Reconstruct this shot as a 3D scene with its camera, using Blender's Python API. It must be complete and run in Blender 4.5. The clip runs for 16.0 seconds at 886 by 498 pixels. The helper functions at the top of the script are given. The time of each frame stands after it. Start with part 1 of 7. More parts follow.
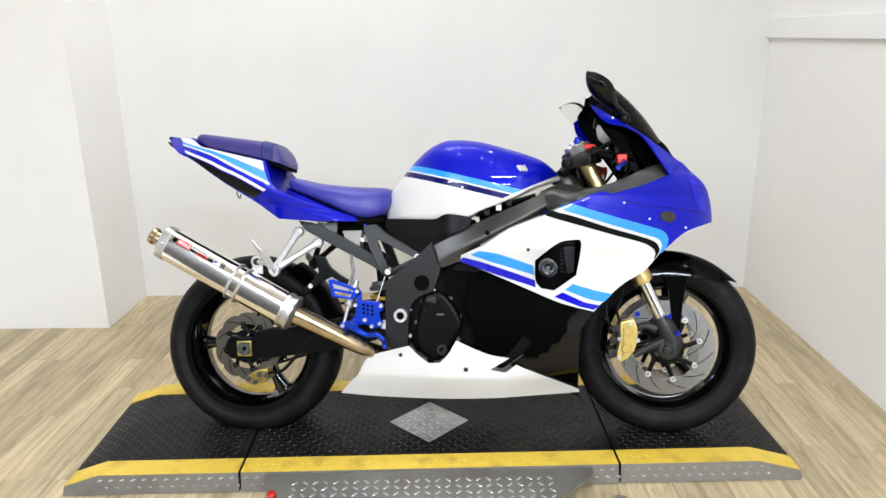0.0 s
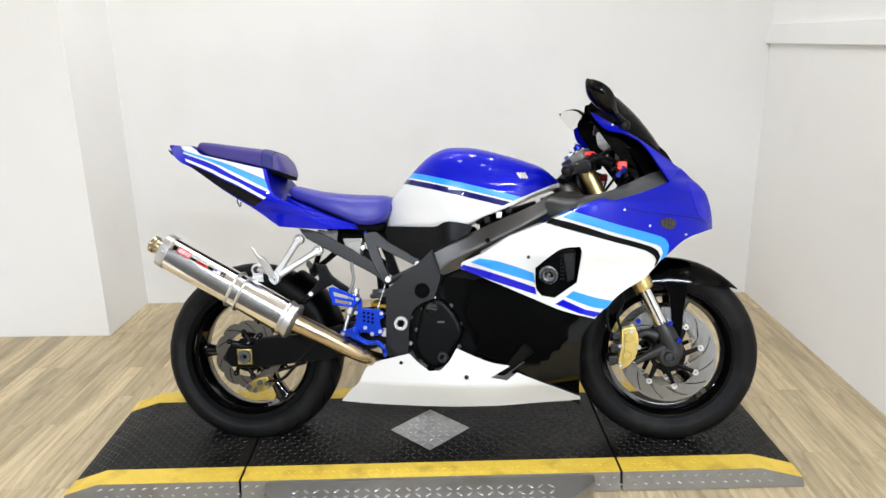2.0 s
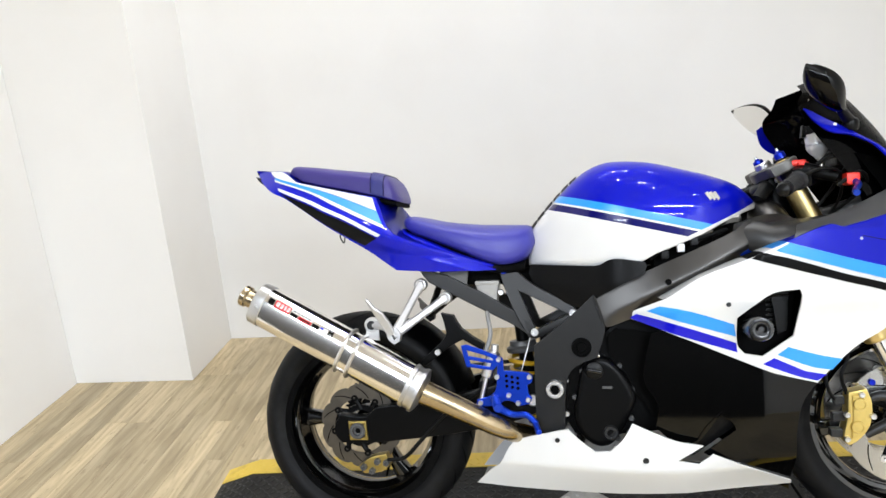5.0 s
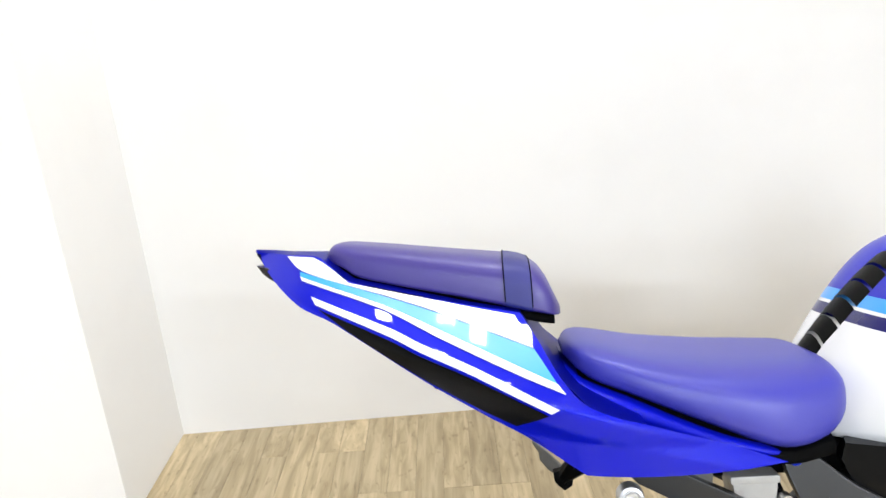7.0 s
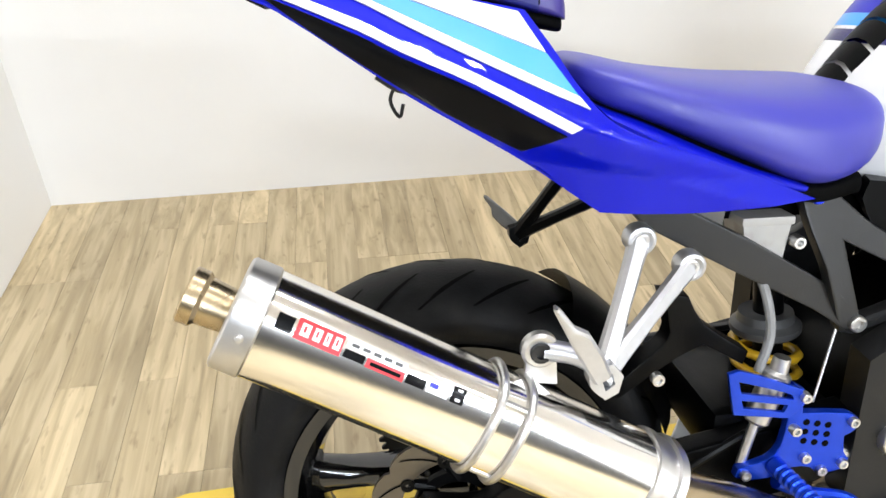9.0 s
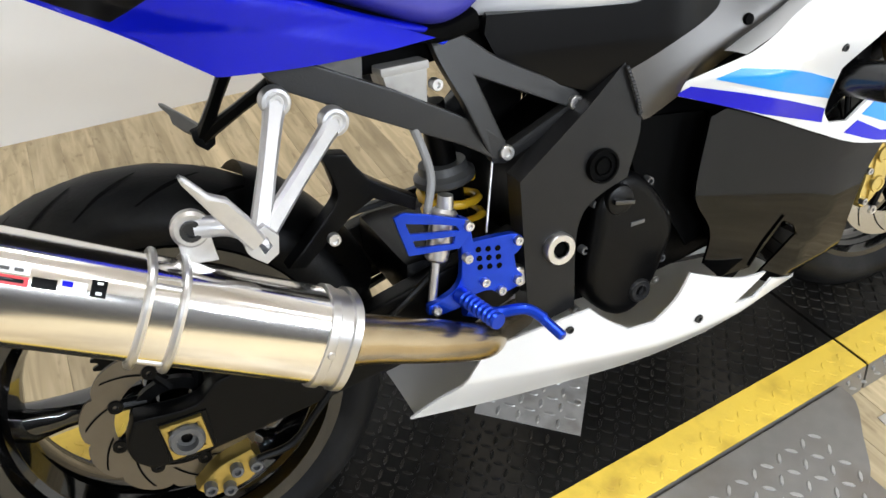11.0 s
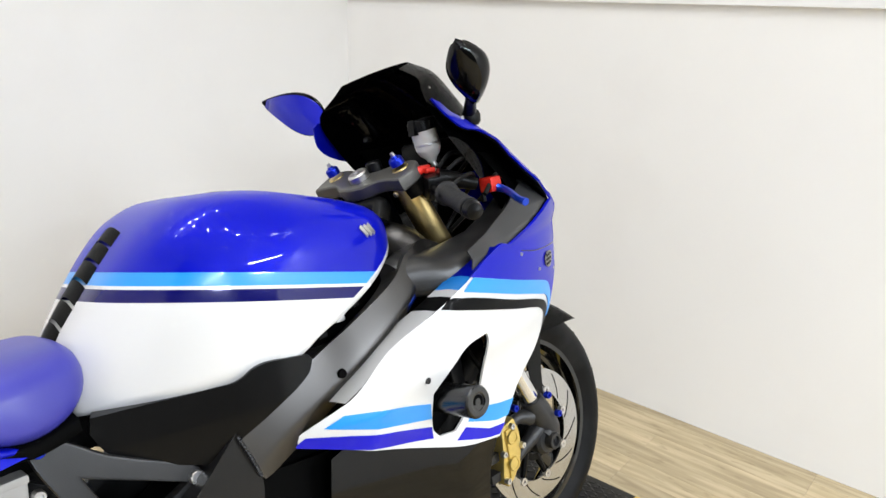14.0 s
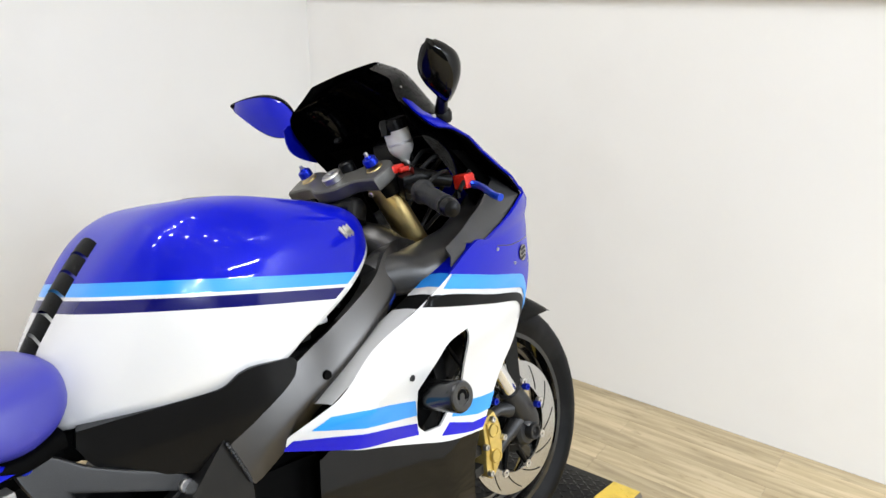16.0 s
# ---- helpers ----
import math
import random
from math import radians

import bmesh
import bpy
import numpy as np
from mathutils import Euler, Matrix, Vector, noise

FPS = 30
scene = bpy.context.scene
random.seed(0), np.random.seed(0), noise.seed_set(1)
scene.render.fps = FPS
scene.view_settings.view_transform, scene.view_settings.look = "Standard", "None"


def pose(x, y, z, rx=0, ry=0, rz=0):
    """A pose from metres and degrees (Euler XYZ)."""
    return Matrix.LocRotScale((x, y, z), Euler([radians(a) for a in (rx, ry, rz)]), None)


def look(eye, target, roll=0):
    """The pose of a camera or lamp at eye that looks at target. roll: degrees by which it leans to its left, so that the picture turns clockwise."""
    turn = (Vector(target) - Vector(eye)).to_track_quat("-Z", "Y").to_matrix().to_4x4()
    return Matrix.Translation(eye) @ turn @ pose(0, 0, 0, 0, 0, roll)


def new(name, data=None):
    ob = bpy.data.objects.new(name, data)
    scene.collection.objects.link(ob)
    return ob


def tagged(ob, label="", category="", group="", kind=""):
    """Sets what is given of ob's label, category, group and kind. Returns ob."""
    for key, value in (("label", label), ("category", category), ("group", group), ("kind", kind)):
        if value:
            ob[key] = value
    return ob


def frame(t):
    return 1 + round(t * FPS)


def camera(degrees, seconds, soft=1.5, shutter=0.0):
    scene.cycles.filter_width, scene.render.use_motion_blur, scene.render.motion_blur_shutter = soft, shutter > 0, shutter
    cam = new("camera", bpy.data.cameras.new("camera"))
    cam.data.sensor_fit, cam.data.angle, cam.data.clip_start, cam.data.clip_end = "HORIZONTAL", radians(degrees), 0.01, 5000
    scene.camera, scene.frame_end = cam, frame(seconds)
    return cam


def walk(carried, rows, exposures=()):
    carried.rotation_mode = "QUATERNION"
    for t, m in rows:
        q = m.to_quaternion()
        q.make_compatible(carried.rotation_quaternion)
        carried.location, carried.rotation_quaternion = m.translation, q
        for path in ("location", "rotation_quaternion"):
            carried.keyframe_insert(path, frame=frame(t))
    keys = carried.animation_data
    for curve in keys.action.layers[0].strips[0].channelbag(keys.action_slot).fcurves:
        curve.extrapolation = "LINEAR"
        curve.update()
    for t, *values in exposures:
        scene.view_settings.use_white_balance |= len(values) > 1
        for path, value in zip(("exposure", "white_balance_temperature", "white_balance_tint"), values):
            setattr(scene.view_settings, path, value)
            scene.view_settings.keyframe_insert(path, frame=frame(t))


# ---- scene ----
cam = camera(63.3, 16.0)
PATH = [
    (0, (0.982, -2.145, 1.3), (0.721, -0.246, 0.726), -0.9),
    (0.5, (0.982, -2.144, 1.298), (0.718, -0.246, 0.725), -0.8),
    (1, (0.98, -2.144, 1.301), (0.707, -0.248, 0.724), -0.7),
    (1.5, (0.98, -2.143, 1.301), (0.715, -0.243, 0.734), -1.1),
    (2, (0.984, -2.141, 1.307), (0.72, -0.24, 0.747), -1.1),
    (2.5, (0.987, -2.126, 1.305), (0.748, -0.223, 0.738), -0.6),
    (3, (0.997, -2.111, 1.31), (0.764, -0.202, 0.76), -0.4),
    (3.5, (1.027, -2.093, 1.311), (0.759, -0.18, 0.794), -1.4),
    (4, (1.011, -2.066, 1.306), (0.482, -0.225, 0.727), -2.1),
    (4.2, (0.961, -2.018, 1.291), (0.417, -0.178, 0.727), -2.6),
    (6.3, (0.25, -1.05, 1.324), (0.092, 0.843, 0.696), -5.1),
    (6.5, (0.202, -0.979, 1.305), (0.054, 0.9, 0.637), -4.4),
    (7, (0.101, -0.745, 1.29), (-0.148, 1.136, 0.656), -4.7),
    (7.5, (0.022, -0.607, 1.278), (-0.141, 1.226, 0.493), -2.8),
    (8, (-0.03, -0.578, 1.264), (-0.03, 1.254, 0.46), -3.1),
    (8.5, (-0.046, -0.591, 1.199), (-0.019, 1.175, 0.26), -1.7),
    (8.7, (-0.042, -0.595, 1.16), (-0.003, 1.115, 0.124), -0.4),
    (10.8, (0.092, -0.659, 1.058), (0.578, 0.723, -0.304), 2.7),
    (11, (0.114, -0.677, 1.068), (0.705, 0.736, -0.219), 1.3),
    (11.5, (0.193, -0.719, 1.109), (1.109, 0.666, -0.006), 1.2),
    (12, (0.242, -0.762, 1.185), (1.29, 0.678, 0.275), -0.7),
    (12.5, (0.279, -0.788, 1.21), (1.51, 0.575, 0.417), 0.4),
    (13, (0.265, -0.8, 1.232), (1.488, 0.641, 0.578), 0.8),
    (13.5, (0.26, -0.799, 1.241), (1.531, 0.606, 0.601), 2.2),
    (14, (0.265, -0.798, 1.243), (1.562, 0.579, 0.595), 1.6),
    (14.5, (0.276, -0.811, 1.253), (1.574, 0.587, 0.653), 1.3),
    (15, (0.269, -0.808, 1.251), (1.556, 0.606, 0.664), 0.6),
    (15.5, (0.254, -0.803, 1.252), (1.565, 0.594, 0.678), 2.1),
    (16, (0.239, -0.787, 1.249), (1.608, 0.516, 0.592), 0.5),
]
walk(cam, [(t, look(eye, target, roll)) for t, eye, target, roll in PATH],
     exposures=[(0.0, -0.34), (3.5, -0.39), (4.2, -0.4), (6.5, -0.04), (7.5, -0.02), (8.5, 0.08), (11.0, -0.26), (12.0, -0.26), (16.0, -0.27)])
from mathutils.geometry import tessellate_polygon

# ---- world, lamps and exposure ----
world = bpy.data.worlds.new("world")
world.use_nodes = True
world.node_tree.nodes["Background"].inputs[0].default_value = (0.9, 0.93, 1.0, 1)
world.node_tree.nodes["Background"].inputs[1].default_value = 0.3
scene.world = world
LIFT_Z, FLOOR_Z, CEIL_Z = 0.0, -0.063, 3.3
ROOM = pose(0, 0, 0, 0, 0, 6.7)          # the room is turned a little against the motorcycle
LEAN = 15.6                              # it leans on its side stand


def lamp(x, y, z, sx, sy, watts, colour=(0.825, 0.9, 1.0)):
    data = bpy.data.lights.new("ceiling_lamp", "AREA")
    data.shape, data.size, data.size_y, data.energy, data.color = "RECTANGLE", sx, sy, watts, colour
    ob = new("ceiling_lamp_light", data)
    ob.matrix_world = ROOM @ pose(x, y, z)
    return ob


TUBES = [(-0.7, -3.0), (1.55, -2.8), (-0.7, -4.3), (1.55, -4.1)]
for tx, ty in TUBES:
    lamp(tx, ty, CEIL_Z - 1.005, 1.15, 0.12, 102)
SPOTS = [(-0.5, 0.6), (-0.1, 0.75), (0.25, 0.8), (0.45, 0.7), (0.8, 0.75), (1.3, 0.75), (0.1, 0.3), (0.3, -0.5), (0.88, -0.96), (1.1, -1.52), (2.15, -2.05)]
for sx, sy in SPOTS:
    lamp(sx, sy, CEIL_Z - 0.16, 0.11, 0.11, 6, (0.95, 0.97, 1.0))


# ---- materials ----
def material(name, colour, rough=0.5, metal=0.0, coat=0.0, vary=0.0, scale=20.0, bump=0.0, bump_scale=200.0, rough_vary=0.0,
             dirt=None, dirt_scale=6.0, dirt_amount=0.0, spec=0.5, transmission=0.0, stretch=(1, 1, 1)):
    m = bpy.data.materials.new(name)
    m.use_nodes = True
    nt = m.node_tree
    b = nt.nodes["Principled BSDF"]
    b.inputs["Base Color"].default_value = (*colour, 1)
    b.inputs["Roughness"].default_value = rough
    b.inputs["Metallic"].default_value = metal
    b.inputs["Coat Weight"].default_value = coat
    b.inputs["Coat Roughness"].default_value = 0.025
    b.inputs["Specular IOR Level"].default_value = spec
    b.inputs["Transmission Weight"].default_value = transmission
    tc = nt.nodes.new("ShaderNodeTexCoord")
    mp = nt.nodes.new("ShaderNodeMapping")
    mp.inputs["Scale"].default_value = stretch
    nt.links.new(tc.outputs["Object"], mp.inputs["Vector"])
    out = None
    if vary or rough_vary:
        n = nt.nodes.new("ShaderNodeTexNoise")
        n.inputs["Scale"].default_value, n.inputs["Detail"].default_value = scale, 6
        nt.links.new(mp.outputs[0], n.inputs["Vector"])
        if vary:
            r = nt.nodes.new("ShaderNodeMapRange")
            r.inputs["To Min"].default_value, r.inputs["To Max"].default_value = 1 - vary, 1 + vary
            nt.links.new(n.outputs["Fac"], r.inputs["Value"])
            mix = nt.nodes.new("ShaderNodeMix")
            mix.data_type, mix.blend_type = "RGBA", "MULTIPLY"
            mix.inputs["Factor"].default_value = 1
            mix.inputs["A"].default_value = (*colour, 1)
            nt.links.new(r.outputs[0], mix.inputs["B"])
            out = mix.outputs["Result"]
        if rough_vary:
            r2 = nt.nodes.new("ShaderNodeMapRange")
            r2.inputs["To Min"].default_value, r2.inputs["To Max"].default_value = max(0.02, rough - rough_vary), min(1, rough + rough_vary)
            nt.links.new(n.outputs["Fac"], r2.inputs["Value"])
            nt.links.new(r2.outputs[0], b.inputs["Roughness"])
    if dirt:
        n2 = nt.nodes.new("ShaderNodeTexNoise")
        n2.inputs["Scale"].default_value, n2.inputs["Detail"].default_value = dirt_scale, 8
        nt.links.new(mp.outputs[0], n2.inputs["Vector"])
        ramp = nt.nodes.new("ShaderNodeMapRange")
        ramp.inputs["From Min"].default_value, ramp.inputs["From Max"].default_value = 0.52, 0.72
        ramp.inputs["To Max"].default_value = dirt_amount
        nt.links.new(n2.outputs["Fac"], ramp.inputs["Value"])
        mix2 = nt.nodes.new("ShaderNodeMix")
        mix2.data_type = "RGBA"
        nt.links.new(ramp.outputs[0], mix2.inputs["Factor"])
        if out:
            nt.links.new(out, mix2.inputs["A"])
        else:
            mix2.inputs["A"].default_value = (*colour, 1)
        mix2.inputs["B"].default_value = (*dirt, 1)
        out = mix2.outputs["Result"]
    if out:
        nt.links.new(out, b.inputs["Base Color"])
    if bump:
        n3 = nt.nodes.new("ShaderNodeTexNoise")
        n3.inputs["Scale"].default_value, n3.inputs["Detail"].default_value = bump_scale, 4
        nt.links.new(mp.outputs[0], n3.inputs["Vector"])
        bp = nt.nodes.new("ShaderNodeBump")
        bp.inputs["Strength"].default_value, bp.inputs["Distance"].default_value = bump, 0.002
        nt.links.new(n3.outputs["Fac"], bp.inputs["Height"])
        nt.links.new(bp.outputs[0], b.inputs["Normal"])
    return m


M_WALL = material("wall_paint", (0.85, 0.84, 0.82), 0.75, vary=0.03, scale=1.5, bump=0.08, bump_scale=160, dirt=(0.55, 0.5, 0.45), dirt_scale=2.2, dirt_amount=0.08)
M_TRIM = material("trim_paint", (0.85, 0.85, 0.84), 0.45, vary=0.03, scale=4)
M_REAR = material("dark_wall_paint", (0.022, 0.021, 0.02), 0.6, vary=0.1, scale=3, bump=0.1, bump_scale=120)
M_CEIL = material("ceiling_tile", (0.72, 0.71, 0.7), 0.9, vary=0.05, scale=8)
M_BLUE = material("blue_paint", (0.001, 0.005, 0.43), 0.4, 0.15, 0.45, vary=0.06, scale=900, spec=0.06)
M_WHITE = material("white_paint", (0.72, 0.72, 0.715), 0.25, 0, 0.35, vary=0.02, scale=8)
M_CYAN = material("cyan_decal", (0.015, 0.29, 0.8), 0.28, 0, 0.25, vary=0.03, scale=30)
M_NAVY = material("navy_decal", (0.001, 0.001, 0.1), 0.22, 0, 0.4, spec=0.2)
M_BLUEDEC = material("blue_decal", (0.002, 0.002, 0.5), 0.25, 0, 0.4, vary=0.03, scale=40, spec=0.2)
M_BLACKDEC = material("black_decal", (0.003, 0.003, 0.0033), 0.3, 0, 0.05, spec=0.06)
M_GLOSS = material("black_gloss_paint", (0.0008, 0.0008, 0.0008), 0.05, 0, 0.0, spec=0.22, rough_vary=0.03, scale=12)
M_WHITEDEC = material("white_decal", (0.8, 0.8, 0.8), 0.3, 0, 0.6)
M_PLASTIC = material("black_plastic", (0.002, 0.002, 0.0021), 0.32, spec=0.18, vary=0.2, scale=60, bump=0.15, bump_scale=500)
M_DUCT = material("duct_plastic", (0.022, 0.0215, 0.021), 0.36, spec=0.55, vary=0.2, scale=40)
# near-black; for black plastic, and for sheets that stand in for shaded hollows
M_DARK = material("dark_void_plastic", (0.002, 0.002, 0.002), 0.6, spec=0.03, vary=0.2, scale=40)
M_COVER = material("grey_side_cover", (0.003, 0.003, 0.0032), 0.3, spec=0.17, vary=0.12, scale=40, bump=0.08, bump_scale=700)
M_FRAME = material("painted_alloy_frame", (0.08, 0.077, 0.074), 0.38, 1.0, 0.0, vary=0.04, scale=25, rough_vary=0.02, bump=0.02, bump_scale=300)
M_PLATE = material("dark_pivot_plate", (0.008, 0.008, 0.0082), 0.38, 0.0, spec=0.3, vary=0.12, scale=40, bump=0.1, bump_scale=400)
M_SUB = material("cast_subframe", (0.014, 0.014, 0.0143), 0.38, 0.0, spec=0.38, vary=0.12, scale=60, bump=0.1, bump_scale=500)
M_ENGINE = material("engine_black", (0.0015, 0.0015, 0.0016), 0.33, spec=0.12, vary=0.25, scale=50, bump=0.12, bump_scale=350)
M_FOOT = material("cast_fork_foot", (0.014, 0.014, 0.015), 0.42, spec=0.5, vary=0.15, scale=60, bump=0.1, bump_scale=500)
M_ALU = material("bare_alloy", (0.62, 0.61, 0.6), 0.36, 1.0, vary=0.12, scale=60, rough_vary=0.1, bump=0.08, bump_scale=250)
M_CAST = material("cast_silver", (0.55, 0.55, 0.56), 0.42, 0.85, vary=0.1, scale=80, bump=0.12, bump_scale=400)
M_CHROME = material("chrome", (0.75, 0.75, 0.76), 0.12, 1.0, rough_vary=0.06, scale=40)
M_STEEL = material("stainless_silencer", (0.9, 0.87, 0.83), 0.14, 1.0, vary=0.03, scale=200, rough_vary=0.04, stretch=(1, 1, 12))
M_PIPE = material("heat_tinted_pipe", (0.46, 0.37, 0.24), 0.25, 1.0, vary=0.3, scale=14, rough_vary=0.1, dirt=(0.2, 0.14, 0.08), dirt_scale=18, dirt_amount=0.6)
M_GOLD = material("gold_anodised", (0.42, 0.31, 0.09), 0.32, 0.9, vary=0.12, scale=50, rough_vary=0.08)
M_FORKGOLD = material("gold_fork_tube", (0.72, 0.56, 0.25), 0.34, 1.0, vary=0.1, scale=60, rough_vary=0.06)
M_CALIPER = material("gold_caliper", (0.66, 0.5, 0.16), 0.34, 0.75, vary=0.1, scale=80)
M_ANO = material("blue_anodised", (0.004, 0.045, 0.52), 0.28, 0.7, 0.2, vary=0.15, scale=60)
M_BLUEBOLT = material("blue_bolt", (0.01, 0.03, 0.5), 0.3, 0.8)
M_RED = material("red_anodised", (0.6, 0.02, 0.01), 0.35, 0.4, vary=0.1, scale=40)
M_RUBBER = material("tyre_rubber", (0.006, 0.006, 0.0063), 0.52, spec=0.12, vary=0.25, scale=18, bump=0.2, bump_scale=260, dirt=(0.024, 0.0235, 0.023), dirt_scale=9, dirt_amount=0.5)
M_GRIP = material("grip_rubber", (0.018, 0.018, 0.019), 0.6, spec=0.3, vary=0.15, scale=60, bump=0.5, bump_scale=900)
M_RIM = material("gloss_black_rim", (0.001, 0.001, 0.001), 0.07, 0, 0.3, spec=0.6, rough_vary=0.05, scale=20)
M_DISC = material("brake_disc_steel", (0.5, 0.497, 0.49), 0.22, 1.0, vary=0.04, scale=60, rough_vary=0.03)
M_OLDDISC = material("tarnished_disc_steel", (0.15, 0.135, 0.115), 0.35, 1.0, vary=0.15, scale=40, rough_vary=0.08)
M_BOBBIN = material("satin_bobbin", (0.006, 0.006, 0.0063), 0.24, spec=0.7, vary=0.1, scale=40)
M_PILLION = material("purple_pad_vinyl", (0.045, 0.032, 0.2), 0.4, 0, 0.05, vary=0.06, scale=14, bump=0.1, bump_scale=900)
M_SEAT = material("purple_vinyl", (0.038, 0.038, 0.31), 0.4, 0, 0.05, vary=0.06, scale=14, bump=0.1, bump_scale=900)
M_STRAP = material("dark_vinyl_strap", (0.016, 0.018, 0.16), 0.45, vary=0.08, scale=30, bump=0.3, bump_scale=800)
M_YSPRING = material("yellow_spring", (0.75, 0.45, 0.02), 0.35, 0, 0.4)
M_CLEAR = material("cloudy_bottle", (0.7, 0.71, 0.7), 0.35, vary=0.05, scale=60, transmission=0.08, dirt=(0.3, 0.18, 0.08), dirt_scale=30, dirt_amount=0.4)
M_BOTTLE = material("aged_bottle", (0.36, 0.35, 0.33), 0.4, vary=0.12, scale=50, dirt=(0.16, 0.08, 0.03), dirt_scale=22, dirt_amount=0.6)
M_TUBEGREY = material("grey_hose", (0.2, 0.2, 0.2), 0.4, vary=0.1, scale=50)
M_MIRROR = material("mirror_glass", (0.85, 0.85, 0.85), 0.02, 1.0)
M_SMOKE = material("smoked_screen", (0.001, 0.001, 0.0012), 0.05, 0, 0.1, spec=0.15, rough_vary=0.02, scale=10)
M_SILVER = material("silver_badge", (0.75, 0.73, 0.66), 0.3, 0.9)
M_HOSE = material("rubber_hose", (0.003, 0.003, 0.003), 0.45, spec=0.15, vary=0.1, scale=80)
M_LABELR = material("red_label", (0.62, 0.02, 0.03), 0.4, vary=0.05, scale=60)
M_LENS = material("dark_lens", (0.02, 0.015, 0.012), 0.1, 0, 0.5)
M_DECK = material("black_deck_rubber", (0.0045, 0.0042, 0.0038), 0.42, spec=0.2, vary=0.3, scale=9, bump=0.2, bump_scale=300, dirt=(0.03, 0.026, 0.021), dirt_scale=3.0, dirt_amount=0.7, rough_vary=0.15)
M_LUG = material("worn_black_lug", (0.007, 0.0067, 0.0062), 0.34, spec=0.32, vary=0.35, scale=7, dirt=(0.03, 0.026, 0.02), dirt_scale=5, dirt_amount=0.7)
M_YELLOW = material("yellow_safety_paint", (0.72, 0.5, 0.06), 0.5, 0, 0.1, vary=0.1, scale=25, bump=0.15, bump_scale=200, dirt=(0.28, 0.16, 0.02), dirt_scale=14, dirt_amount=0.5)
M_TREAD = material("tread_plate", (0.24, 0.23, 0.215), 0.4, 0.6, vary=0.15, scale=30, rough_vary=0.12, dirt=(0.16, 0.13, 0.1), dirt_scale=5, dirt_amount=0.7)
M_TREADLUG = material("tread_lug", (0.46, 0.455, 0.445), 0.34, 0.7, vary=0.1, scale=60)
M_DIAMOND = material("bare_diamond_plate", (0.48, 0.47, 0.455), 0.42, 0.55, vary=0.15, scale=40, dirt=(0.2, 0.17, 0.14), dirt_scale=18, dirt_amount=0.6)
M_GREY = material("grey_plastic", (0.07, 0.07, 0.07), 0.35, vary=0.2, scale=30)
M_YOKE = material("cast_yoke", (0.1, 0.097, 0.09), 0.4, 0.5, vary=0.15, scale=50, bump=0.1, bump_scale=400)
M_TRIMGREY = material("satin_trim_plastic", (0.04, 0.04, 0.041), 0.38, spec=0.6, vary=0.15, scale=30, bump=0.1, bump_scale=500)
M_LAMP = material("lamp_housing", (0.7, 0.7, 0.7), 0.5)


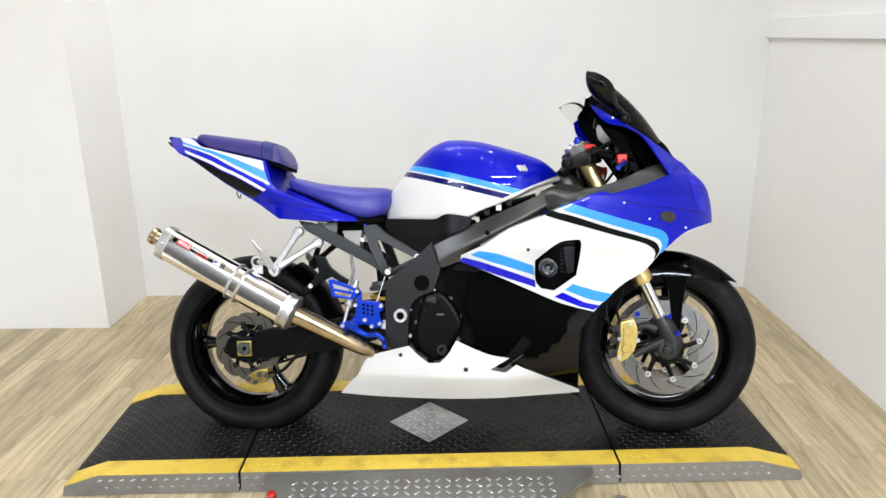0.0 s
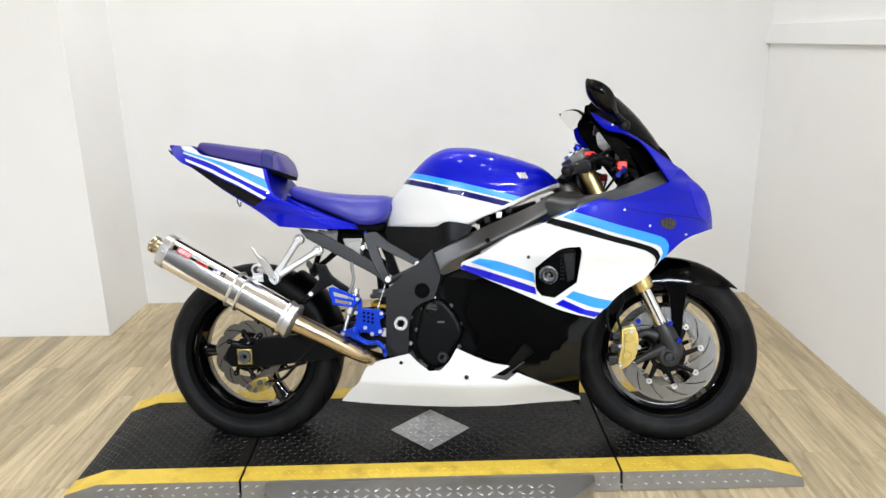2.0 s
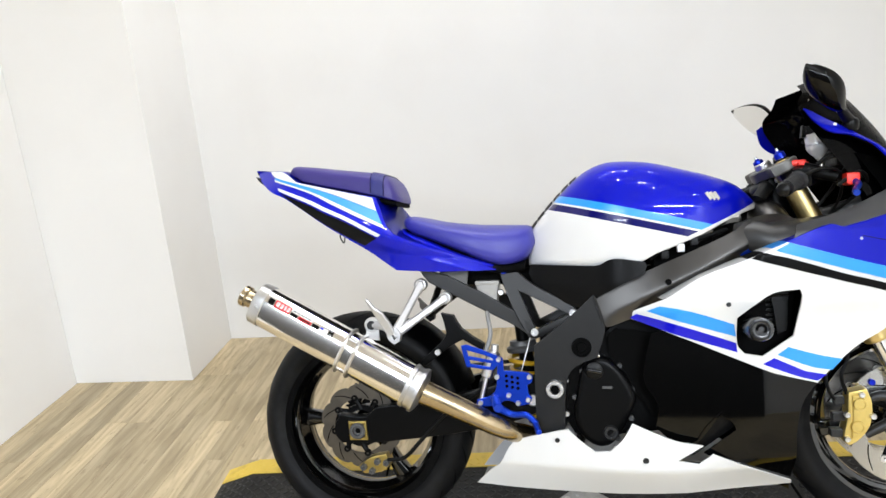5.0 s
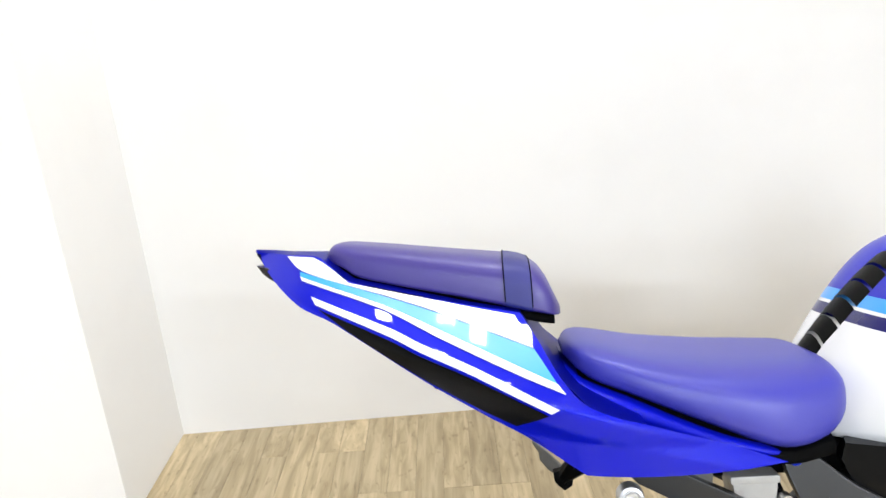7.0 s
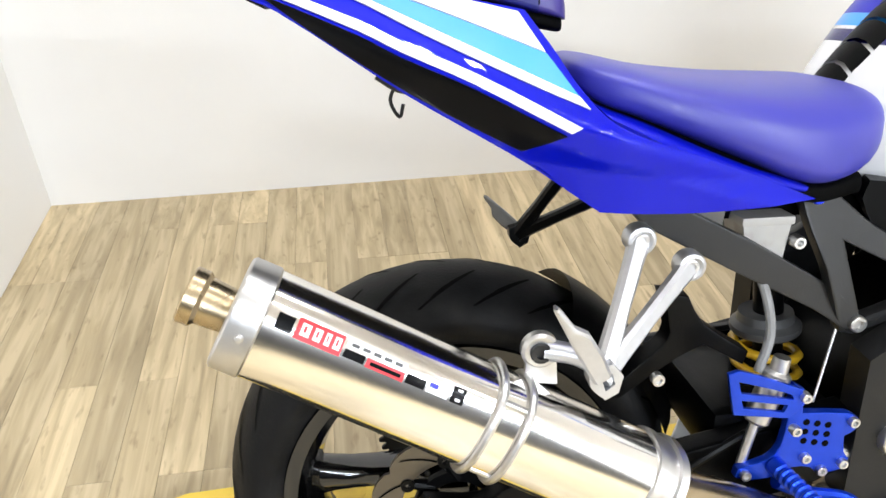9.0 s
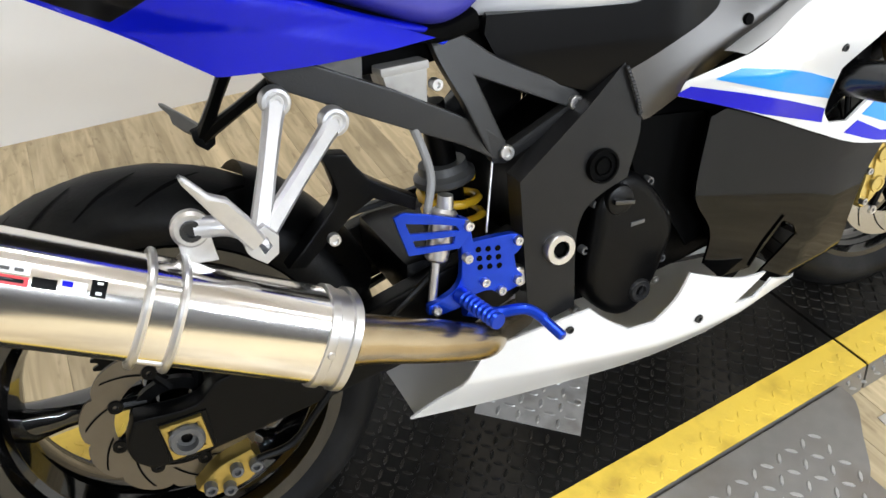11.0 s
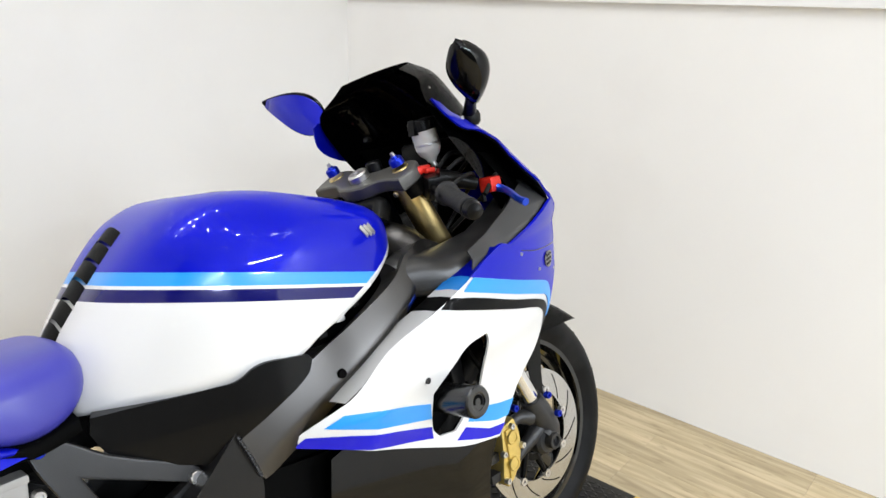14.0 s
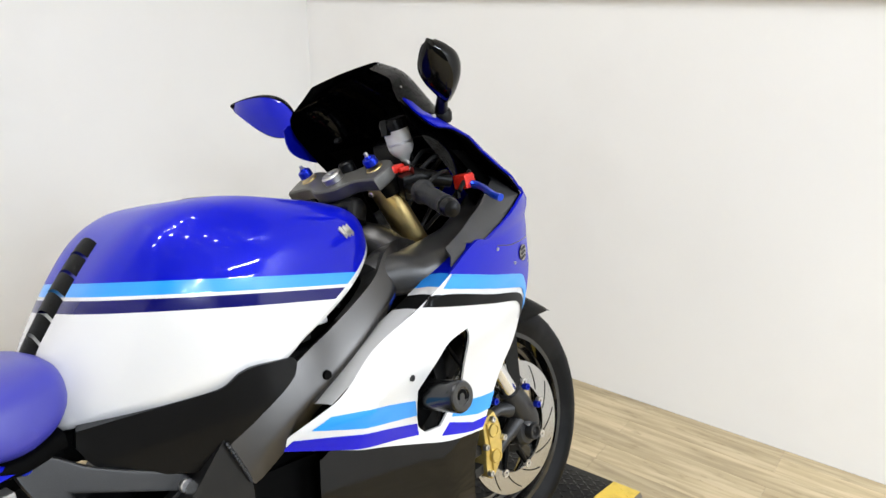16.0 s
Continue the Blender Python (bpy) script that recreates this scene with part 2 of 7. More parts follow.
def plank_material():
    m = material("wood_plank", (0.42, 0.3, 0.16), 0.42, rough_vary=0.1, scale=6)
    nt = m.node_tree
    b = nt.nodes["Principled BSDF"]
    tc = nt.nodes.new("ShaderNodeTexCoord")
    info = nt.nodes.new("ShaderNodeObjectInfo")
    mp = nt.nodes.new("ShaderNodeMapping")
    mp.inputs["Scale"].default_value = (26, 1.9, 1)
    add = nt.nodes.new("ShaderNodeVectorMath")
    add.operation = "ADD"
    mul = nt.nodes.new("ShaderNodeVectorMath")
    mul.operation = "SCALE"
    mul.inputs[0].default_value = (31.0, 57.0, 13.0)
    nt.links.new(info.outputs["Random"], mul.inputs["Scale"])
    nt.links.new(tc.outputs["Object"], mp.inputs["Vector"])
    nt.links.new(mp.outputs[0], add.inputs[0])
    nt.links.new(mul.outputs[0], add.inputs[1])
    grain = nt.nodes.new("ShaderNodeTexNoise")
    grain.inputs["Scale"].default_value, grain.inputs["Detail"].default_value, grain.inputs["Distortion"].default_value = 1.6, 9, 0.7
    nt.links.new(add.outputs[0], grain.inputs["Vector"])
    ramp = nt.nodes.new("ShaderNodeValToRGB")
    e = ramp.color_ramp.elements
    e[0].position, e[0].color = 0.24, (0.29, 0.223, 0.13, 1)
    e[1].position, e[1].color = 0.66, (0.54, 0.435, 0.272, 1)
    mid = ramp.color_ramp.elements.new(0.48)
    mid.color = (0.42, 0.333, 0.197, 1)
    nt.links.new(grain.outputs["Fac"], ramp.inputs[0])
    blot = nt.nodes.new("ShaderNodeTexNoise")
    blot.inputs["Scale"].default_value, blot.inputs["Detail"].default_value = 0.35, 4
    nt.links.new(add.outputs[0], blot.inputs["Vector"])
    tint = nt.nodes.new("ShaderNodeMapRange")
    tint.inputs["To Min"].default_value, tint.inputs["To Max"].default_value = 0.72, 1.32
    nt.links.new(blot.outputs["Fac"], tint.inputs["Value"])
    each = nt.nodes.new("ShaderNodeMapRange")
    each.inputs["To Min"].default_value, each.inputs["To Max"].default_value = 0.8, 1.16
    nt.links.new(info.outputs["Random"], each.inputs["Value"])
    both = nt.nodes.new("ShaderNodeMath")
    both.operation = "MULTIPLY"
    nt.links.new(tint.outputs[0], both.inputs[0])
    nt.links.new(each.outputs[0], both.inputs[1])
    mix = nt.nodes.new("ShaderNodeMix")
    mix.data_type, mix.blend_type = "RGBA", "MULTIPLY"
    mix.inputs["Factor"].default_value = 1
    nt.links.new(ramp.outputs[0], mix.inputs["A"])
    nt.links.new(both.outputs[0], mix.inputs["B"])
    # small knots and dark flecks, drawn out along the board
    mp2 = nt.nodes.new("ShaderNodeMapping")
    mp2.inputs["Scale"].default_value = (60, 16, 1)
    nt.links.new(tc.outputs["Object"], mp2.inputs["Vector"])
    add2 = nt.nodes.new("ShaderNodeVectorMath")
    add2.operation = "ADD"
    nt.links.new(mp2.outputs[0], add2.inputs[0])
    nt.links.new(mul.outputs[0], add2.inputs[1])
    fleck = nt.nodes.new("ShaderNodeTexNoise")
    fleck.inputs["Scale"].default_value, fleck.inputs["Detail"].default_value = 1.0, 5
    nt.links.new(add2.outputs[0], fleck.inputs["Vector"])
    spot = nt.nodes.new("ShaderNodeMapRange")
    spot.inputs["From Min"].default_value, spot.inputs["From Max"].default_value = 0.6, 0.74
    spot.inputs["To Max"].default_value = 0.5
    nt.links.new(fleck.outputs["Fac"], spot.inputs["Value"])
    dark = nt.nodes.new("ShaderNodeMix")
    dark.data_type = "RGBA"
    dark.inputs["B"].default_value = (0.15, 0.1, 0.05, 1)
    nt.links.new(spot.outputs[0], dark.inputs["Factor"])
    nt.links.new(mix.outputs["Result"], dark.inputs["A"])
    nt.links.new(dark.outputs["Result"], b.inputs["Base Color"])
    bp = nt.nodes.new("ShaderNodeBump")
    bp.inputs["Strength"].default_value, bp.inputs["Distance"].default_value = 0.12, 0.001
    nt.links.new(grain.outputs["Fac"], bp.inputs["Height"])
    nt.links.new(bp.outputs[0], b.inputs["Normal"])
    return m


M_PLANK = plank_material()
M_SUBFLOOR = material("floor_joint", (0.3, 0.222, 0.125), 0.7, vary=0.2, scale=10)


# ---- mesh helpers ----
def lerp_table(v, rows):
    if v <= rows[0][0]:
        return rows[0][1]
    for (a, p), (b, q) in zip(rows, rows[1:]):
        if v <= b:
            s = (v - a) / (b - a)
            return p + (q - p) * s
    return rows[-1][1]


def ease_table(v, rows):
    """Like lerp_table, but smooth through the rows."""
    n = len(rows)
    if v <= rows[0][0]:
        return rows[0][1]
    if v >= rows[-1][0]:
        return rows[-1][1]
    for i in range(n - 1):
        a, p = rows[i]
        b, q = rows[i + 1]
        if v <= b:
            break
    h = b - a
    m0 = (q - rows[i - 1][1]) / (b - rows[i - 1][0]) if i else (q - p) / h
    m1 = (rows[i + 2][1] - p) / (rows[i + 2][0] - a) if i + 2 < n else (q - p) / h
    s = (v - a) / h
    return p * (2 * s**3 - 3 * s**2 + 1) + m0 * h * (s**3 - 2 * s**2 + s) + q * (3 * s**2 - 2 * s**3) + m1 * h * (s**3 - s**2)


def finish(name, me, mat, parent=None, label="", smooth=None):
    for m in (mat if isinstance(mat, (list, tuple)) else [mat]):
        me.materials.append(m)
    if smooth is not None:
        me.polygons.foreach_set("use_smooth", [True] * len(me.polygons))
        if smooth < 180:
            me.set_sharp_from_angle(angle=radians(smooth))
    ob = new(name, me)
    if parent is not None:
        ob.parent = parent
    if label:
        tagged(ob, label)
    return ob


def part(name, bm, mat, parent, label="", smooth=35):
    """One mesh object under a thing or a part."""
    bmesh.ops.recalc_face_normals(bm, faces=bm.faces)
    me = bpy.data.meshes.new(name)
    bm.to_mesh(me)
    bm.free()
    ob = finish(name, me, mat, parent, label, smooth)
    even = ob.modifiers.new("even_shading", "WEIGHTED_NORMAL")     # keeps flat faces flat beside their bevels
    even.keep_sharp = True
    return ob


def root(name, label, category, m=None, group="", kind=""):
    ob = new(name)
    ob.empty_display_size = 0.05
    if m is not None:
        ob.matrix_world = m
    return tagged(ob, label, category, group, kind)


def box(x0, x1, y0, y1, z0, z1, bevel=0.0, bm=None, segs=2):
    own = bmesh.new()
    bmesh.ops.create_cube(own, size=1)
    for v in own.verts:
        v.co = Vector(((x0 + x1) / 2 + v.co.x * (x1 - x0), (y0 + y1) / 2 + v.co.y * (y1 - y0), (z0 + z1) / 2 + v.co.z * (z1 - z0)))
    if bevel:
        bmesh.ops.bevel(own, geom=own.edges[:], offset=bevel, segments=segs, affect="EDGES", profile=0.6)
    return own if bm is None else join(bm, own)


def join(bm, other, m=None):
    if m is not None:
        other.transform(m)
    me = bpy.data.meshes.new("scratch")
    other.to_mesh(me)
    other.free()
    bm.from_mesh(me)
    bpy.data.meshes.remove(me)
    return bm


def curve_outline(points, samples=5, corner=45):
    """A closed outline made smooth between its sharp corners."""
    pts = [Vector(p) for p in points]
    n, out = len(pts), []
    sharp = []
    for i in range(n):
        a, b = pts[i] - pts[i - 1], pts[(i + 1) % n] - pts[i]
        sharp.append(a.length < 1e-6 or b.length < 1e-6 or math.degrees(a.angle(b)) > corner)
    for i in range(n):
        p, q = pts[i], pts[(i + 1) % n]
        m0 = (q - p) if sharp[i] else (q - pts[i - 1]).normalized() * (q - p).length
        m1 = (q - p) if sharp[(i + 1) % n] else (pts[(i + 2) % n] - p).normalized() * (q - p).length
        for k in range(samples):
            s = k / samples
            out.append(p * (2 * s**3 - 3 * s**2 + 1) + m0 * (s**3 - 2 * s**2 + s) + q * (3 * s**2 - 2 * s**3) + m1 * (s**3 - s**2))
    return out


def prism(outline, y0, y1, bevel=0.0, samples=4, corner=45, holes=(), bm=None, segs=2):
    """An outline in x and z, drawn out from y0 to y1, with rounded edges."""
    own = bmesh.new()
    loops = [curve_outline(outline, samples, corner)] + [curve_outline(h, samples, corner) for h in holes]
    flat = [p for loop in loops for p in loop]
    tris = tessellate_polygon([[Vector((p.x, p.y, 0)) for p in loop] for loop in loops])
    front = [own.verts.new((p.x, y0, p.y)) for p in flat]
    back = [own.verts.new((p.x, y1, p.y)) for p in flat]
    for t in tris:
        try:
            own.faces.new([front[i] for i in t])
            own.faces.new([back[i] for i in reversed(t)])
        except ValueError:
            pass
    start = 0
    rims = []
    for loop in loops:
        k = len(loop)
        for i in range(k):
            a, b = start + i, start + (i + 1) % k
            own.faces.new((front[a], front[b], back[b], back[a]))
        start += k
    bmesh.ops.recalc_face_normals(own, faces=own.faces)
    if bevel:
        bmesh.ops.dissolve_limit(own, angle_limit=0.02, verts=own.verts, edges=own.edges)
        rims = [e for e in own.edges if len(e.link_faces) == 2 and abs(abs(e.link_faces[0].normal.y) - abs(e.link_faces[1].normal.y)) > 0.5]
        bmesh.ops.bevel(own, geom=rims, offset=bevel, segments=segs, affect="EDGES", profile=0.6, clamp_overlap=True)
    return own if bm is None else join(bm, own)


def lathe(profile, m=None, segs=48, bm=None, closed=False):
    """A profile of (radius, height) turned round the local z axis."""
    own = bmesh.new()
    rings = []
    for r, h in profile:
        if r < 1e-6:
            rings.append([own.verts.new((0, 0, h))])
        else:
            rings.append([own.verts.new((r * math.cos(2 * math.pi * k / segs), r * math.sin(2 * math.pi * k / segs), h)) for k in range(segs)])
    pairs = list(zip(rings, rings[1:])) + ([(rings[-1], rings[0])] if closed else [])
    for a, b in pairs:
        for k in range(segs):
            quad = [a[k % len(a)], a[(k + 1) % len(a)], b[(k + 1) % len(b)], b[k % len(b)]]
            quad = [v for i, v in enumerate(quad) if v not in quad[:i]]
            if len(quad) > 2:
                own.faces.new(quad)
    if m is not None:
        own.transform(m)
    return own if bm is None else join(bm, own)


def axis_to(a, b):
    """A pose at a whose z axis points to b."""
    d = Vector(b) - Vector(a)
    return Matrix.Translation(a) @ d.to_track_quat("Z", "Y").to_matrix().to_4x4()


SIDE = pose(0, 0, 0, 90, 0, 0)            # turns a lathe's axis to -y


def at_side(x, y, z):
    return Matrix.Translation((x, y, z)) @ SIDE


def rod(a, b, r, r2=None, segs=20, bm=None, bevel=0.0):
    length = (Vector(b) - Vector(a)).length
    r2 = r if r2 is None else r2
    e = min(bevel, r * 0.5, r2 * 0.5)
    prof = [(0, 0), (r - e, 0), (r, e), (r2, length - e), (r2 - e, length), (0, length)]
    return lathe(prof, axis_to(a, b), segs, bm)


def bolt_head(x, y, z, r=0.009, h=0.006, bm=None, out=-1):
    """A socket head, its face to the side of the machine."""
    prof = [(0, 0.35 * h), (r * 0.5, 0.35 * h), (r * 0.52, h), (r * 0.88, h), (r, 0.8 * h), (r, -0.004), (0, -0.004)]
    m = at_side(x, y, z) if out < 0 else Matrix.Translation((x, y, z)) @ pose(0, 0, 0, -90, 0, 0)
    return lathe(prof, m, 14, bm)


def tube(points, radius, segs=12, samples=6, bm=None, closed_ends=True):
    """A round tube along a smooth path; radius may be a list."""
    pts = [Vector(p) for p in points]
    n = len(pts)
    path, rad = [], []
    rs = radius if isinstance(radius, (list, tuple)) else [radius] * n
    for i in range(n - 1):
        p, q = pts[i], pts[i + 1]
        m0 = (q - pts[i - 1]) / 2 if i else q - p
        m1 = (pts[i + 2] - p) / 2 if i + 2 < n else q - p
        for k in range(samples):
            s = k / samples
            path.append(p * (2 * s**3 - 3 * s**2 + 1) + m0 * (s**3 - 2 * s**2 + s) + q * (3 * s**2 - 2 * s**3) + m1 * (s**3 - s**2))
            rad.append(rs[i] + (rs[i + 1] - rs[i]) * s)
    path.append(pts[-1])
    rad.append(rs[-1])
    own = bmesh.new()
    side = None
    rings = []
    for i, p in enumerate(path):
        d = (path[min(i + 1, len(path) - 1)] - path[max(i - 1, 0)]).normalized()
        if side is None:
            side = d.orthogonal().normalized()
        side = (side - d * side.dot(d)).normalized()
        up = d.cross(side)
        rings.append([own.verts.new(p + (side * math.cos(2 * math.pi * k / segs) + up * math.sin(2 * math.pi * k / segs)) * rad[i]) for k in range(segs)])
    for a, b in zip(rings, rings[1:]):
        for k in range(segs):
            own.faces.new((a[k], a[(k + 1) % segs], b[(k + 1) % segs], b[k]))
    if closed_ends:
        own.faces.new(rings[0][::-1])
        own.faces.new(rings[-1])
    return own if bm is None else join(bm, own)


def loft(rings, bm=None, caps=True, closed=True):
    own = bmesh.new()
    made = [[own.verts.new(p) for p in ring] for ring in rings]
    n = len(rings[0])
    for a, b in zip(made, made[1:]):
        for k in range(n if closed else n - 1):
            own.faces.new((a[k], a[(k + 1) % n], b[(k + 1) % n], b[k]))
    if caps:
        own.faces.new(made[0][::-1])
        own.faces.new(made[-1])
    return own if bm is None else join(bm, own)


def skin(name, outline, depth, mat, parent, label="", off=0.0, thick=0.004, side=-1, step=0.025, holes=(), samples=5, corner=45):
    """A curved panel: an outline in x and z, laid on the body surface |y| = depth(x, z)."""
    loops = [curve_outline(outline, samples, corner)] + [curve_outline(h, samples, corner) for h in holes]
    flat = [p for loop in loops for p in loop]
    own = bmesh.new()
    vs = [own.verts.new((p.x, 0, p.y)) for p in flat]
    for t in tessellate_polygon([[Vector((p.x, p.y, 0)) for p in loop] for loop in loops]):
        try:
            own.faces.new([vs[i] for i in t])
        except ValueError:
            pass
    for axis in (0, 2):
        lo, hi = min(v.co[axis] for v in own.verts), max(v.co[axis] for v in own.verts)
        k = math.ceil((lo + 1e-4) / step)
        while k * step < hi - 1e-4:
            co, no = Vector((0, 0, 0)), Vector((0, 0, 0))
            co[axis], no[axis] = k * step, 1
            bmesh.ops.bisect_plane(own, geom=own.verts[:] + own.edges[:] + own.faces[:], plane_co=co, plane_no=no, dist=1e-5)
            k += 1
    bmesh.ops.remove_doubles(own, verts=own.verts, dist=1e-5)
    own.verts.index_update()
    verts, norms, faces = [], [], []

    def normal(x, z):
        h = 0.004
        n = Vector((-(depth(x + h, z) - depth(x - h, z)) / (2 * h), side, -(depth(x, z + h) - depth(x, z - h)) / (2 * h)))
        return n.normalized()

    for v in own.verts:
        n = normal(v.co.x, v.co.z)
        verts.append(Vector((v.co.x, side * depth(v.co.x, v.co.z), v.co.z)) + n * off)
        norms.append(n)
    count = len(verts)
    for f in own.faces:
        ids = [v.index for v in f.verts]
        if (verts[ids[1]] - verts[ids[0]]).cross(verts[ids[2]] - verts[ids[0]]).dot(norms[ids[0]]) < 0:
            ids.reverse()
        faces.append(ids)
    outer = len(faces)
    if thick:
        for i in range(count):
            inner = verts[i] - norms[i] * thick
            if inner.y * side < 0.001:
                inner.y = 0.001 * side
            verts.append(inner)
            norms.append(-norms[i])
        for ids in faces[:outer]:
            faces.append([i + count for i in reversed(ids)])
        for e in own.edges:
            if len(e.link_faces) == 1:
                a, b = e.verts[0].index, e.verts[1].index
                quad = [verts[a], verts[b], verts[b + count], verts[a + count]]
                n = (quad[1] - quad[0]).cross(quad[2] - quad[0]).normalized()
                mid = e.link_faces[0].calc_center_median()
                c = (e.verts[0].co + e.verts[1].co) / 2 - mid
                k = len(verts)
                if n.dot(c) < 0:
                    n = -n
                    quad = [quad[1], quad[0], quad[3], quad[2]]
                verts += quad
                norms += [n] * 4
                faces.append([k, k + 1, k + 2, k + 3])
    own.free()
    me = bpy.data.meshes.new(name)
    me.from_pydata(verts, [], faces)
    me.polygons.foreach_set("use_smooth", [True] * len(me.polygons))
    me.normals_split_custom_set_from_vertices(norms)
    return finish(name, me, mat, parent, label)


def split(name, bm, regions, cuts, parent, label="", drop=0.0):
    """Cuts a body by lines in x and z into painted areas; each area is a mesh of its own under the first."""
    for (x0, z0), (x1, z1) in cuts:
        d = Vector((x1 - x0, 0, z1 - z0))
        bmesh.ops.bisect_plane(bm, geom=bm.verts[:] + bm.edges[:] + bm.faces[:], plane_co=(x0, 0, z0), plane_no=Vector((-d.z, 0, d.x)).normalized(), dist=1e-5)
    bmesh.ops.recalc_face_normals(bm, faces=bm.faces)
    bm.normal_update()
    groups = {}
    for f in bm.faces:
        c = f.calc_center_median()
        groups.setdefault(regions(c), []).append(f)
    first = None
    for key in sorted(groups, key=lambda k: -len(groups[k])):
        pname, mat, plabel = key
        ids, verts, norms, faces = {}, [], [], []
        for f in groups[key]:
            row = []
            for v in f.verts:
                if v not in ids:
                    ids[v] = len(verts)
                    verts.append(v.co.copy())
                    norms.append(v.normal.copy())
                row.append(ids[v])
            faces.append(row)
        me = bpy.data.meshes.new(pname)
        me.from_pydata(verts, [], faces)
        me.polygons.foreach_set("use_smooth", [True] * len(me.polygons))
        me.normals_split_custom_set_from_vertices(norms)
        ob = finish(name if first is None else pname, me, mat, parent if first is None else first, label if first is None else plabel)
        first = first or ob
    bm.free()
    return first

# ---- the room ----
WU0, WU1, WV1, COL_V, COL_U = -0.985, 2.305, 1.55, 1.005, -1.53
BACK = ROOM @ pose(WU0, 1.46, 0, 0, 0, 1.1)          # the back wall stands a little out of square


def structure(name, bm, mat, label, category, m=ROOM, smooth=30):
    ob = part(name, bm, mat, None, "", smooth)
    ob.matrix_world = m
    return tagged(ob, label, category, kind="structure")


structure("wall_back", box(-0.1, WU1 - WU0 + 0.1, 0, 0.12, FLOOR_Z, CEIL_Z), M_WALL, "plain white painted wall behind the motorcycle", "wall", BACK)
structure("wall_column", box(COL_U - 0.12, WU0, COL_V, 1.57, FLOOR_Z, CEIL_Z, 0.004), M_WALL, "white painted wall corner standing forward of the back wall", "wall")
structure("wall_left_rear", box(COL_U - 0.12, COL_U, -5.0, -1.402, FLOOR_Z, CEIL_Z), M_REAR, "plain dark grey wall that closes the room", "wall")
structure("wall_left", box(COL_U - 0.12, COL_U, -1.4, COL_V - 0.002, FLOOR_Z, CEIL_Z), M_WALL, "white painted side wall with scuffs near the floor", "wall")
structure("wall_right", box(WU1, WU1 + 0.12, -5.0, WV1 - 0.002, FLOOR_Z, CEIL_Z), M_WALL, "white painted side wall under a boxed rail", "wall")
structure("wall_rear", box(COL_U - 0.12, WU1 + 0.12, -5.12, -5.0, FLOOR_Z, CEIL_Z), M_REAR, "plain dark grey wall that closes the room", "wall")
structure("ceiling", box(COL_U - 0.12, WU1 + 0.12, -5.12, WV1 + 0.12, CEIL_Z, CEIL_Z + 0.1), M_CEIL, "plain pale ceiling with strip lamps", "ceiling")
rail = box(WU1 - 0.022, WU1 + 0.001, -5.0, WV1 - 0.003, 1.257, 1.35, 0.004)
for k in range(9):
    lathe([(0, 0.0012), (0.004, 0.001), (0.0045, 0)], Matrix.Translation((WU1 - 0.022, WV1 - 0.08 - 0.72 * k, 1.325 - 0.04 * (k % 2))) @ pose(0, 0, 0, 0, -90, 0), 10, rail)
structure("trim", rail, M_TRIM, "white painted wooden rail board along the side wall", "wall trim")

# floor: subfloor and planks
sub = structure("floor", box(COL_U, WU1, -5.0, WV1, FLOOR_Z - 0.06, FLOOR_Z - 0.0025), M_SUBFLOOR, "worn light oak plank floor with dark grain", "floor")

# lamps under the ceiling
for k, (tx, ty) in enumerate(TUBES):
    fix = root("ceiling_lamp", "long white strip lamp hanging on two rods", "ceiling lamp", ROOM @ pose(tx, ty, CEIL_Z), "strip lamps")
    part("housing", box(-0.6, 0.6, -0.1, 0.1, -1.0, -0.94, 0.006), M_LAMP, fix)
    for dx in (-0.45, 0.45):
        part("rod", rod((dx, 0, -0.945), (dx, 0, 0), 0.006, None, 10), M_LAMP, fix)
for sx, sy in SPOTS:
    fix = root("spot_lamp", "small white spot lamp on a short stem", "spot lamp", ROOM @ pose(sx, sy, CEIL_Z), "spot lamps")
    part("housing", lathe([(0.02, 0), (0.02, -0.04), (0.05, -0.06), (0.06, -0.155), (0.056, -0.155), (0.045, -0.07), (0, -0.065)], None, 24), M_LAMP, fix)

# ---- the lift ----
LIFT = pose(0, 0, 0, 0, 0, 8.5)
LY0, LY1, LYI0, LYI1 = -0.311, 0.292, -0.234, 0.213
LX0, LX1, LT0, LT1, SEAM_A, SEAM_B = -0.409, 1.660, -0.518, 1.795, 0.032, 1.221
lift = root("service_lift", "low black motorcycle lift with yellow edges, lowered to the floor", "motorcycle lift", LIFT)
GAP = 0.004
TOE_Z = -0.036                           # the ramps end in a blunt toe above the floor


def deck_block(x0, x1, slope=0):
    """A deck section: its top, and a ramp down to the floor at its free end."""
    rows = {0: [(x0, 0), (x1, 0), (x1, FLOOR_Z + 0.001), (x0, FLOOR_Z + 0.001)],
            -1: [(LT0, TOE_Z), (LX0, 0), (x1, 0), (x1, FLOOR_Z + 0.001), (LT0, FLOOR_Z + 0.001)],
            1: [(x0, 0), (LX1, 0), (LT1, TOE_Z), (LT1, FLOOR_Z + 0.001), (x0, FLOOR_Z + 0.001)]}[slope]
    return prism(rows, LY0 + 0.004, LY1 - 0.004, 0.0015, samples=1, corner=1)


SECTIONS = [(LT0, SEAM_A - GAP, -1), (SEAM_A + GAP, SEAM_B - GAP, 0), (SEAM_B + GAP, LT1, 1)]
decks = [part("deck_section", deck_block(a, b, s), M_DECK, lift, "black chequered deck section, scuffed and dirty") for a, b, s in SECTIONS]


def deck_z(x):
    if x < LX0:
        return (x - LX0) / (LT0 - LX0) * TOE_Z
    if x > LX1:
        return (x - LX1) / (LT1 - LX1) * TOE_Z
    return 0.0


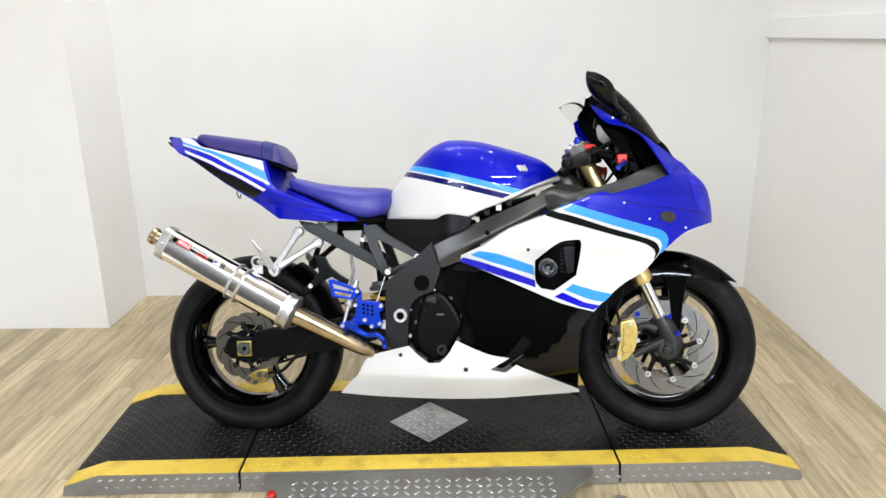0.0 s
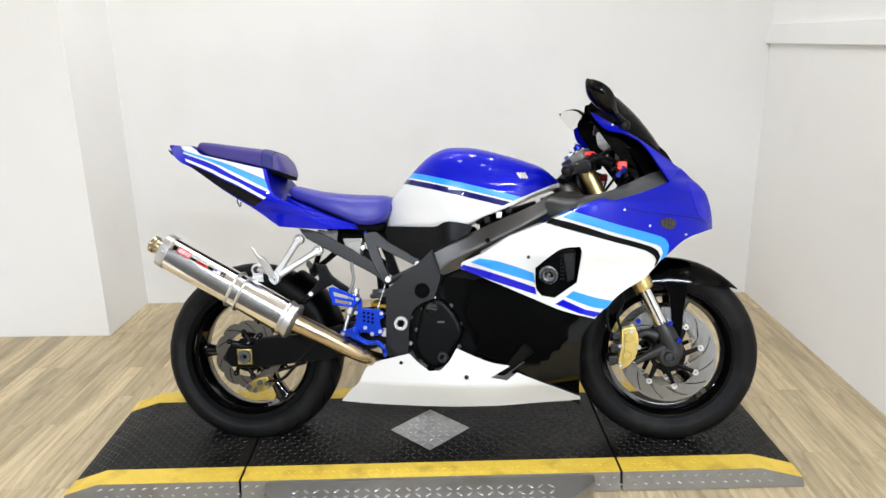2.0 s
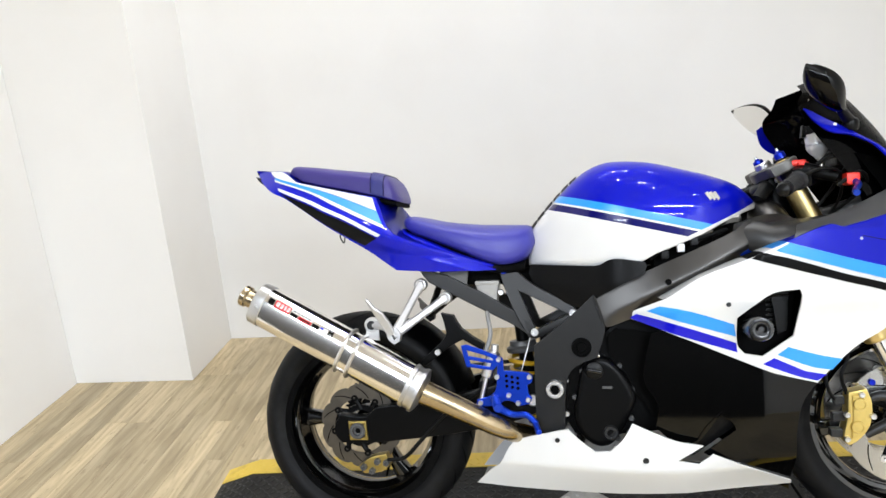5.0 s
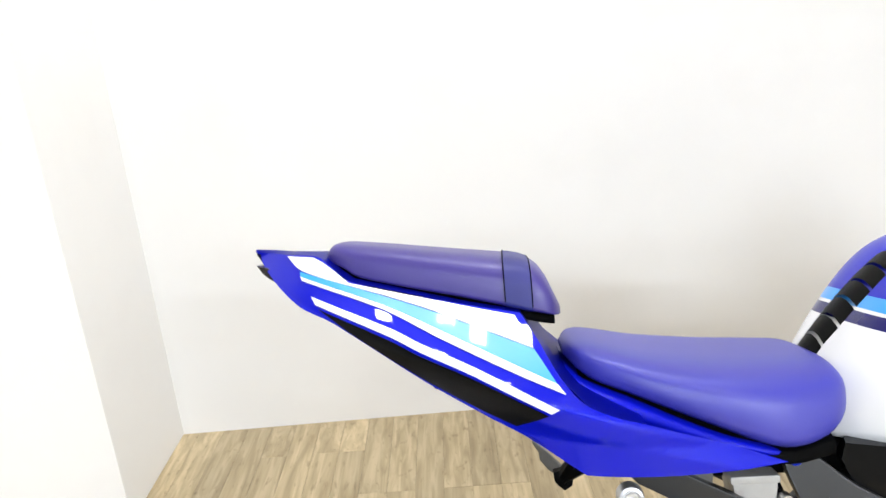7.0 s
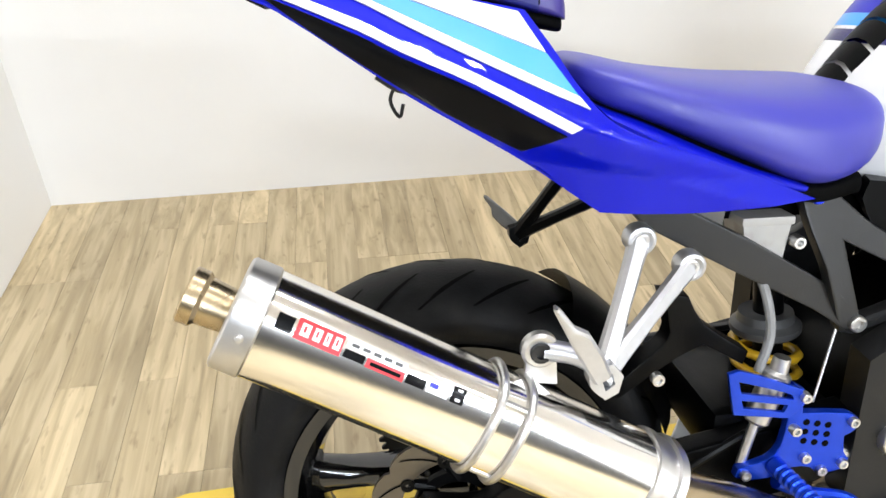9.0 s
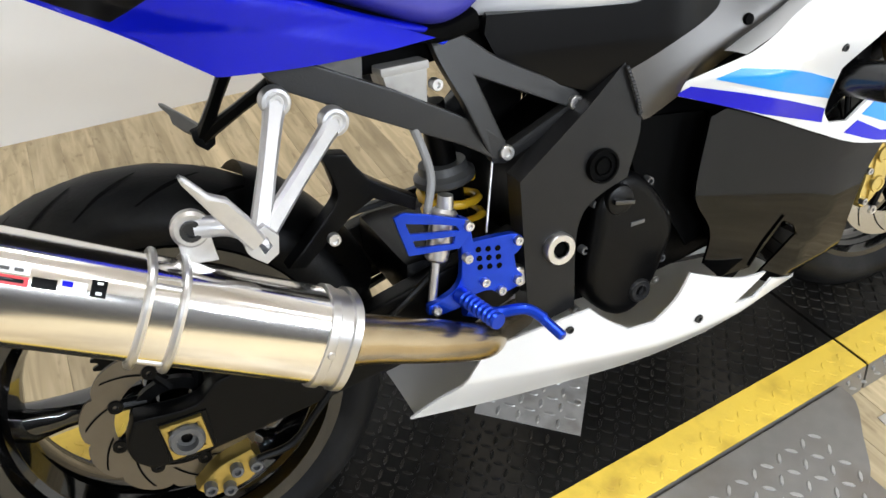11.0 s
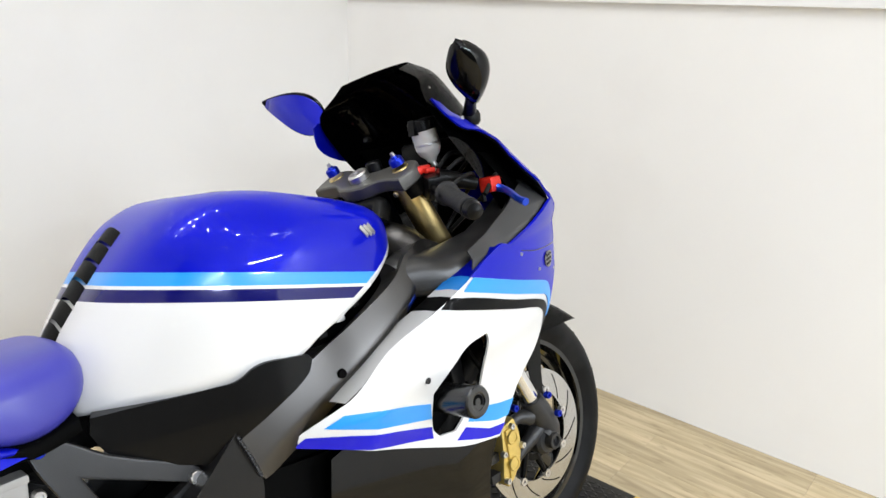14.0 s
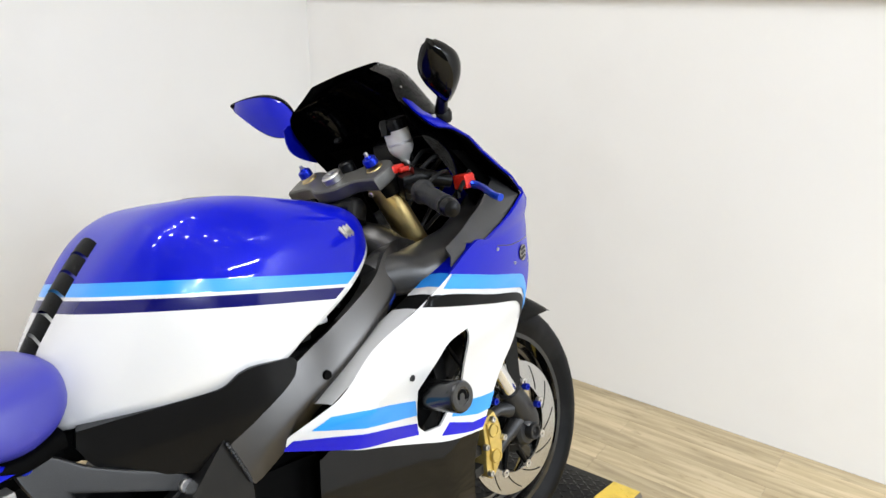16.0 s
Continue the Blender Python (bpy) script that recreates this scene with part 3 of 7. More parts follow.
def strip(x0, x1, y0, y1, rise, z=deck_z):
    """A thin strip laid on the deck, bent with its ramp."""
    xs = sorted({x0, x1, *[x for x in (LX0, LX1) if x0 < x < x1]})
    own = bmesh.new()
    rings = []
    for x in xs:
        h = z(x)
        rings.append([own.verts.new(p) for p in ((x, y0, h - 0.002), (x, y1, h - 0.002), (x, y1, h + rise), (x, y0, h + rise))])
    for a, b in zip(rings, rings[1:]):
        for k in range(4):
            own.faces.new((a[k], a[(k + 1) % 4], b[(k + 1) % 4], b[k]))
    own.faces.new(rings[0][::-1])
    own.faces.new(rings[-1])
    return own


for deck, (a, b, s) in zip(decks, SECTIONS):
    part("yellow_edge", strip(a, b, LY0, LYI0, 0.002), M_YELLOW, deck, "worn yellow safety edge")
    part("yellow_edge", strip(a, b, LYI1, LY1, 0.002), M_YELLOW, deck, "worn yellow safety edge")


def lugs(spots, long, wide, high):
    """Raised lozenge lugs at (x, y, z, turn, tilt), joined into one mesh."""
    verts, faces = [], []
    ring = [(-1, 0), (-0.5, -1), (0.5, -1), (1, 0), (0.5, 1), (-0.5, 1)]
    for x, y, z, turn, tilt in spots:
        c, s = math.cos(turn), math.sin(turn)
        k = len(verts)
        for f, h in ((1.0, -0.0005), (0.72, high)):
            for u, v in ring:
                px, py = u * long / 2 * f, v * wide / 2 * f
                qx, qy = px * c - py * s, px * s + py * c
                verts.append((x + qx, y + qy, z + h + qx * tilt))
        faces.append([k + 6 + i for i in range(6)])
        faces += [[k + i, k + (i + 1) % 6, k + 6 + (i + 1) % 6, k + 6 + i] for i in range(6)]
    me = bpy.data.meshes.new("lugs")
    me.from_pydata(verts, [], faces)
    return me


def lug_grid(x0, x1, y0, y1, pitch, keep, z=deck_z, spread=45):
    spots = []
    rows, cols = int((y1 - y0) / pitch), int((x1 - x0) / pitch)
    for j in range(rows):
        for i in range(cols):
            x, y = x0 + (i + 0.5) * pitch, y0 + (j + 0.5) * pitch
            if keep(x, y):
                h = z(x)
                tilt = (z(x + 0.01) - z(x - 0.01)) / 0.02
                spots.append((x, y, h, radians(spread if (i + j) % 2 else -spread), tilt))
    return spots


DIA_X, DIA_Y, DIA_W, DIA_H = 0.623, -0.027, 0.1365, 0.135


def in_diamond(x, y, f=1.0):
    return abs(x - DIA_X) / DIA_W + abs(y - DIA_Y) / DIA_H < f


for deck, (a, b, s) in zip(decks, SECTIONS):
    me = lugs(lug_grid(a + 0.01, b - 0.01, LYI0 + 0.004, LYI1 - 0.004, 0.0205, lambda x, y: not in_diamond(x, y, 1.1)), 0.022, 0.0062, 0.002)
    tagged(finish("tread_pattern", me, M_LUG, deck, "worn raised lugs of the black deck"), kind="stuff")
    for y0, y1 in ((LY0, LYI0), (LYI1, LY1)):
        me = lugs(lug_grid(a + 0.01, b - 0.01, y0 + 0.006, y1 - 0.004, 0.0235, lambda x, y: True, lambda x: deck_z(x) + 0.002), 0.02, 0.006, 0.0012)
        tagged(finish("tread_pattern", me, M_YELLOW, deck, "yellow painted lugs"), kind="stuff")
# bare metal diamond in the deck
dia = prism([(DIA_X - DIA_W, DIA_Y), (DIA_X, DIA_Y - DIA_H), (DIA_X + DIA_W, DIA_Y), (DIA_X, DIA_Y + DIA_H)], -0.001, 0.0025, 0, samples=1, corner=1)
dia.transform(pose(0, 0, 0, 90, 0, 0))
dia.transform(Matrix.Scale(-1, 4, (0, 1, 0)))
plate = part("diamond_plate", dia, M_DIAMOND, decks[1], "bare metal diamond with raised tread")
me = lugs([(x, y, 0.0025, t, 0) for x, y, z, t, k in lug_grid(DIA_X - DIA_W, DIA_X + DIA_W, DIA_Y - DIA_H, DIA_Y + DIA_H, 0.026, lambda x, y: in_diamond(x, y, 0.86))], 0.024, 0.007, 0.0018)
tagged(finish("tread_pattern", me, M_TREADLUG, plate, "bright raised lugs"), kind="stuff")
for qx, qy in ((DIA_X - 0.045, DIA_Y + 0.07), (DIA_X + 0.04, DIA_Y - 0.075)):
    part("rivet", lathe([(0, 0.0045), (0.006, 0.004), (0.008, 0.0025), (0.008, 0)], Matrix.Translation((qx, qy, 0)), 14), M_ALU, plate)


# side skirts of bare tread plate
def skirt(x0, x1, deck, y_top, y_low):
    xs = sorted({x0, x1, *[x for x in (LX0, LX1) if x0 < x < x1]})
    own = bmesh.new()
    top = [own.verts.new((x, y_top, deck_z(x))) for x in xs]
    low = [own.verts.new((x, y_low, FLOOR_Z + 0.003)) for x in xs]
    back = [own.verts.new((x, y_top + (0.004 if y_low < y_top else -0.004), FLOOR_Z + 0.003)) for x in xs]
    for k in range(len(xs) - 1):
        for p, q in ((top, low), (low, back)):
            own.faces.new((p[k], p[k + 1], q[k + 1], q[k]))
    for k in (0, -1):
        own.faces.new((top[k], low[k], back[k]))
    ob = part("skirt", own, M_TREAD, deck, "bare tread plate skirt along the deck", smooth=20)
    spots = []
    slope = (FLOOR_Z + 0.003) / (y_low - y_top)
    n = int((x1 - x0) / 0.034)
    verts_spots = []
    for i in range(n):
        x = x0 + (i + 0.5) * (x1 - x0) / n
        for row in (0.25, 0.62):
            y = y_top + (y_low - y_top) * row
            if deck_z(x) > -0.004:
                verts_spots.append((x + (0.015 if row > 0.5 else 0), y, (y - y_top) * slope, radians(-40 if row > 0.5 else 40), 0))
    me = lugs(verts_spots, 0.022, 0.0065, 0.0025)
    tagged(finish("tread_pattern", me, M_TREADLUG, ob, "bright raised lugs"), kind="stuff")


for deck, (a, b, s) in zip(decks, SECTIONS):
    skirt(a, b, deck, LY0 - 0.0005, LY0 - 0.014)
    skirt(a, b, deck, LY1 + 0.0005, LY1 + 0.014)

# side plate of the lift, a rounded foot of tread plate
side = [(0.112, LY0 - 0.006), (1.133, LY0 - 0.006), (1.126, LY0 - 0.045), (1.07, LY0 - 0.1), (1.02, LY0 - 0.15), (0.96, LY0 - 0.19), (0.9, LY0 - 0.3), (0.25, LY0 - 0.3), (0.2, LY0 - 0.2), (0.165, LY0 - 0.11), (0.118, LY0 - 0.05)]
pl = prism(side, 0.0, 0.014, 0.002, samples=4, corner=50)
pl.transform(Matrix(((1, 0, 0, 0), (0, 0, 1, 0), (0, -1, 0, -0.004), (0, 0, 0, 1))))
foot = part("side_plate", pl, M_TREAD, lift, "bare tread plate foot beside the deck")
foot_spots = [(x, y, -0.0045, t, 0) for x, y, z, t, k in lug_grid(0.2, 1.03, LY0 - 0.29, LY0 - 0.012, 0.031, lambda x, y: x > 0.11 + (LY0 - y) * 0.75 and x < 1.09 - (LY0 - y) * 0.6)]
tagged(finish("tread_pattern", lugs(foot_spots, 0.026, 0.0075, 0.0025), M_TREADLUG, foot, "bright raised lugs"), kind="stuff")
web = box(0.2, 1.02, LY0 - 0.27, LY0 - 0.012, FLOOR_Z + 0.001, -0.0175, 0.004)
part("side_frame", web, M_TREAD, lift, "steel frame under the side plate")
part("release_knob", lathe([(0, 0.02), (0.01, 0.019), (0.014, 0.012), (0.011, 0.004), (0.006, -0.012), (0, -0.012)], Matrix.Translation((0.155, LY0 - 0.112, -0.014)), 20), M_RED, lift, "small red release knob")
pin = root("floor_plate", "small scuffed metal plate lying on the floor by the lift", "metal plate", LIFT @ pose(1.205, LY0 - 0.085, FLOOR_Z))
part("plate", prism([(-0.018, -0.012), (0.021, -0.01), (0.018, 0.012), (-0.021, 0.011)], 0, 0.003, 0.0008, samples=1, corner=1), M_ALU, pin).matrix_basis = pose(0, 0, 0, 90)

# ---- the motorcycle ----
BIKE = pose(0.027, -0.015, -0.027, 0, 0, 2.72) @ pose(0, 0, 0, -LEAN, 0, 0) @ pose(0, 0, 0, 0, -1.07, 0) @ Matrix.Scale(0.994, 4)
bike = root("motorcycle", "blue and white sports motorcycle with cyan stripes leaning on its stand", "motorcycle", BIKE)
RAX, FAX = (0.0, 0.315), (1.395, 0.310)


def body(x, z):
    """Half the width of the fairing, before its crease."""
    w = ease_table(z, [(0.12, 0.09), (0.16, 0.122), (0.222, 0.174), (0.24, 0.184), (0.36, 0.204), (0.44, 0.205), (0.525, 0.212), (0.6, 0.235), (0.65, 0.255), (0.75, 0.265), (0.85, 0.255), (0.95, 0.225), (1.05, 0.19), (1.15, 0.15)])
    x0 = 1.0 + 0.1 * min(1, max(0, (z - 0.7) / 0.12)) + 0.15 * min(1, max(0, (z - 0.8) / 0.06)) * min(1, max(0, (0.96 - z) / 0.06))
    u = min(0.995, max(0.0, (x - x0) / (1.555 - x0)))
    f = math.sqrt(1 - u**1.75)
    # the belly swells outwards and tapers to its front tip
    belly = ease_table(x, [(0.3, 0.6), (0.42, 0.8), (0.56, 1.0), (0.7, 1.15), (0.85, 1.12), (1.0, 1.0), (1.1, 0.95)])
    belly *= 1 - 0.42 * min(1, max(0, (x - 0.85) / 0.26)) * min(1, max(0, (0.26 - z) / 0.1))
    k = min(1, max(0, (z - 0.30) / 0.24))
    r = belly + (1.0 - belly) * k * k * (3 - 2 * k)
    # fullest just ahead of the crease
    r += 0.06 * math.exp(-((x - 0.83) / 0.09)**2) * min(1, max(0, (z - 0.48) / 0.08)) * min(1, max(0, (0.76 - z) / 0.1))
    # above the nose the panel turns in sharply behind its rear lip
    lip = lerp_table(z, [(0.8585, 1.3735), (0.906, 1.346), (0.956, 1.321), (0.995, 1.288), (1.017, 1.245), (1.06, 1.16)])
    turn = 1 - 2.3 * min(0.1, max(0.0, x - lip)) * min(1.0, max(0.0, (z - 0.835) / 0.04))
    return max(0.004, w * f * r * turn)


def fairing(x, z):
    # behind a crease along the frame beam the upper panel folds inwards
    crease = lerp_table(z, [(0.40, 0.80), (0.56, 0.815), (0.62, 0.838), (0.675, 0.905), (0.75, 1.022), (0.79, 1.09)])
    fold = 0.58 * max(0.0, crease - x) * min(1, max(0, (z - 0.45) / 0.05)) * min(1, max(0, (0.83 - z) / 0.04))
    return max(0.004, body(x, z) - fold)


def tail_skin(x, z):
    b = ease_table(x, [(-0.33, 0.02), (-0.3, 0.05), (-0.25, 0.10), (-0.2, 0.138), (-0.05, 0.188), (0.12, 0.226), (0.2, 0.215), (0.42, 0.13)])
    d = ease_table(x, [(-0.33, 1.005), (-0.2, 0.962), (-0.04, 0.90), (0.12, 0.838), (0.42, 0.735)]) - z
    # a soft ridge between the upper face, which leans in, and the tucked-in lower one
    ridge = 0.005 - math.sqrt(d**2 + 0.007**2) * 0.85 + d * 0.35
    # a fold low at the front, under which the panel flares out again
    fold = max(0.0, 0.80 - 0.135 * (x - 0.05) - z)
    ridge -= 0.5 * max(0.0, d - 0.03) * min(1.0, max(0.0, (x - 0.03) / 0.06))
    return max(0.004, b + ridge + 0.7 * fold * min(1.0, max(0.0, (x - 0.03) / 0.06)))


# wheels
def tyre(axle, r, w, rim_r, name_root, label):
    prof = []
    n = 22
    for k in range(n + 1):
        a = -math.pi * 0.62 + 2 * math.pi * 0.62 * k / n
        y = w / 2 * math.sin(a) / math.sin(math.pi * 0.5)
        cr = (r - rim_r) * 0.56
        prof.append((r - cr + cr * math.cos(a), y))
    own = lathe([(rim_r - 0.004, -w * 0.36)] + prof + [(rim_r - 0.004, w * 0.36)], at_side(axle[0], 0, axle[1]), 72)
    return part("tyre", own, M_RUBBER, name_root, label, 50)


def tread(axle, r, w, parent, n=26):
    """Slanted grooves, cut as thin dark insets that follow the tyre's crown."""
    own = bmesh.new()
    cr = (r - 0.216) * 0.56
    for i in range(n):
        for s in (-1, 1):
            base = 2 * math.pi * (i + (0.5 if s > 0 else 0)) / n
            pts = []
            for k in range(7):
                a = s * (0.18 + 0.85 * k / 6)
                ang = base + 0.26 * k / 6
                rad = r - cr + cr * math.cos(a) + 0.0007
                y = w / 2 * math.sin(a)
                half = 0.0035 * (1 - 0.6 * abs(k - 3) / 3)
                pts.append([(axle[0] + rad * math.cos(ang + e * half / rad * 1.2), y + e * s * -half * 0.4, axle[1] + rad * math.sin(ang + e * half / rad * 1.2)) for e in (-1, 1)])
            vs = [[own.verts.new(p) for p in row] for row in pts]
            for a, b in zip(vs, vs[1:]):
                own.faces.new((a[0], a[1], b[1], b[0]))
    return part("tread_groove", own, M_DARK, parent, "slanted tread grooves")


def rim(axle, w, spokes, name, label, tw, phase):
    R = 0.216
    prof = [(R + 0.012, -w / 2), (R + 0.014, -w / 2 + 0.006), (R - 0.002, -w / 2 + 0.012), (R - 0.01, -w / 2 + 0.03), (R - 0.021, -w * 0.1), (R - 0.021, w * 0.1), (R - 0.01, w / 2 - 0.03),
            (R - 0.002, w / 2 - 0.012), (R + 0.014, w / 2 - 0.006), (R + 0.012, w / 2), (R - 0.006, w / 2 - 0.002), (R - 0.012, w / 2 - 0.010), (R - 0.016, w / 2 - 0.016), (R - 0.0145, w / 2 - 0.021), (R - 0.022, w / 2 - 0.028), (R - 0.0205, w / 2 - 0.034), (R - 0.031, w * 0.12), (R - 0.034, 0), (R - 0.031, -w * 0.12), (R - 0.0205, -w / 2 + 0.034), (R - 0.022, -w / 2 + 0.028), (R - 0.0145, -w / 2 + 0.021), (R - 0.016, -w / 2 + 0.016), (R - 0.012, -w / 2 + 0.010), (R - 0.006, -w / 2 + 0.002)]
    own = lathe(prof, at_side(axle[0], 0, axle[1]), 64, closed=True)
    wheel = part(name, own, M_RIM, bike, label, 40)
    for k in range(spokes):
        a = 2 * math.pi * k / spokes + phase
        rings = []
        for s in range(7):
            f = s / 6
            rad = 0.035 + f * 0.156
            wide = 0.021 - 0.006 * math.sin(f * math.pi) + 0.006 * f**3
            deep = tw * (0.9 - 0.25 * f)
            ring = []
            for q in range(12):
                t = 2 * math.pi * q / 12
                cu, su = math.cos(t), math.sin(t)
                e = 0.6
                px = wide * math.copysign(abs(cu)**e, cu)
                py = deep * math.copysign(abs(su)**e, su)
                ring.append((axle[0] + rad * math.cos(a) - px * math.sin(a), py, axle[1] + rad * math.sin(a) + px * math.cos(a)))
            rings.append(ring)
        part("spoke", loft(rings), M_RIM, wheel, "", 45)
    part("hub", lathe([(0, -0.06), (0.02, -0.06), (0.032, -0.05), (0.04, -0.03), (0.045, 0), (0.04, 0.03), (0.032, 0.05), (0.02, 0.06), (0, 0.06)], at_side(axle[0], 0, axle[1]), 32), M_RIM, wheel)
    return wheel


def brake_disc(axle, y, r_out, r_in, parent, label, petals=0, vanes=10, buttons=M_ALU, steel=None):
    own = bmesh.new()
    n = 120
    outer, inner = [], []
    for side_y in (y, y + 0.005):
        o, i = [], []
        for k in range(n):
            a = 2 * math.pi * k / n
            wob = 0.009 * math.copysign(abs(math.sin(a * petals / 2))**0.5, 1) if petals else 0
            o.append(own.verts.new((axle[0] + (r_out - (0.010 - wob if petals else 0)) * math.cos(a), side_y, axle[1] + (r_out - (0.010 - wob if petals else 0)) * math.sin(a))))
            i.append(own.verts.new((axle[0] + r_in * math.cos(a), side_y, axle[1] + r_in * math.sin(a))))
        outer.append(o)
        inner.append(i)
    for k in range(n):
        j = (k + 1) % n
        own.faces.new((outer[0][k], outer[0][j], inner[0][j], inner[0][k]))
        own.faces.new((outer[1][j], outer[1][k], inner[1][k], inner[1][j]))
        own.faces.new((outer[0][j], outer[0][k], outer[1][k], outer[1][j]))
        own.faces.new((inner[0][k], inner[0][j], inner[1][j], inner[1][k]))
    disc = part("brake_disc", own, steel or M_DISC, parent, label)
    # curved vent slots in the braking face
    for k in range(vanes):
        slots = bmesh.new()
        base = 2 * math.pi * k / vanes
        rows = []
        for s in range(6):
            f = s / 5
            rad = r_in + 0.004 + (r_out - r_in - 0.012) * f
            a = base + 0.42 * f
            half = 0.0022
            rows.append([slots.verts.new((axle[0] + rad * math.cos(a) - e * half * math.sin(a), y - 0.0006, axle[1] + rad * math.sin(a) + e * half * math.cos(a))) for e in (-1, 1)])
        for a, b in zip(rows, rows[1:]):
            slots.faces.new((a[0], a[1], b[1], b[0]))
        part("vent_slot", slots, M_DARK, disc)
    if buttons:
        own = lathe([(0.042, -0.004), (0.058, -0.004), (0.058, 0.006), (0.042, 0.006)], at_side(axle[0], y + 0.006, axle[1]), 40, closed=True)
        ring_ob = part("disc_carrier", own, M_ENGINE, disc, "black disc carrier")
        for k in range(8):
            a = 2 * math.pi * k / 8 + 0.2
            own = tube([(axle[0] + 0.045 * math.cos(a - 0.25), y + 0.008, axle[1] + 0.045 * math.sin(a - 0.25)), (axle[0] + (r_in + 0.002) * math.cos(a), y + 0.004, axle[1] + (r_in + 0.002) * math.sin(a))], [0.010, 0.006], 8, 2)
            part("carrier_arm", own, M_ENGINE, disc)
        for k in range(8):
            a = 2 * math.pi * k / 8 + 0.2
            own = lathe([(0.0035, 0.003), (0.009, 0.003), (0.0095, 0.001), (0.0095, -0.007), (0.0035, -0.007)], at_side(axle[0] + (r_in + 0.002) * math.cos(a), y, axle[1] + (r_in + 0.002) * math.sin(a)), 16, closed=True)
            part("floating_button", own, buttons, disc, "floating disc button")
    return disc


rear = rim(RAX, 0.16, 3, "rear_wheel", "gloss black three-spoke rear wheel", 0.035, radians(180))
tyre(RAX, 0.306, 0.176, 0.218, rear, "wide worn rear tyre")
tread(RAX, 0.306, 0.176, rear)
brake_disc(RAX, -0.098, 0.116, 0.075, rear, "wavy tarnished steel rear brake disc", petals=10, vanes=10, buttons=M_ENGINE, steel=M_OLDDISC)
front = rim(FAX, 0.095, 3, "front_wheel", "gloss black three-spoke front wheel", 0.022, radians(-50))
tyre(FAX, 0.300, 0.12, 0.218, front, "black front tyre")
tread(FAX, 0.300, 0.12, front)
for y in (-0.078, 0.073):
    brake_disc(FAX, y, 0.155, 0.105, front, "large steel front brake disc with curved slots", vanes=12)

# front fork
TILT = Vector((1.395 - 1.126, 0, 0.31 - 0.887)).normalized()


def fork_leg(s):
    y = 0.103 * s
    top = Vector((1.112, y, 0.972))
    at = lambda z: top + TILT * ((z - top.z) / TILT.z)
    leg = part("fork_tube", rod(at(0.972), at(0.545), 0.0265, 0.0265, 28, bevel=0.002), M_FORKGOLD, bike, "gold upside-down fork tube")
    part("fork_collar", lathe([(0.0265, 0), (0.031, 0.001), (0.033, 0.006), (0.033, 0.045), (0.03, 0.052), (0.022, 0.056), (0.022, 0.0)], axis_to(at(0.575), at(0.5)), 28), M_FORKGOLD, leg, "wider gold dust collar")
    part("fork_slider", rod(at(0.55), at(0.4), 0.0205, None, 24), M_CHROME, leg, "polished inner fork tube")
    lower = tube([at(0.415), at(0.38), at(0.33), Vector((1.393, y, 0.312))], [0.026, 0.031, 0.03, 0.034], 20, 4)
    lo = part("fork_bottom", lower, M_FOOT, leg, "dark grey cast fork foot")
    foot = lathe([(0, 0.03), (0.014, 0.03), (0.016, 0.02), (0.03, 0.018), (0.036, 0.01), (0.036, -0.03), (0, -0.03)], (at_side(FAX[0], y, FAX[1]) if s < 0 else Matrix.Translation((FAX[0], y, FAX[1])) @ pose(0, 0, 0, -90)), 28)
    tube([(1.385, y - 0.002 * s, 0.335), (1.33, y - 0.005 * s, 0.31), (1.29, y - 0.008 * s, 0.285)], [0.022, 0.013, 0.010], 12, 4, foot)
    tube([(1.36, y, 0.375), (1.325, y - 0.004 * s, 0.385), (1.295, y - 0.008 * s, 0.372)], [0.02, 0.013, 0.011], 12, 4, foot)
    part("caliper_lug", foot, M_FOOT, leg, "dark grey cast caliper mounts")
    part("axle_nut", lathe([(0.010, 0.034), (0.012, 0.038), (0.017, 0.038), (0.019, 0.034), (0.019, 0.02), (0.010, 0.02)], at_side(FAX[0], y, FAX[1]), 24, closed=True), M_FOOT, leg)
    cal = prism([(1.244, 0.400), (1.285, 0.409), (1.297, 0.373), (1.291, 0.318), (1.266, 0.282), (1.243, 0.267), (1.230, 0.282), (1.240, 0.337)], y * 1.02 - 0.024, y * 1.02 + 0.024, 0.006, samples=3, corner=60)
    cal_ob = part("brake_caliper", cal, M_CALIPER, bike, "gold four-piston brake caliper", 40)
    bridge_bm = prism([(1.252, 0.392), (1.276, 0.396), (1.283, 0.345), (1.262, 0.292), (1.247, 0.285), (1.251, 0.338)], y * 1.02 - 0.029, y * 1.02 + 0.029, 0.005, samples=3, corner=60)
    part("caliper_bridge", bridge_bm, M_CALIPER, cal_ob)
    for cx, cz in ((1.268, 0.372), (1.262, 0.315)):
        m = Matrix.Translation((cx, y * 1.02 + 0.027 * s, cz)) @ pose(0, 0, 0, 90 if s < 0 else -90)
        part("piston_cap", lathe([(0, 0.004), (0.010, 0.004), (0.011, 0.006), (0.015, 0.006), (0.0165, 0.003), (0.0165, -0.004)], m, 20), M_CALIPER, cal_ob)
    for cx, cz in ((1.237, 0.285), (1.238, 0.345), (1.296, 0.342), (1.272, 0.395)):
        part("bolt", bolt_head(cx, y * 1.02 + 0.027 * s, cz, 0.007, 0.006, None, s), M_ALU, cal_ob)
    pads = bmesh.new()
    for k in range(3):
        box(1.205 + 0.006 * k, 1.24, y * 1.02 - 0.014 + 0.004 * k, y * 1.02 + 0.014, 0.285 + 0.04 * k, 0.305 + 0.04 * k, 0.002, pads)
    part("pad_pin", pads, M_SUB, cal_ob, "pad pins and bleed fittings")
    return leg


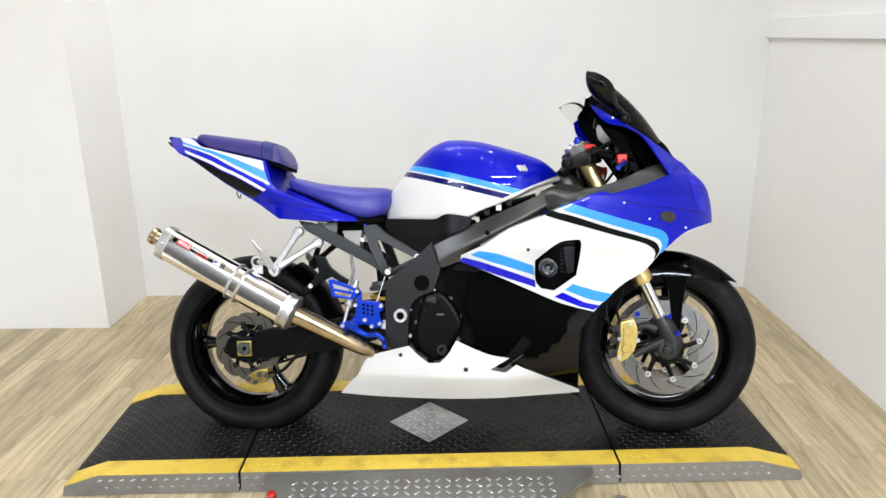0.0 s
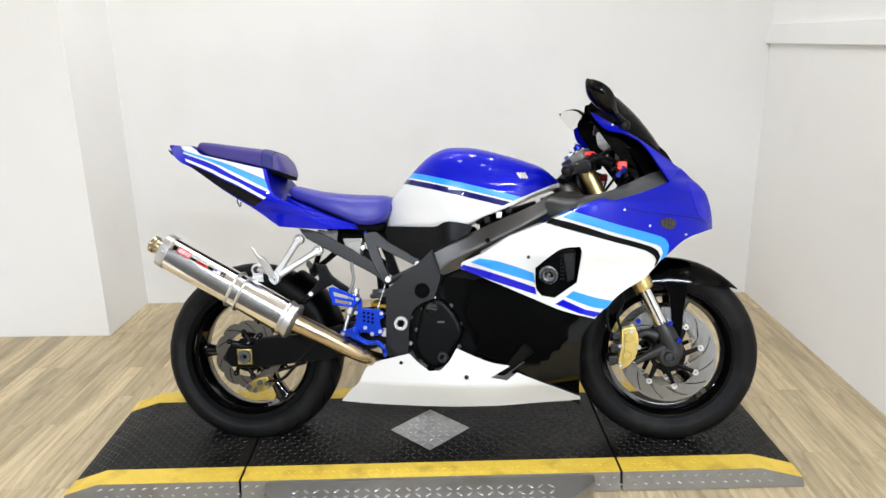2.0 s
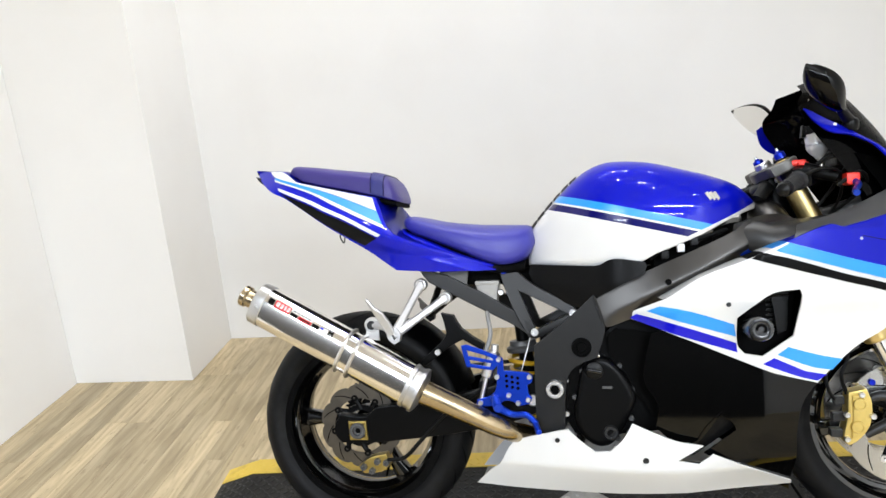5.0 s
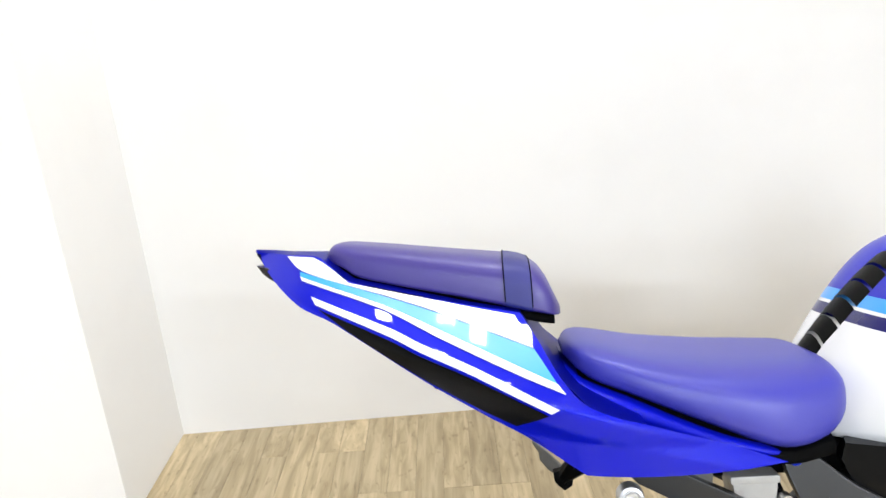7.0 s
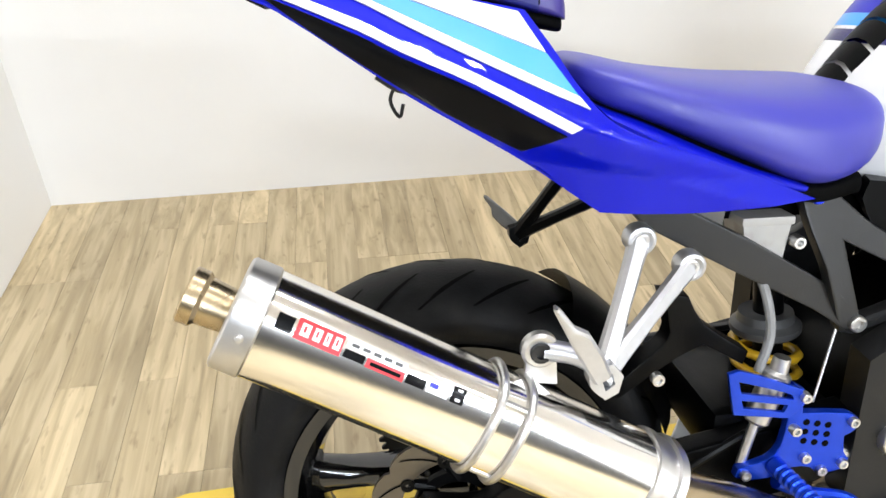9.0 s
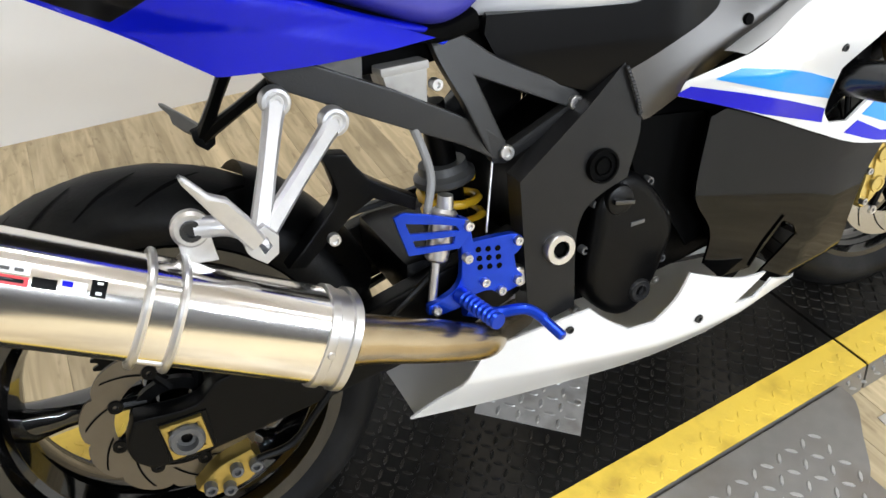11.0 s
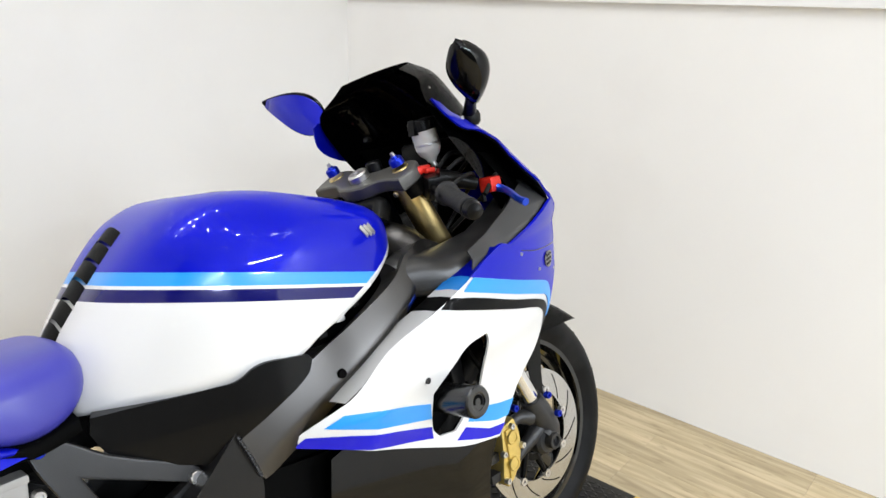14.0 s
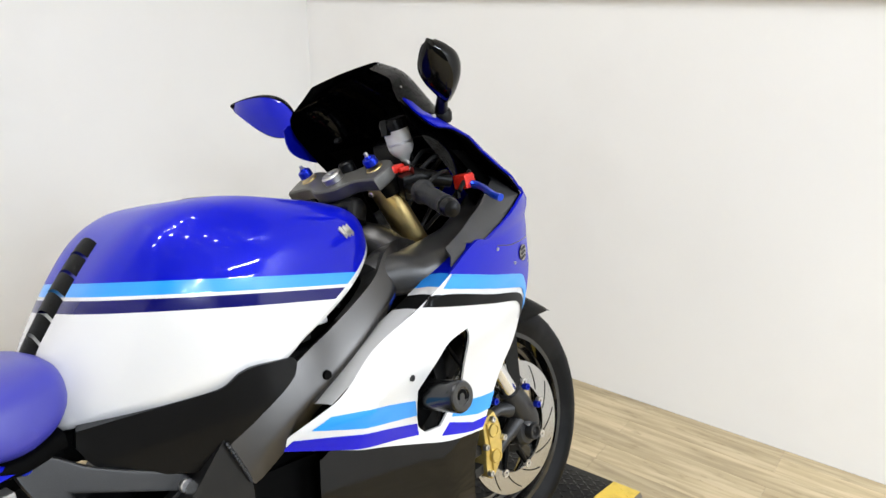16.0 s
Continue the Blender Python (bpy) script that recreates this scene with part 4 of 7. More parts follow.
for s in (-1, 1):
    fork_leg(s)
for s in (-1, 1):
    hose = tube([(1.245, 0.11 * s, 0.392), (1.232, 0.118 * s, 0.44), (1.25, 0.11 * s, 0.49), (1.235, 0.085 * s, 0.56), (1.19, 0.06 * s, 0.68), (1.15, 0.05 * s, 0.8)], 0.005, 8)
    part("brake_hose", hose, M_HOSE, bike, "black rubber brake hose")
    b = bmesh.new()
    tube([(1.225, 0.105 * s, 0.37), (1.205, 0.11 * s, 0.4), (1.2, 0.1 * s, 0.45), (1.215, 0.08 * s, 0.51)], 0.0045, 8, bm=b)
    part("brake_hose", b, M_HOSE, bike)
for x, z in ((1.296, 0.425), (1.394, 0.42), (1.42, 0.366)):
    part("fork_bolt", bolt_head(x, -0.125 if x < 1.3 else -0.135, z, 0.008, 0.007), M_BLUEBOLT, bike, "blue anodised bolt")

# front mudguard: a deep shell over the tyre, its lower edge nearly level
rings = []
for k in range(19):
    f = k / 18
    a = radians(110 - 66 * f)
    rad = 0.313 + 0.004 * math.sin(f * 3)
    xt, zt = FAX[0] + rad * math.cos(a), FAX[1] + rad * math.sin(a)
    zl = min(zt - 0.008, 0.545 - 0.022 * f * f)
    half = 0.082 * (1 if f < 0.5 else 1 - 0.85 * (f - 0.5)**1.5)
    ring = []
    for q in range(17):
        t = -1 + 2 * q / 16
        ring.append((xt, half * math.sin(t * 1.35) / math.sin(1.35), zt - (zt - zl) * abs(t)**2.7))
    rings.append(ring)
own = loft(rings, caps=False, closed=False)
bmesh.ops.solidify(own, geom=own.faces[:], thickness=0.003)
fender = part("front_mudguard", own, M_GLOSS, bike, "gloss black front mudguard", 40)
for s in (-1, 1):
    own = prism([(1.385, 0.552), (1.465, 0.552), (1.458, 0.52), (1.446, 0.44), (1.440, 0.372), (1.415, 0.365), (1.408, 0.43), (1.40, 0.5)], 0.0765 * s - 0.003, 0.0765 * s + 0.003, 0.0015)
    part("mudguard_stay", own, M_GLOSS, fender, "gloss black mudguard side")

# the front wheel stands a little across, its bars turned a few degrees to the right
STEER = Matrix.Translation((0.006, 0.022, 0)) @ Matrix.Translation((1.112, 0, 0.972)) @ Matrix.Rotation(radians(-3), 4, -TILT) @ Matrix.Translation((-1.112, 0, -0.972))
for ob in bike.children:
    if ob != rear:
        ob.matrix_basis = STEER

# frame spars
def spar_skin(x, z):
    a = ease_table(x, [(0.45, 0.164), (0.56, 0.174), (0.66, 0.185), (0.78, 0.204), (0.86, 0.216), (0.95, 0.212), (1.03, 0.19), (1.1, 0.15), (1.18, 0.12)])
    # a broad face turned up a little, a soft edge, and a narrow face turned down
    edge = lerp_table(x, [(0.5, 0.45), (0.6, 0.56), (0.7, 0.624), (0.82, 0.681), (0.878, 0.708), (1.01, 0.775), (1.18, 0.815)])
    d = z - edge
    bend = math.sqrt(d * d + 0.006**2)
    return a + (-0.62 * bend + 0.26 * d) * min(1, max(0.0, (x - 0.645) / 0.17))


SPAR = [(1.176, 0.80), (1.09, 0.745), (0.984, 0.70), (0.886, 0.66), (0.804, 0.63), (0.684, 0.585), (0.668, 0.582), (0.660, 0.596), (0.642, 0.654), (0.650, 0.668), (0.695, 0.690), (0.768, 0.717), (0.823, 0.740), (0.877, 0.763), (0.967, 0.802), (1.02, 0.835), (1.1, 0.84)]
PIVOT = [(0.664, 0.586), (0.643, 0.507), (0.60, 0.49), (0.575, 0.47), (0.563, 0.434), (0.556, 0.327), (0.506, 0.314), (0.484, 0.332), (0.486, 0.535), (0.584, 0.613), (0.616, 0.642), (0.641, 0.665)]
for s in (-1, 1):
    frame_ob = skin("main_frame", SPAR, spar_skin, M_FRAME, bike, "dark grey alloy frame beam", 0, 0.05, s, 0.011, corner=40)
    # added near-black sheet; keeps the gap between beam and fairing dark
    skin("frame_gusset", [(0.90, 0.68), (0.95, 0.75), (1.0, 0.785), (1.08, 0.80), (1.18, 0.80), (1.17, 0.70), (1.05, 0.65)], lambda x, z: 0.165, M_DARK, frame_ob, "added near-black sheet that fills the gap behind the beam", 0, 0.003, s, 0.05, samples=2)
    plate_ob = skin("pivot_plate", PIVOT, lambda x, z: 0.172 + 0.096 * (x - 0.535), M_PLATE, frame_ob, "dark alloy swingarm pivot plate", 0.0, 0.045, s, corner=40)
    weld = bmesh.new()
    for k in range(14):
        f = k / 13
        p = Vector((0.641 + 0.02 * f, s * (0.186 + 0.003 * math.sin(f * 3)), 0.657 - 0.064 * f))
        own2 = bmesh.new()
        bmesh.ops.create_icosphere(own2, subdivisions=1, radius=0.0038)
        join(weld, own2, Matrix.Translation(p))
    part("weld_bead", weld, M_SUB, frame_ob, "bright rippled weld bead")
    lathe_m = at_side(0.535, -0.173, 0.427) if s < 0 else Matrix.Translation((0.535, 0.173, 0.427)) @ pose(0, 0, 0, -90)
    part("pivot_bolt", lathe([(0, 0.001), (0.0115, 0.001), (0.0125, 0.008), (0.0135, 0.009), (0.0215, 0.009), (0.0235, 0.006), (0.0235, -0.006)], lathe_m, 32), M_ALU, plate_ob, "bright hollow pivot bolt")
    part("pivot_bore", lathe([(0, 0.0014), (0.0108, 0.0014), (0.0113, 0.004), (0.0118, 0.0075)], lathe_m, 6), M_DARK, plate_ob, "dark hexagon bore")
    lathe_m = at_side(0.605, -0.181, 0.532) if s < 0 else Matrix.Translation((0.605, 0.181, 0.532)) @ pose(0, 0, 0, -90)
    part("frame_boss", lathe([(0, 0.0005), (0.011, 0.0005), (0.0115, 0.004), (0.0125, 0.004), (0.0135, 0.0), (0.020, 0.0), (0.0205, 0.004), (0.0235, 0.004), (0.0245, 0.0), (0.0245, -0.005)], lathe_m, 32), M_DARK, plate_ob, "recessed engine mount")
    head = tube([(1.10, 0.115 * s, 0.80), (1.085, 0.085 * s, 0.83), (1.08, 0.03 * s, 0.845)], [0.035, 0.04, 0.04], 16, 4)
    part("head_joint", head, M_FRAME, frame_ob)
    if s < 0:
        skin("blue_sticker", [(0.985, 0.748), (1.015, 0.768), (1.028, 0.752), (1.0, 0.731)], spar_skin, M_ANO, frame_ob, "small blue sticker", 0.001, 0.001, s, samples=1)
    part("frame_plug", lathe([(0, 0.0025), (0.007, 0.002), (0.008, -0.002)], (at_side(0.817, -spar_skin(0.817, 0.69) - 0.001, 0.69) if s < 0 else Matrix.Translation((0.817, spar_skin(0.817, 0.69) + 0.001, 0.69)) @ pose(0, 0, 0, -90)), 14), M_DARK, frame_ob)

# engine block behind the fairing, with its covers
block = prism([(0.56, 0.5), (0.66, 0.56), (0.8, 0.68), (0.97, 0.7), (1.06, 0.6), (1.06, 0.46), (0.98, 0.4), (0.94, 0.33), (0.72, 0.30), (0.58, 0.30), (0.52, 0.4)], -0.13, 0.13, 0.015, samples=3)
engine = part("engine", block, M_ENGINE, bike, "black engine block")
cov = prism([(0.593, 0.435), (0.606, 0.481), (0.649, 0.508), (0.694, 0.481), (0.733, 0.408), (0.720, 0.363), (0.692, 0.312), (0.664, 0.284), (0.628, 0.284), (0.591, 0.317), (0.579, 0.362)], -0.178, -0.12, 0.02, samples=6, corner=70, segs=5)
cov_ob = part("clutch_cover", cov, M_ENGINE, engine, "satin black engine cover", 40)
part("cover_emblem", box(0.652, 0.676, -0.1795, -0.177, 0.428, 0.434, 0.0006), M_GREY, cov_ob, "small raised bar")
for k in range(7):
    a = radians(200 + 22 * k)
    part("cast_rib", rod((0.652 + 0.05 * math.cos(a), -0.172, 0.385 + 0.078 * math.sin(a)), (0.652 + 0.064 * math.cos(a), -0.155, 0.385 + 0.096 * math.sin(a)), 0.0035, None, 8), M_ENGINE, cov_ob)
own = lathe([(0, 0.012), (0.014, 0.012), (0.021, 0.009), (0.0235, 0.004), (0.024, -0.006), (0.028, -0.008), (0.028, -0.02)], at_side(0.634, -0.172, 0.474), 24)
filler = part("oil_filler_cap", own, M_PLASTIC, cov_ob, "black oil filler cap")
own = box(-0.017, 0.017, -0.003, 0.006, -0.0035, 0.0035, 0.0015)
own.transform(Matrix.Translation((0.634, -0.188, 0.474)) @ pose(0, 0, 0, 0, 12, 0))
part("grip_bar", own, M_BOBBIN, filler, "raised grip bar")
for pts in (((0.612, -0.165, 0.505), (0.628, -0.17, 0.512), (0.648, -0.168, 0.508)), ((0.655, -0.17, 0.498), (0.668, -0.172, 0.488), (0.676, -0.17, 0.474))):
    part("cable_clip", tube(pts, 0.0045, 8), M_ALU, cov_ob, "bright cable clip")
own = lathe([(0, 0.004), (0.008, 0.004), (0.009, 0.009), (0.016, 0.009), (0.019, 0.005), (0.02, -0.006)], at_side(0.668, -0.174, 0.318), 24)
part("sight_glass", own, M_SUB, cov_ob, "small oil sight window")
for a in range(9):
    ang = radians(40 * a + 15)
    part("bolt", bolt_head(0.655 + 0.072 * math.cos(ang), -0.158, 0.395 + 0.106 * math.sin(ang), 0.0065, 0.008), M_GREY, cov_ob)
for k, (bx, bz) in enumerate(((0.563, 0.445), (0.562, 0.36), (0.57, 0.305), (0.585, 0.28), (0.715, 0.31))):
    part("bolt", bolt_head(bx, -0.152, bz, 0.007, 0.006), M_ALU, engine)

# swingarm
own = prism([(-0.062, 0.325), (-0.045, 0.357), (0.027, 0.352), (0.06, 0.375), (0.202, 0.390), (0.316, 0.415), (0.49, 0.455), (0.52, 0.40), (0.486, 0.359), (0.391, 0.327), (0.239, 0.300), (0.036, 0.278), (-0.042, 0.279), (-0.06, 0.30)], -0.142, -0.108, 0.006, samples=4)
swing = part("swingarm", own, M_ENGINE, bike, "black braced swingarm")
own = prism([(-0.062, 0.325), (-0.045, 0.357), (0.027, 0.352), (0.06, 0.375), (0.202, 0.390), (0.316, 0.415), (0.49, 0.455), (0.52, 0.40), (0.486, 0.359), (0.391, 0.327), (0.239, 0.300), (0.036, 0.278), (-0.042, 0.279), (-0.06, 0.30)], 0.108, 0.142, 0.006, samples=4)
part("swingarm_beam", own, M_ENGINE, swing)
part("swingarm_brace", prism([(0.242, 0.622), (0.275, 0.615), (0.296, 0.579), (0.356, 0.537), (0.351, 0.519), (0.299, 0.55), (0.266, 0.534), (0.198, 0.483), (0.176, 0.489), (0.245, 0.551), (0.255, 0.57)], -0.13, -0.1, 0.004, samples=2), M_ENGINE, swing, "black upper brace and mud shield")
part("swingarm_bridge", box(0.33, 0.5, -0.112, 0.112, 0.36, 0.44, 0.02), M_ENGINE, swing)
own = prism([(-0.020, 0.340), (0.030, 0.340), (0.033, 0.289), (-0.017, 0.289)], -0.151, -0.138, 0.003, samples=2, holes=[[(-0.0115, 0.332), (0.0225, 0.332), (0.0245, 0.297), (-0.0095, 0.297)]])
adj = part("axle_block", own, M_GOLD, swing, "gold axle adjuster block")
part("axle_plate", box(-0.022, 0.037, -0.1445, -0.136, 0.286, 0.342, 0.001), M_ENGINE, adj, "black plate behind the axle")
part("axle_nut", lathe([(0.007, 0.002), (0.012, 0.002), (0.013, 0.012), (0.019, 0.012), (0.022, 0.008), (0.022, 0)], at_side(0.006, -0.147, 0.3145), 24), M_GREY, adj, "grey hollow axle nut")
part("adjuster_bolt", rod((0.036, -0.135, 0.314), (0.075, -0.13, 0.318), 0.006), M_ALU, adj)
# rear caliper under the arm
own = prism([(0.03, 0.235), (0.075, 0.245), (0.085, 0.215), (0.06, 0.195), (0.01, 0.19), (-0.005, 0.21)], -0.125, -0.075, 0.006, samples=3)
rcal = part("rear_caliper", own, M_GOLD, bike, "small tarnished brass rear brake caliper")
own = bmesh.new()
for bx, bz in ((0.012, 0.21), (0.05, 0.225), (0.075, 0.222), (0.035, 0.2)):
    bolt_head(bx, -0.127, bz, 0.009, 0.01, own)
part("caliper_bolt", own, M_GREY, rcal)
part("brake_hose", tube([(0.08, -0.13, 0.23), (0.13, -0.135, 0.24), (0.18, -0.14, 0.29), (0.25, -0.145, 0.36), (0.33, -0.14, 0.41), (0.38, -0.15, 0.45)], 0.0055, 8), M_HOSE, bike)
# chain side, seen through the wheel
teeth = [((0.106 if k % 4 in (1, 2) else 0.097) * math.cos(2 * math.pi * k / 176), RAX[1] + (0.106 if k % 4 in (1, 2) else 0.097) * math.sin(2 * math.pi * k / 176)) for k in range(176)]
bore = [(0.06 * math.cos(2 * math.pi * k / 32), RAX[1] + 0.06 * math.sin(2 * math.pi * k / 32)) for k in range(32)]
own = prism(teeth, 0.097, 0.103, 0, samples=1, holes=[bore], corner=10)
sprocket = part("sprocket", own, M_ENGINE, rear, "dark rear sprocket")
links = bmesh.new()
for k in range(46):
    f = k / 45
    for z0, z1 in ((0.418, 0.46), (0.212, 0.36)):
        p = Vector((0.0 + 0.50 * f, 0.1, z0 + (z1 - z0) * f))
        own2 = box(-0.0075, 0.0075, -0.007, 0.007, -0.005, 0.005, 0.002, segs=1)
        join(links, own2, Matrix.Translation(p) @ pose(0, 0, 0, 0, -math.degrees(math.atan2(z1 - z0, 0.5)), 0))
tagged(part("drive_chain", links, M_SUB, bike, "dirty drive chain"), kind="stuff")
# hugger over the rear tyre
rings = []
for k in range(9):
    a = radians(18 + 42 * k / 8)
    ring = []
    for q in range(9):
        t = -1 + 2 * q / 8
        rad = 0.324 - 0.035 * abs(t)**2.2
        ring.append((rad * math.cos(a), 0.098 * t, RAX[1] + rad * math.sin(a)))
    rings.append(ring)
own = loft(rings, caps=False, closed=False)
bmesh.ops.solidify(own, geom=own.faces[:], thickness=0.003)
hug = part("tyre_hugger", own, M_PLASTIC, bike, "black plastic tyre hugger")
part("bolt", bolt_head(0.235, -0.152, 0.522, 0.008, 0.006), M_ALU, hug)
# shock absorber
sh_a, sh_b = Vector((0.44, 0.0, 0.62)), Vector((0.475, 0.0, 0.30))
own = rod(sh_a, sh_b, 0.02)
shock = part("shock_absorber", own, M_ENGINE, bike, "black shock with yellow spring")
coil = []
for k in range(6 * 12 + 1):
    a = 2 * math.pi * k / 12
    f = k / 72
    c = Vector((0.450, -0.0, 0.492)).lerp(Vector((0.472, 0, 0.32)), f)
    coil.append((c.x + 0.043 * math.cos(a), c.y + 0.043 * math.sin(a), c.z))
part("coil_spring", tube(coil, 0.0068, 10, 1), M_YSPRING, shock, "yellow coil spring")
part("spring_collar", lathe([(0.0, 0), (0.044, 0), (0.047, 0.004), (0.047, 0.012), (0.038, 0.018), (0.036, 0.03), (0, 0.03)], axis_to((0.449, 0, 0.498), (0.444, 0, 0.556)), 28), M_GREY, shock, "grey spring collar")

# ---- bodywork ----
TANK_TOP = [(0.478, 0.80), (0.485, 0.826), (0.514, 0.864), (0.566, 0.921), (0.619, 0.969), (0.658, 0.990), (0.696, 0.999), (0.782, 0.993), (0.877, 0.968), (0.952, 0.944), (0.999, 0.924), (1.036, 0.895), (1.058, 0.872), (1.064, 0.862)]
TANK_LOW = [(0.478, 0.738), (0.627, 0.733), (0.72, 0.733), (0.76, 0.744), (0.79, 0.760), (0.852, 0.783), (0.907, 0.806), (0.963, 0.833), (1.01, 0.85), (1.064, 0.864)]
TANK_W = [(0.478, 0.075), (0.5, 0.098), (0.55, 0.14), (0.6, 0.175), (0.65, 0.2), (0.7, 0.214), (0.75, 0.219), (0.85, 0.215), (0.93, 0.20), (0.98, 0.172), (1.02, 0.13), (1.05, 0.08), (1.064, 0.03)]
rings = []
for k in range(49):
    x = 0.478 + (1.064 - 0.478) * k / 48
    zt, zl, w = ease_table(x, TANK_TOP), ease_table(x, TANK_LOW), ease_table(x, TANK_W)
    ring = []
    for q in range(45):
        rise = 1 - abs(q - 22) / 22
        u = 1 - (1 - rise)**2.2
        c = math.copysign(math.sqrt(max(0.0, 1 - u**(2 / 0.52))), 22 - q)
        y = -w * math.copysign(abs(c)**0.46, c)
        z = zl + (zt - zl) * u
        # knee recess low on the flanks, wider shoulders above
        low = max(0.0, 1 - (z - zl) / 0.13)
        y *= 1 - 0.05 * low * low * math.exp(-((x - 0.66) / 0.13)**2)
        ring.append((x, y - 0.054 * (z - 0.97) * 0.5, z + 0.025 * y * (1 if y > 0 else 0.15)))
    rings.append(ring)
tank_bm = loft(rings, caps=True, closed=True)


def stripe_line(x):
    return 0.912 - 0.256 * (x - 0.581)


def tank_area(c):
    d = c.z - stripe_line(c.x)
    edge = c.z - (0.780 + 0.43 * (c.x - 0.825))          # the white border along the lower front edge
    if edge < 0:
        return ("white_panel", M_WHITE, "white painted tank flank")
    if d > 0:
        return ("blue_top", M_BLUE, "")
    if d > -0.019:
        return ("cyan_stripe", M_CYAN, "cyan stripe")
    if d > -0.024:
        return ("white_panel", M_WHITE, "white painted tank flank")
    if d > -0.042:
        return ("navy_stripe", M_NAVY, "dark blue stripe")
    return ("white_panel", M_WHITE, "white painted tank flank")


cuts = [((0.5, stripe_line(0.5) - o), (1.1, stripe_line(1.1) - o)) for o in (0, 0.019, 0.024, 0.042)] + [((0.825, 0.780), (1.06, 0.780 + 0.43 * 0.235))]
tank = split("fuel_tank", tank_bm, tank_area, cuts, bike, "blue and white fuel tank with cyan and navy stripes")


def tank_side(x, z):
    """Half the tank's width at a height."""
    zt, zl, w = ease_table(x, TANK_TOP), lerp_table(x, TANK_LOW), ease_table(x, TANK_W)
    s = min(1.0, max(0.0, (z - zl) / max(0.01, zt - zl)))**(1 / 0.52)
    return w * max(0.02, math.sqrt(max(0.0, 1 - s * s)))**0.46


# badge: plain slanted bars
for k, dx, sd in [(k, (k - 1) * 0.0095, sd) for k in range(3) for sd in (-1, 1)]:
    skin("badge_bar", [(0.919 + dx, 0.899), (0.925 + dx, 0.903), (0.936 + dx, 0.886), (0.931 + dx, 0.881)], tank_side, M_SILVER, tank, "silver badge", 0.001, 0.002, sd, 0.01, samples=2)
# rubber pad segments down the back of the tank
for k in range(6):
    own = bmesh.new()
    f0, f1 = k / 6, (k + 0.86) / 6
    rows = []
    for f in (f0, (f0 + f1) / 2, f1):
        x = 0.487 + 0.135 * f
        zt = ease_table(x, TANK_TOP)
        half = 0.058 + 0.01 * math.sin(3 * f)
        row = []
        for q in range(9):
            t = -1 + 2 * q / 8
            zz = zt - (0.03 + 0.02 * (1 - f)) * abs(t)**2
            row.append(Vector((x - 0.007, 0.012 + half * t, zz + 0.005)))
        rows.append(row)
    vs = [[own.verts.new(p) for p in row] for row in rows]
    for a, b in zip(vs, vs[1:]):
        for q in range(8):
            own.faces.new((a[q], a[q + 1], b[q + 1], b[q]))
    bmesh.ops.solidify(own, geom=own.faces[:], thickness=0.005)
    part("tank_pad", own, M_PLASTIC, tank, "black rubber tank pad segment", 40)
part("filler_cap", lathe([(0, 0.012), (0.03, 0.012), (0.036, 0.008), (0.048, 0.006), (0.05, 0), (0.05, -0.01)], Matrix.Translation((0.80, 0, 0.980)) @ pose(0, 0, 0, 0, 10, 0), 32), M_ENGINE, tank, "black fuel filler cap")

# plastic cover under the tank
def cover_depth(x, z):
    return ease_table(x, [(0.48, 0.112), (0.55, 0.14), (0.62, 0.172), (0.68, 0.202), (0.72, 0.21), (0.77, 0.208)]) - 0.9 * max(0, 0.69 - z)**1.2 * 0.25


for s in (-1, 1):
    skin("side_cover", [(0.484, 0.741), (0.645, 0.735), (0.66, 0.738), (0.678, 0.748), (0.70, 0.751), (0.762, 0.741), (0.769, 0.732), (0.757, 0.712), (0.697, 0.683), (0.618, 0.636), (0.602, 0.630), (0.532, 0.658), (0.494, 0.688), (0.479, 0.719)], cover_depth, M_COVER, bike, "grey-black plastic cover under the tank", 0.002, 0.03, s, corner=35)

# seats
def cushion(name, tops, lows, widths, x0, x1, mat, label, n=34, puff=0.5, zpow=0.5, edge=0.0, belt=0.38, parent=None):
    rings = []
    for k in range(n + 1):
        f = k / n
        x = x0 + (x1 - x0) * (0.5 - 0.5 * math.cos(math.pi * f))
        zt, zl, w = ease_table(x, tops), ease_table(x, lows), ease_table(x, widths)
        mid = zl + (zt - zl) * belt
        ring = []
        for q in range(36):
            a = 2 * math.pi * q / 36
            c, s = math.cos(a), math.sin(a)
            y = w * math.copysign(abs(c)**puff, c)
            z = mid + ((zt - mid) if s > 0 else (mid - zl)) * math.copysign(abs(s)**zpow, s)
            z -= edge * (y / max(w, 1e-4))**2
            ring.append((x, y, z))
        rings.append(ring)
    return part(name, loft(rings), mat, parent or bike, label, 60)


PIL_TOP = [(-0.195, 1.030), (-0.185, 1.043), (-0.165, 1.045), (-0.022, 1.024), (0.063, 1.011), (0.09, 1.004), (0.114, 0.986), (0.128, 0.955), (0.136, 0.935)]
PIL_LOW = [(-0.195, 1.022), (-0.165, 1.008), (-0.144, 0.994), (0.013, 0.955), (0.066, 0.941), (0.1, 0.932), (0.136, 0.924)]
PIL_W = [(-0.195, 0.03), (-0.185, 0.05), (-0.15, 0.070), (-0.05, 0.088), (0.05, 0.102), (0.1, 0.105), (0.122, 0.098), (0.132, 0.075), (0.136, 0.05)]
pillion = cushion("pillion_seat", PIL_TOP, PIL_LOW, PIL_W, -0.195, 0.136, M_PILLION, "small purple-blue vinyl pillion pad", belt=0.14)
